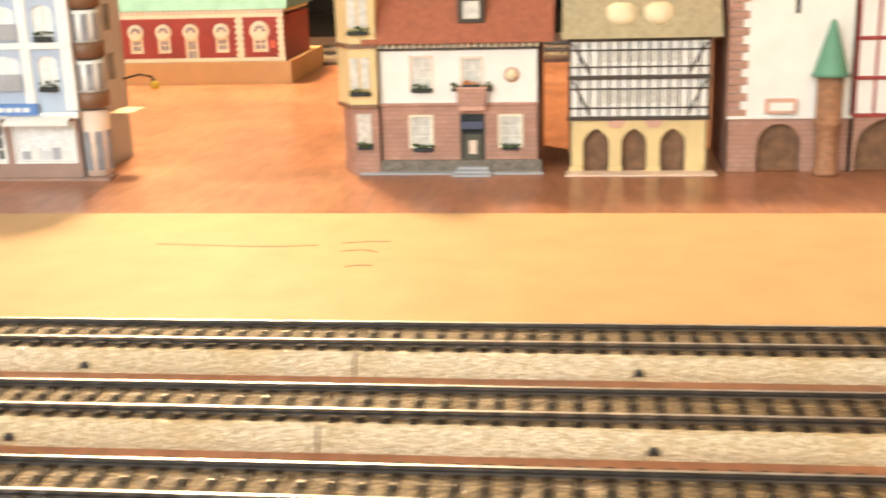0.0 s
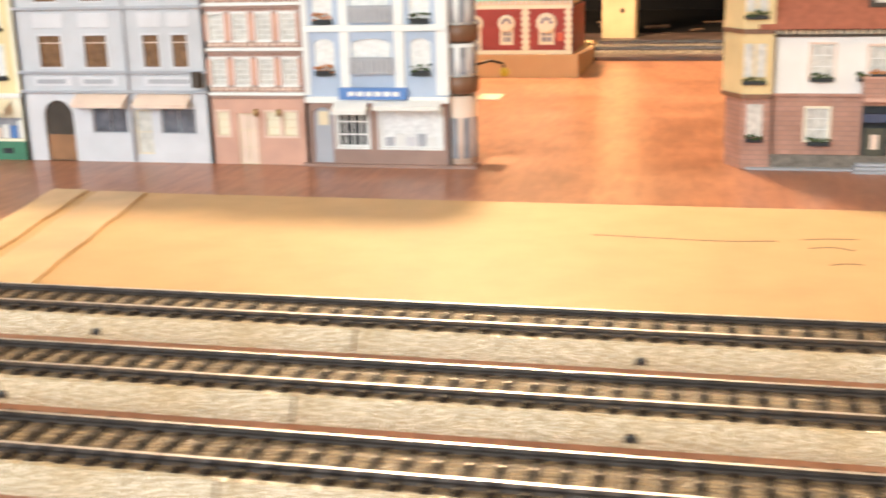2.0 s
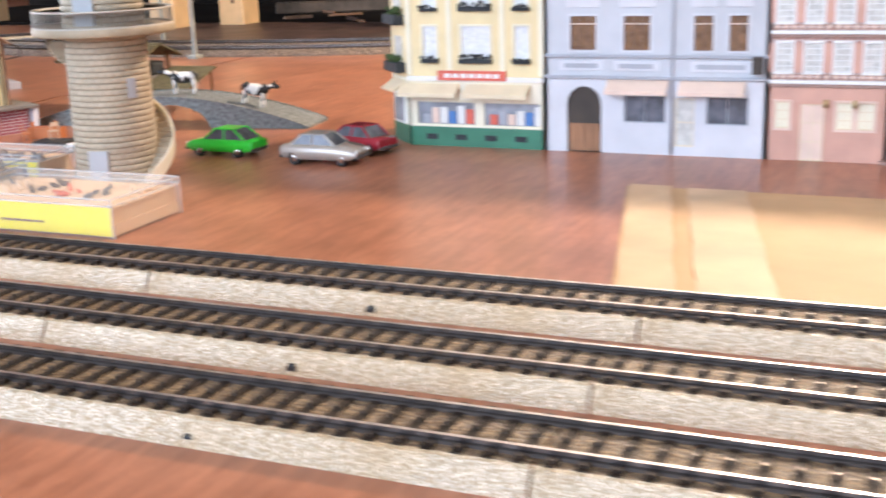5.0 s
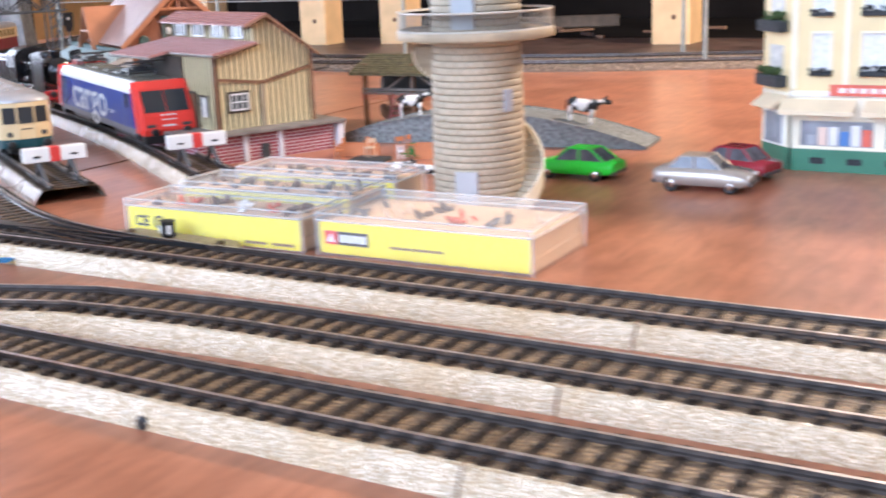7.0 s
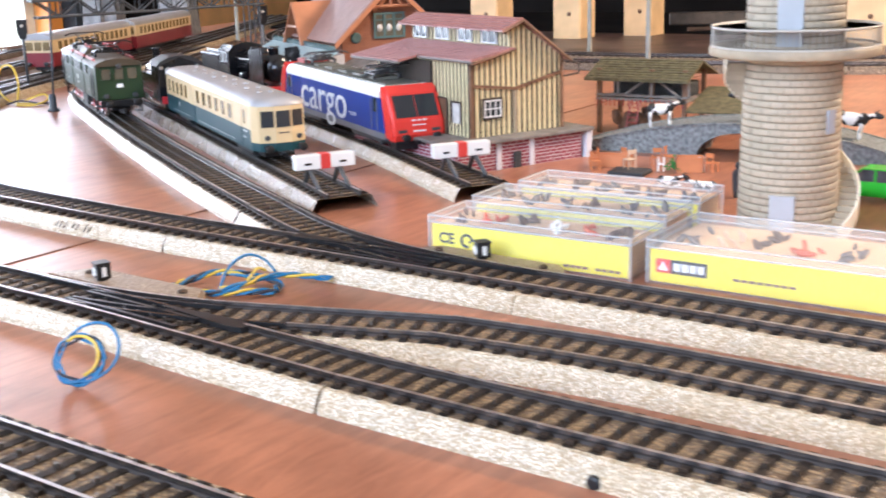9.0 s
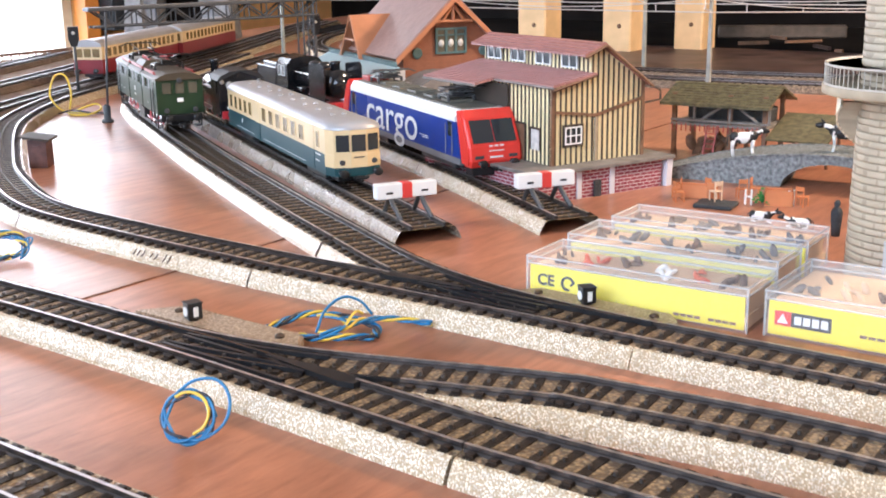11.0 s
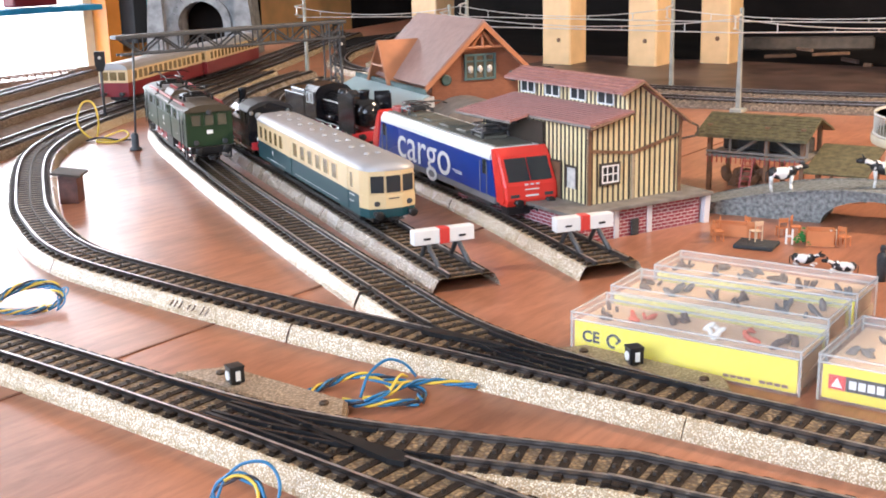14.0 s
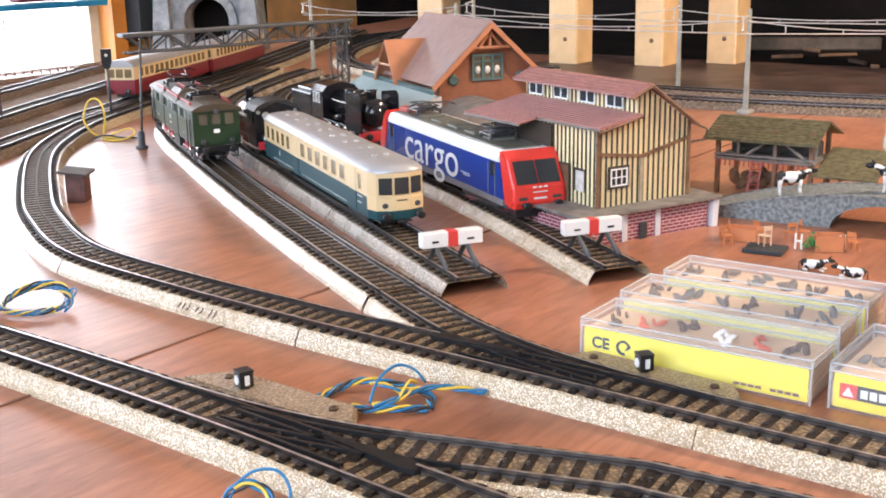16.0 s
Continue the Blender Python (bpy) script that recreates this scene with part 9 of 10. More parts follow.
WB, WY, WK = M["wireblue"], M["wireyellow"], M["wireblack"]
e = thing("wire_bundle", "tangled blue and yellow wires lying between the tracks", "wires", Matrix.Translation((-0.1060, -0.0420, 0)), "loose wires")
o = Vector((-0.1060, -0.0420, 0))
def rel(*pts):
    return [Vector(p) - o for p in pts]
twisted(e, rel((-0.130, -0.060, 0.0020), (-0.1285, -0.0500, 0.0030), (-0.1250, -0.0400, 0.0040), (-0.1160, -0.0345, 0.0035), (-0.1040, -0.0320, 0.0025), (-0.0960, -0.0340, 0.0020), (-0.0905, -0.0420, 0.0018)), [WY, WB, WK, WB], 0.0014)
twisted(e, rel((-0.1150, -0.0560, 0.0015), (-0.1080, -0.0565, 0.0022), (-0.1000, -0.0530, 0.0030), (-0.0930, -0.0460, 0.0024), (-0.0900, -0.0430, 0.0018)), [WB, WY, WB, WK], 0.0014)
twisted(e, rel((-0.1050, -0.0560, 0.0040), (-0.1010, -0.0500, 0.0048), (-0.1005, -0.0380, 0.0050), (-0.0960, -0.0285, 0.0042), (-0.0880, -0.0225, 0.0030), (-0.0800, -0.0200, 0.0026)), [WB, WY, WB], 0.0011)
twisted(e, rel((-0.1110, -0.0510, 0.0020), (-0.1115, -0.0450, 0.0090), (-0.1095, -0.0370, 0.0125), (-0.1060, -0.0310, 0.0100), (-0.1030, -0.0275, 0.0040)), [WB], 0.0)
twisted(e, rel((-0.1190, -0.0400, 0.0045), (-0.1090, -0.0420, 0.0060), (-0.1020, -0.0400, 0.0030)), [WY, WB], 0.0008)
twisted(e, rel((-0.1000, -0.0480, 0.0050), (-0.1020, -0.0390, 0.0085), (-0.1030, -0.0330, 0.0060)), [WY], 0.0)
e = thing("wire_bundle", "ring of twisted blue and yellow wires on the board", "wires", Matrix.Translation((-0.3200, -0.0480, 0)) @ Matrix.Scale(0.85, 4), "loose wires")
twisted(e, [(0.0190 * math.cos(0.52 * k), 0.0170 * math.sin(0.52 * k), 0.0030 + 0.0045 * max(0.0, math.sin(0.52 * k - 0.4))) for k in range(13)], [WB, WY, WK, WB], 0.0016)
twisted(e, [(0.0170 * math.cos(0.52 * k + 1.1), 0.0185 * math.sin(0.52 * k + 1.1), 0.0035 + 0.0065 * max(0.0, math.sin(0.52 * k + 0.5))) for k in range(11)], [WK, WB, WY], 0.0013)
twisted(e, [(0.006, 0.018, 0.006), (0.014, 0.016, 0.009), (0.021, 0.008, 0.005), (0.024, 0.002, 0.002)], [WB, WB], 0.0012)
# a standing ring of wire leaning on the ballast
e = thing("wire_coil", "ring of blue and yellow wire leaning on the ballast", "wires", pose(-0.0780, -0.1440, 0.0, 62, 0, 30) @ Matrix.Scale(0.88, 4), "loose wires")
twisted(e, [(0.0082 * math.cos(0.52 * k), 0.0095 + 0.0080 * math.sin(0.52 * k), 0.0012 * math.sin(0.9 * k)) for k in range(13)], [WB, WB, WK], 0.0012)
twisted(e, [(0.0090 * math.cos(0.52 * k + 2.0), 0.0098 + 0.0085 * math.sin(0.52 * k + 2.0), 0.0016 * math.cos(0.7 * k)) for k in range(12)], [WB], 0.0)
twisted(e, [(0.0072 * math.cos(0.6 * k - 1.2), 0.0105 + 0.0072 * math.sin(0.6 * k - 1.2), 0.0022) for k in range(7)], [WY], 0.0)
twisted(e, [(-0.006, 0.016, 0.001), (0.001, 0.0215, 0.0015), (0.009, 0.0220, 0.001), (0.0135, 0.0160, 0.0), (0.0125, 0.0080, 0.001), (0.006, 0.0025, 0.0015), (-0.002, 0.0018, 0.001)], [WB], 0.0)
# the yellow loop by the gantry
e = thing("wire_loop", "pale yellow wire loop standing up from the board", "wires", Matrix.Translation((-0.7080, 0.2830, 0)) @ Matrix.Scale(0.84, 4), "loose wires")
bm = bmesh.new()
tube(bm, smooth_line([(0.026, 0.018, 0.001), (0.010, 0.010, 0.001), (-0.008, 0.000, 0.004), (-0.018, -0.006, 0.020), (-0.012, -0.002, 0.040), (-0.002, 0.004, 0.040), (0.002, 0.006, 0.022), (0.0, 0.004, 0.004), (0.012, -0.004, 0.0012), (0.030, 0.004, 0.0015), (0.034, 0.018, 0.006), (0.020, 0.022, 0.010), (0.002, 0.010, 0.003)], 0.002), 0.0011, 7)
part("wire", bm, M["wireyellow"], e)
bm = bmesh.new()
tube(bm, smooth_line([(-0.006, -0.006, 0.001), (0.010, 0.0, 0.005), (0.026, 0.010, 0.0025), (0.034, 0.026, 0.001)], 0.002), 0.0010, 6)
part("wire", bm, M["wireblack"], e)

# ---- signal gantry ----
M["gantrygrey"] = mat("dark_steel_grey", (0.055, 0.058, 0.062), 0.45, var=0.12)
GA, GB, GZ = Vector((-0.6555, 0.2890, 0)), Vector((-0.6055, 0.4940, 0)), 0.0780
d = (GB - GA)
gl = d.length
e = thing("signal_gantry", "dark grey lattice signal gantry spanning the tracks", "gantry", Matrix.Translation(GA) @ Matrix.Rotation(math.atan2(d.y, d.x), 4, "Z"))
bm = bmesh.new()
rbox(bm, -0.014, gl + 0.010, -0.0060, 0.0060, GZ + 0.0130, GZ + 0.0165, 0.0008)
part("top_chord", bm, M["gantrygrey"], e, "grey gantry walkway")
for s in (-0.0045, 0.0045):
    bm = bmesh.new()
    rod(bm, (-0.010, s, GZ), (gl + 0.008, s, GZ), 0.0012, 6)
    n = 12
    for k in range(n):
        x0 = -0.008 + (gl + 0.014) * k / n
        x1 = -0.008 + (gl + 0.014) * (k + 1) / n
        za, zb2 = (GZ, GZ + 0.013) if k % 2 else (GZ + 0.013, GZ)
        rod(bm, (x0, s, za), (x1, s, zb2), 0.0009, 5)
        rod(bm, (x1, s, GZ), (x1, s, GZ + 0.013), 0.0007, 5)
    part("lattice", bm, M["gantrygrey"], e)
for x in (0.0, gl - 0.004):
    bm = bmesh.new()
    if x == 0.0:
        rod(bm, (-0.0130, -0.0230, 0.0), (0.002, -0.004, GZ + 0.012), 0.0010, 7)
        lathe(bm, [(0.0050, 0), (0.0050, 0.0020), (0.0030, 0.0030), (0.0032, 0.0130), (0.0018, 0.0150), (0, 0.0150)], 12, (-0.0130, -0.0230))
    else:
        for sx in (-0.006, 0.006):
            for sy in (-0.005, 0.005):
                rod(bm, (x + sx, sy, 0), (x + sx, sy, GZ + 0.014), 0.0010, 6)
        for k in range(8):
            z = k * 0.010
            rod(bm, (x - 0.006, -0.005, z), (x + 0.006, -0.005, z + 0.010), 0.0006, 5)
            rod(bm, (x + 0.006, -0.005, z), (x + 0.006, 0.005, z + 0.010), 0.0006, 5)
    part("gantry_post", bm, M["gantrygrey"], e)


def signal(x, y, h, label):
    e = thing("light_signal", label, "signal", Matrix.Translation((x, y, 0)), "light signals")
    bm = bmesh.new()
    rod(bm, (0, 0, 0), (0, 0, h - 0.008), 0.0014, 8)
    lathe(bm, [(0.0038, 0), (0.0038, 0.003), (0.0016, 0.004)], 12)
    part("signal_post", bm, M["gantrygrey"], e)
    bm = bmesh.new()
    prism(bm, [(-0.0050, h), (0.0050, h), (0.0050, h - 0.0120), (0.0028, h - 0.0190), (-0.0028, h - 0.0190), (-0.0050, h - 0.0120)], -0.0020, 0.0020, "x")
    hd = part("signal_head", bm, M["black"], e, "black signal head")
    bm = bmesh.new()
    lathe(bm, [(0.0016, 0.002), (0.0016, 0.0030), (0, 0.0032)], 12, (0, h - 0.0060), 0, "x")
    part("lens", bm, M["curtain"], hd)
    hd.rotation_euler.z = e.rotation_euler.z
    return e


signal(-0.7920, 0.3600, 0.0700, "black light signal on a thin post beside the track").rotation_euler.z = radians(-40)
signal(-0.6350, 0.5350, 0.0740, "black light signal on a thin post behind the locomotives").rotation_euler.z = radians(-40)

# ---- catenary ----
M["mastgrey"] = mat("pale_mast_paint", (0.33, 0.34, 0.30), 0.5, var=0.15)
M["wiregrey"] = mat("tinned_wire", (0.62, 0.60, 0.56), 0.35, metal=0.4, var=0.06)


def mast(x, y, rot, h=0.100):
    e = thing("catenary_mast", "slim grey model overhead-line mast with a bracket", "mast", pose(x, y, 0, 0, 0, rot), "overhead-line masts")
    bm = bmesh.new()
    rbox(bm, -0.006, 0.006, -0.007, 0.007, 0, 0.004, 0.0006, 1)
    prism(bm, [(-0.0021, 0.0), (0.0021, 0.0), (0.0012, h), (-0.0012, h)], -0.0018, 0.0018, "y")
    part("mast_post", bm, M["mastgrey"], e)
    bm = bmesh.new()
    rod(bm, (0, 0, h - 0.006), (0, -0.017, h - 0.008), 0.0010, 6)
    rod(bm, (0, 0, h - 0.022), (0, -0.017, h - 0.018), 0.0008, 6)
    rod(bm, (0, -0.014, h - 0.008), (0, -0.014, h - 0.018), 0.0008, 6)
    part("bracket", bm, M["wiregrey"], e)
    return e


MASTS = [(1.15, 0.925), (0.72, 0.925), (0.25, 0.905), (-0.05, 0.80), (-0.282, 0.702), (-0.62, 0.700)]
MASTS2 = [(1.05, 1.00), (0.42, 0.985), (-0.10, 0.885), (-0.416, 0.835), (-0.70, 0.845), (-0.91, 0.775)]
for row, group in ((MASTS, 0), (MASTS2, 1)):
    for x, y in row:
        mast(x, y, 0, 0.098)
    for (xa, ya), (xb, yb) in zip(row, row[1:]):
        e = thing("overhead_wire", "thin pale overhead wire span with droppers", "overhead wire", Matrix.Translation((xa, ya - 0.014, 0)), "overhead wires")
        A, B = Vector((0, 0, 0.0760)), Vector((xb - xa, yb - ya, 0.0760))
        bm = bmesh.new()
        rod(bm, A, B, 0.0006, 5)
        part("contact_wire", bm, M["wiregrey"], e)
        bm = bmesh.new()
        pts = [A.lerp(B, k / 20) + Vector((0, 0, 0.0028 + 0.0100 * (2 * k / 20 - 1) ** 2)) for k in range(21)]
        tube(bm, pts, 0.0005, 5)
        part("carrier_wire", bm, M["wiregrey"], e)
        for k in (3, 7, 10, 13, 17):
            bm = bmesh.new()
            rod(bm, A.lerp(B, k / 20), pts[k], 0.0005, 5)
            part("dropper", bm, M["wiregrey"], e)

# ---- tunnel portal, girder edge ----
M["mastbrown"] = mat("dark_brown_mast", (0.070, 0.040, 0.045), 0.5, var=0.2)
M["portalgrey"] = mat("grey_cast_stone", (0.27, 0.28, 0.29), 0.6, var=0.25, scale=70, bump=0.5)
e = thing("tunnel_portal", "grey cast-stone model tunnel portal", "tunnel portal", pose(-1.2830, 0.9300, 0, 0, 0, 34))
AR, AZ = 0.036, 0.049
bm = bmesh.new()
poly = [(-0.088, 0.0), (-0.074, 0.190), (0.074, 0.190), (0.088, 0.0), (AR, 0.0)] + [(AR * math.cos(math.pi * k / 14), AZ + AR * math.sin(math.pi * k / 14)) for k in range(15)] + [(-AR, 0.0)]
lo = [bm.verts.new((x, 0.0, z)) for x, z in poly]
hi = [bm.verts.new((x, 0.055, z)) for x, z in poly]
f1, f2 = bm.faces.new(lo), bm.faces.new(hi[::-1])
for i in range(len(poly)):
    bm.faces.new((lo[i], lo[(i + 1) % len(poly)], hi[(i + 1) % len(poly)], hi[i]))
bmesh.ops.recalc_face_normals(bm, faces=bm.faces[:])
bmesh.ops.triangulate(bm, faces=[f1, f2])
part("portal_wall", bm, M["portalgrey"], e)
for k in range(13):
    bm = bmesh.new()
    box(bm, AR, AR + 0.013, -0.006, 0.002, -0.0054, 0.0054, Matrix.Translation((0, 0, AZ)) @ Matrix.Rotation(-math.pi * k / 12, 4, "Y"))
    part("arch_stone", bm, M["portalgrey"], e)
for s in (-1, 1):
    bm = bmesh.new()
    prism(bm, [(s * 0.056, 0), (s * 0.088, 0), (s * 0.074, 0.165), (s * 0.060, 0.165)], -0.016, 0.002, "y")
    part("buttress", bm, M["portalgrey"], e)
# flat near-black sheet across the arch imitates the darkness inside
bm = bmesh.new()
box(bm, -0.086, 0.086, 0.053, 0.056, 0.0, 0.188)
part("mouth_shade_sheet", bm, M["shadeblack"], e, "near-black sheet standing for the dark inside of the tunnel")
e = thing("girder_bridge", "low brown lattice railing along the layout edge", "model bridge", pose(-1.172, 0.50, 0, 0, 0, 91))
for y in (0.0, 0.020):
    bm = bmesh.new()
    rod(bm, (-0.06, y, 0.0120), (0.20, y, 0.0120), 0.0011, 6)
    rod(bm, (-0.06, y, 0.0025), (0.20, y, 0.0025), 0.0011, 6)
    for k in range(21):
        x = -0.06 + k * 0.013
        rod(bm, (x, y, 0.0), (x, y, 0.0120), 0.0008, 5)
        if k < 20:
            rod(bm, (x, y, 0.0025), (x + 0.013, y, 0.0120), 0.0006, 5)
    part("lattice", bm, M["oldwood"], e)
# a tall lattice mast with a lamp arm beside the outer line
e = thing("lattice_mast", "dark brown lattice mast with a small lamp arm beside the track", "mast", pose(-0.862, 0.282, 0, 0, 0, -40))
bm = bmesh.new()
rbox(bm, -0.006, 0.006, -0.006, 0.006, 0.0, 0.003, 0.0005, 1)
for sy in (-0.0030, 0.0030):
    rod(bm, (0, sy, 0.002), (0, sy * 0.7, 0.155), 0.0010, 6)
for k in range(12):
    z = 0.004 + k * 0.0125
    rod(bm, (0, -0.0028 if k % 2 else 0.0028, z), (0, 0.0028 if k % 2 else -0.0028, z + 0.0125), 0.0006, 5)
part("mast_post", bm, M["mastbrown"], e)
bm = bmesh.new()
tube(bm, [(0, 0.002, 0.088), (0, 0.010, 0.086), (0, 0.014, 0.090), (0, 0.014, 0.104)], 0.0007, 5)
rod(bm, (0, 0.002, 0.104), (0, 0.014, 0.104), 0.0006, 5)
part("lamp_arm", bm, M["mastbrown"], e)
# low stone ruin beside the loop
for k, (x, y) in enumerate(((-0.800, 0.700), (-0.84, 0.86))):
    e = thing("rubble_heap", "small pale heap of model rocks", "rocks", Matrix.Translation((x, y, 0)), "rubble heaps")
    rnd = random.Random(20 + k)
    for q in range(9):
        bm = bmesh.new()
        bmesh.ops.create_icosphere(bm, subdivisions=1, radius=rnd.uniform(0.006, 0.013))
        for v in bm.verts:
            v.co *= rnd.uniform(0.75, 1.15)
            v.co.z *= 0.6
        bmesh.ops.translate(bm, vec=(rnd.gauss(0, 0.02), rnd.gauss(0, 0.015), 0.003), verts=bm.verts[:])
        part("rock", bm, M["towerstone"], e)

# ---- the room ----
M["orangewall"] = mat("orange_wood_panel", (0.88, 0.44, 0.15), 0.35, var=0.12, scale=14, bump=0.1, blotch=4)
M["blueplastic"] = mat("blue_plastic", (0.06, 0.36, 0.62), 0.4)
M["plaster"] = mat("pale_plaster", (0.60, 0.56, 0.50), 0.8, var=0.04, scale=8)
M["orangepost"] = mat("orange_varnish", (0.85, 0.31, 0.05), 0.3, var=0.08, scale=20)
for nm, x0, x1, y0, y1, z0, z1, mm in (
        ("wall_west_1", -1.96, -1.90, -2.0, -0.35, -0.75, 1.75, M["plaster"]),
        ("wall_west_2", -1.96, -1.90, 1.19, 2.06, -0.75, 1.75, M["orangewall"]),
        ("wall_west_3", -1.96, -1.90, -0.35, 1.19, -0.75, -0.30, M["plaster"]),
        ("wall_west_4", -1.96, -1.90, -0.35, 1.19, 0.62, 1.75, M["plaster"]),
        ("wall_north", -1.90, 2.70, 2.00, 2.06, -0.75, 1.75, M["shadeblack"]),
        ("wall_east", 2.70, 2.76, -2.0, 2.06, -0.75, 1.75, M["plaster"]),
        ("wall_south_1", -1.96, -1.40, -2.06, -2.0, -0.75, 1.75, M["plaster"]),
        ("wall_south_2", 0.70, 2.76, -2.06, -2.0, -0.75, 1.75, M["plaster"]),
        ("wall_south_3", -1.40, 0.70, -2.06, -2.0, -0.75, 0.15, M["plaster"]),
        ("wall_south_4", -1.40, 0.70, -2.06, -2.0, 1.50, 1.75, M["plaster"]),
        ("floor", -1.96, 2.76, -2.06, 2.06, -0.80, -0.75, M["shadeblack"]),
        ("ceiling", -1.96, 2.76, -2.06, 2.06, 1.75, 1.80, M["plaster"])):
    bm = bmesh.new()
    box(bm, x0, x1, y0, y1, z0, z1)
    single(nm, bm, mm, {"floor": "dark room floor below the layout", "ceiling": "pale plaster ceiling of the room"}.get(nm, "plain room wall behind the layout"), "room", kind="structure")
bm = bmesh.new()
box(bm, -1.90, -1.86, 1.188, 1.222, -0.70, 1.70)
single("door_post", bm, M["orangepost"], "glossy orange wooden post beside the window", "post", kind="structure")
bm = bmesh.new()
rbox(bm, -1.898, -1.82, 1.226, 1.262, -0.02, 0.60, 0.003)
single("wall_cabinet", bm, M["planter"], "dark narrow cabinet on the orange wall", "cabinet")
bm = bmesh.new()
rbox(bm, -1.898, -1.825, 1.264, 1.272, -0.02, 0.60, 0.001, 1)
single("blue_board", bm, M["blueplastic"], "narrow bright blue board on the orange wall", "board")
bm = bmesh.new()
rbox(bm, -1.898, -1.86, 0.975, 1.075, 0.0665, 0.16, 0.003, 1)
single("red_box", bm, M["winered"], "dark red box above the blue window rail", "box")
w1 = tagged(new("window_1"), "bright overexposed room window with pale bars", "window", kind="structure")
w1.location = (-1.93, 0.42, 0)
for a, b, c, d in ((-0.77, 0.77, 0.57, 0.62), (-0.77, 0.77, -0.30, -0.25), (-0.77, -0.74, -0.25, 0.57), (0.748, 0.77, -0.25, 0.57), (0.16, 0.20, -0.25, 0.57)):
    bm = bmesh.new()
    box(bm, -0.02, 0.02, a, b, c, d)
    part("window_frame", bm, M["creamtrim"], w1)
bm = bmesh.new()
box(bm, -2.60, -2.58, -2.0, 2.2, -1.2, 2.0)
single("backdrop", bm, glow("overcast_daylight", (1.0, 1.0, 0.98), 3.0), "bright overcast daylight outside the window", "sky", kind="structure")
bm = bmesh.new()
rbox(bm, -1.898, -1.84, 0.20, 1.165, 0.0530, 0.0640, 0.002)
single("blue_rail", bm, M["blueplastic"], "bright blue plastic rail across the window", "rail", kind="")
# upper deck on pine legs; out of view, it keeps the back dark
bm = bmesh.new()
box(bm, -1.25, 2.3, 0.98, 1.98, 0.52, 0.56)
single("upper_deck", bm, M["shadeblack"], "unseen upper layout deck that shades the back, near-black itself", "deck", kind="structure")
# back panel coloured near-black in place of the deep shade behind the legs
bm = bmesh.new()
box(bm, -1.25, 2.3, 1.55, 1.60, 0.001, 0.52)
single("deck_shade_panel", bm, M["shadeblack"], "near-black panel standing for the deep shade behind the legs", "panel", kind="structure")
for x, y, w, dd in ((-0.660, 0.992, 0.043, 0.044), (-0.545, 1.015, 0.041, 0.044), (-0.474, 1.080, 0.040, 0.044), (-0.160, 1.020, 0.047, 0.050), (0.250, 1.10, 0.050, 0.050), (0.535, 1.050, 0.040, 0.050), (0.93, 1.08, 0.05, 0.05), (-0.98, 1.12, 0.05, 0.05)):
    bm = bmesh.new()
    rbox(bm, -w / 2, w / 2, 0, dd, 0, 0.52, 0.002, 1)
    e = single("pine_leg", bm, M["pine"], "square pine leg with knots holding the upper deck", "wooden leg", Matrix.Translation((x, y, 0)), "pine legs")
    bm = bmesh.new()
    lathe(bm, [(0.0030, 0.0003), (0.0030, -0.0003), (0.0, -0.0004)], 14, (0.004, 0.036), 0, "y")
    part("knot", bm, M["oldwood"], e)
rnd = random.Random(9)
for k in range(34):
    bm = bmesh.new()
    w = rnd.uniform(0.004, 0.030)
    rbox(bm, -w, w, -rnd.uniform(0.0010, 0.0040), 0.0020, 0.004, 0.004 + rnd.uniform(0.0010, 0.0060), 0.0005, 1)
    single("timber_offcut", bm, (M["rearboard"], M["oldwood"])[k % 2], "dusty wooden offcut lying below the upper deck", "offcut", pose(rnd.uniform(-0.55, 0.9), rnd.uniform(1.10, 1.34), 0, 0, 0, rnd.uniform(-60, 60)), "wood offcuts")
bm = bmesh.new()
rbox(bm, -0.090, 0.090, -0.008, 0.008, 0.004, 0.022, 0.002, 1)
single("timber_batten", bm, mat("dusty_brown_batten", (0.085, 0.065, 0.048), 0.7, var=0.25, scale=60, bump=0.2), "long dusty batten lying below the upper deck", "batten", pose(-0.432, 1.311, 0, 0, 0, 24.5))

# ---- late details ----
ch = bpy.data.objects["cream_house"]
lx, ly = ch.location.x, ch.location.y
# the slanting corner wall of the cream house, with its own shop window, awning and balconies
CORNER = [(0.1540 - lx, 0.2803 - ly), (0.1540 - lx, 0.3540 - ly), (0.1350 - lx, 0.3540 - ly), (0.1350 - lx, 0.3000 - ly)]
for z0, z1, m in ((0.0, 0.0115, M["shopgreen"]), (0.0115, 0.040, M["creamtrim"]), (0.040, 0.135, M["yellowwall"])):
    bm = bmesh.new()
    prism(bm, CORNER, z0, z1, "z")
    part("corner_wall", bm, m, ch, "slanting corner wall")
AT = Matrix.Translation((0.1445 - lx, 0.2902 - ly, 0)) @ Matrix.Rotation(radians(-46.5), 4, "Z")
bm = bmesh.new()
box(bm, -0.0095, 0.0095, -0.0012, 0.0006, 0.0120, 0.0300, AT)
sw = part("corner_window", bm, M["whitepaint"], ch, "white corner shop window")
for k in range(3):
    bm = bmesh.new()
    box(bm, -0.0085 + k * 0.0058, -0.0085 + k * 0.0058 + 0.0052, -0.0015, -0.0012, 0.0130, 0.0288, AT)
    part("pane", bm, M["greypane"], sw)
bm = bmesh.new()
vs = prism(bm, [(0.0, 0.0372), (0.0, 0.0382), (-0.0085, 0.0325), (-0.0085, 0.0315)], -0.011, 0.010, "x")
bmesh.ops.transform(bm, matrix=AT, verts=bm.verts[:])
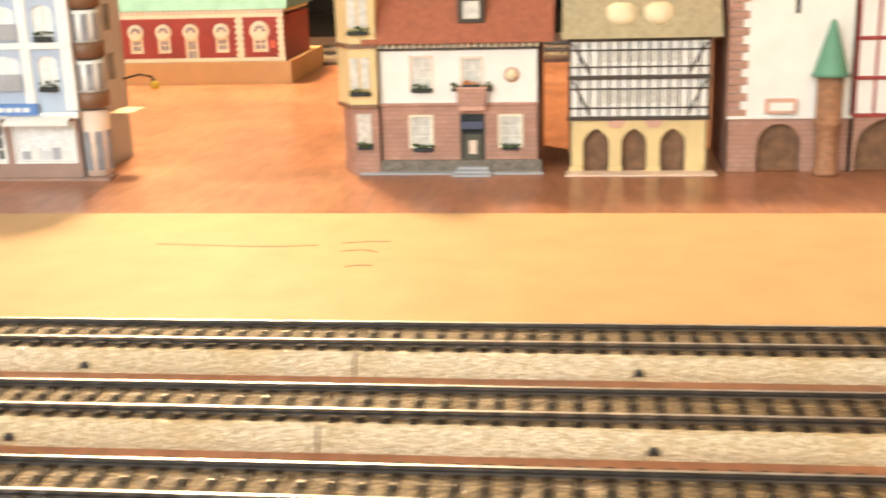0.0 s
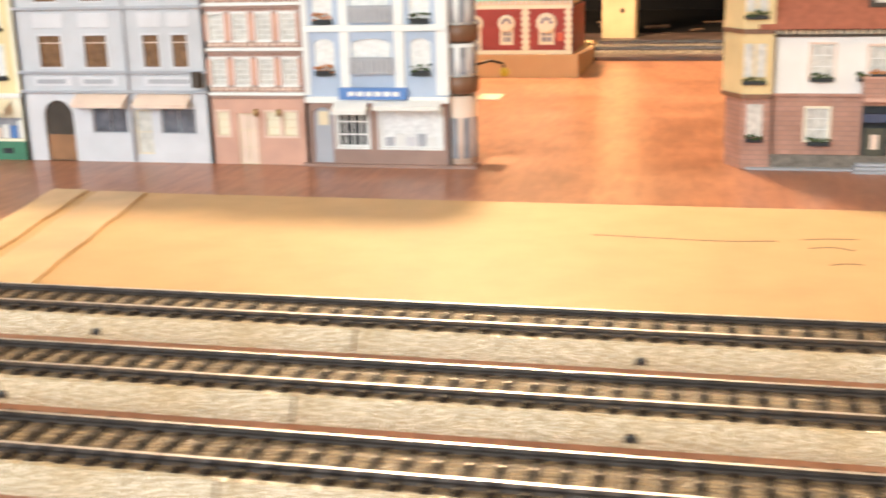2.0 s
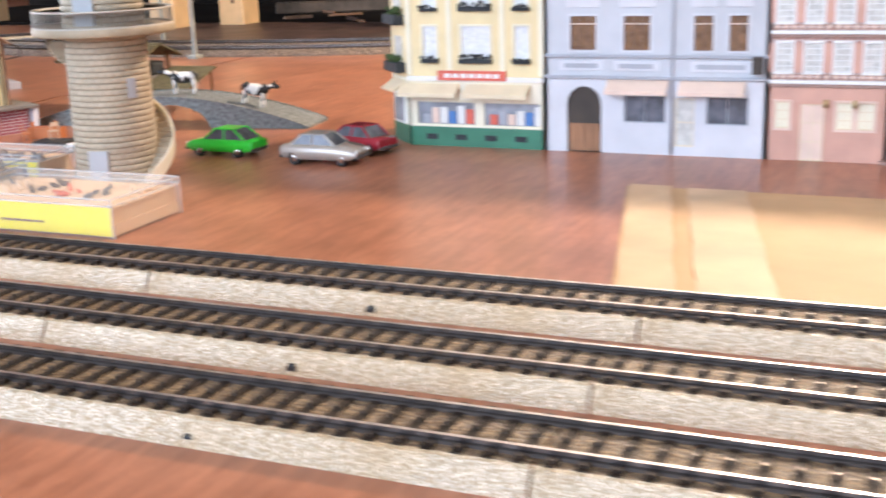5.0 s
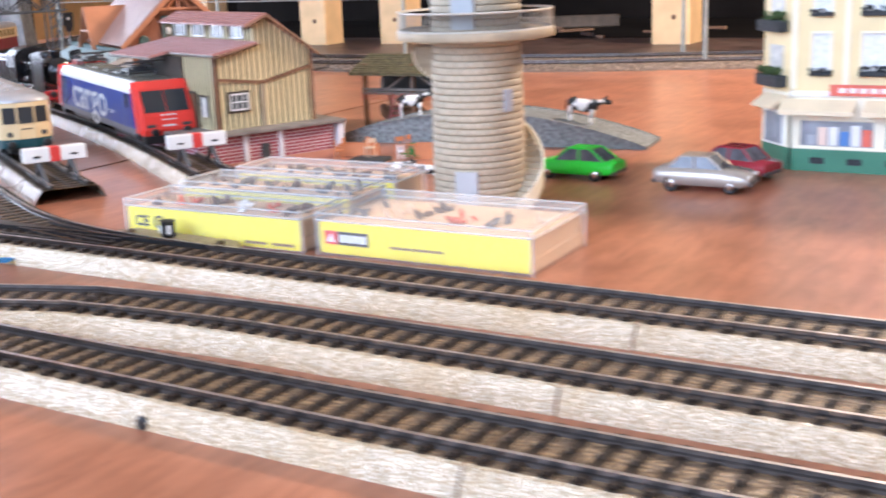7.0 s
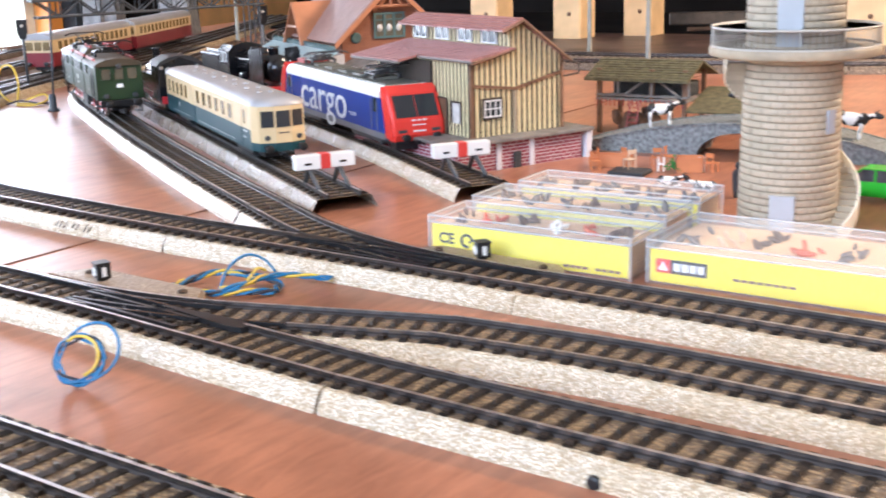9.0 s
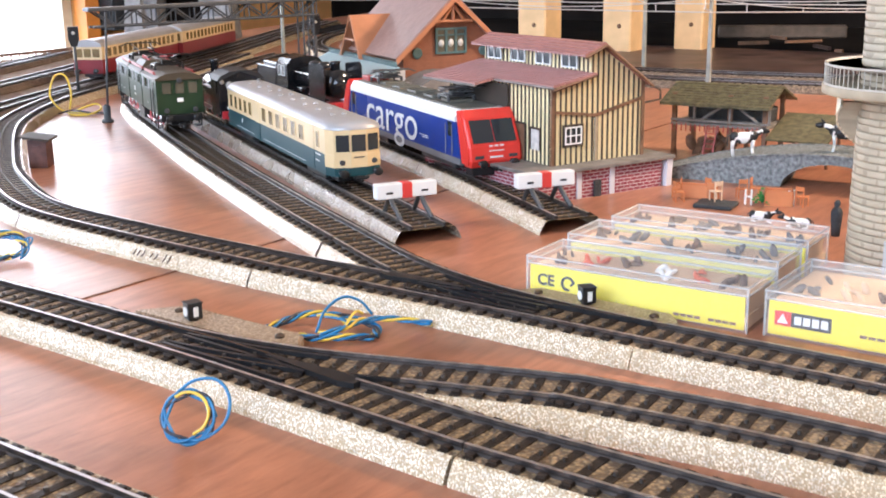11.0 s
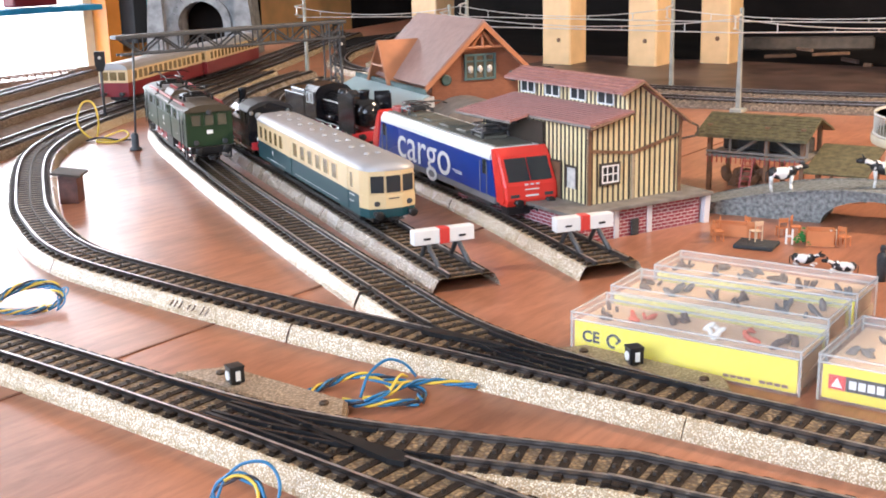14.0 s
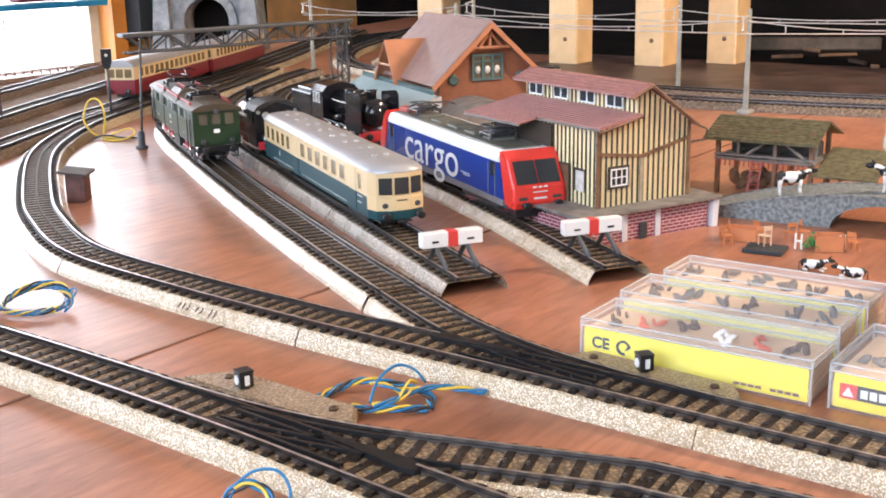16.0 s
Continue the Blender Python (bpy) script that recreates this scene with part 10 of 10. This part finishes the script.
part("side_awning", bm, M["awningcream"], ch, "cream side awning")
for z, h in ((0.0425, 0.0095), (0.0705, 0.0095), (0.1010, 0.0095)):
    bm = bmesh.new()
    rbox(bm, -0.0120, 0.0105, -0.0062, 0.0, z, z + h * 0.62, 0.0005, 1)
    bmesh.ops.transform(bm, matrix=AT, verts=bm.verts[:])
    bc = part("corner_balcony", bm, M["planter"], ch, "dark balcony planter on the corner wall")
    bm = bmesh.new()
    rnd = random.Random(int(z * 1e4))
    for k in range(26):
        c = AT @ Vector((rnd.uniform(-0.0110, 0.0095), rnd.uniform(-0.0056, -0.0010), z + h * rnd.uniform(0.6, 1.0)))
        bmesh.ops.create_icosphere(bm, subdivisions=1, radius=rnd.uniform(0.0010, 0.0017), matrix=Matrix.Translation(c))
    part("foliage", bm, M["leaf"], bc, "dark green flock leaves")
    bm = bmesh.new()
    box(bm, -0.0070, 0.0060, -0.0006, 0.0004, z + 0.0050, z + 0.0210, AT)
    part("corner_window", bm, M["curtain"], ch, "pale curtained corner window")

bh = bpy.data.objects["blue_house"]
bm = bmesh.new()
tube(bm, [Vector((0.5050, 0.3500, 0.0500)) - bh.location, Vector((0.5140, 0.3560, 0.0520)) - bh.location, Vector((0.5200, 0.3600, 0.0500)) - bh.location, Vector((0.5215, 0.3610, 0.0470)) - bh.location], 0.0008, 6)
br = part("lantern_bracket", bm, M["black"], bh, "black lantern bracket")
bm = bmesh.new()
lathe(bm, [(0.0, 0.0), (0.0022, 0.0006), (0.0030, 0.0024), (0.0028, 0.0040), (0.0014, 0.0056), (0.0, 0.0058)], 14, (0.5215 - bh.location.x, 0.3610 - bh.location.y), 0.0415)
part("lantern", bm, M["wireyellow"], br, "small brass-yellow lantern")

# faint pencil lines on the bare hardboard
M["pencil"] = mat("pencil_grey", (0.15, 0.10, 0.065), 0.6, var=0.2)
e = tagged(new("pencil_marks"), "faint pencil lines drawn on the hardboard panel", "drawing")
e.location = (0.690, 0.120, 0.0016)
for pts in (((-0.004, 0.016), (0.006, 0.0185), (0.018, 0.019)), ((-0.002, 0.003), (0.008, 0.005), (0.015, 0.001)), ((0.004, -0.021), (0.010, -0.0185), (0.016, -0.019)), ((-0.090, 0.014), (-0.040, 0.010), (-0.014, 0.0125))):
    bm = bmesh.new()
    tube(bm, smooth_line([(x, y, 0.00005) for x, y in pts], 0.002), 0.00022, 4)
    part("pencil_line", bm, M["pencil"], e)

# a faint pencil note on the slope of a ballast bed, too faded to read
AL = smooth_line(A_LINE, 0.001)
k0 = min(range(len(AL)), key=lambda k: (AL[k] - Vector((-0.243, 0.0015, 0))).length)
e = tagged(new("pencil_note"), "faded pencil note on the slope of the ballast bed", "note")
d = (AL[k0 + 3] - AL[k0 - 3]).normalized()
side = Vector((-d.y, d.x, 0))
if side.y > 0:
    side = -side
up = (Vector((0, 0, 0.0048)) - side * 0.0036).normalized()
e.location = AL[k0] + side * 0.0170 + Vector((0, 0, 0.0045))
rnd = random.Random(3)
for k in range(9):
    if k in (3, 6):
        continue
    bm = bmesh.new()
    c = d * (0.0125 - k * 0.0031) + side * 0.0001
    h = rnd.uniform(0.0013, 0.0021)
    tube(bm, [c - up * h + d * 0.0004, c + d * rnd.uniform(-0.0006, 0.0002), c + up * h - d * 0.0004], 0.00034, 4)
    part("pencil_stroke", bm, M["pencil"], e)
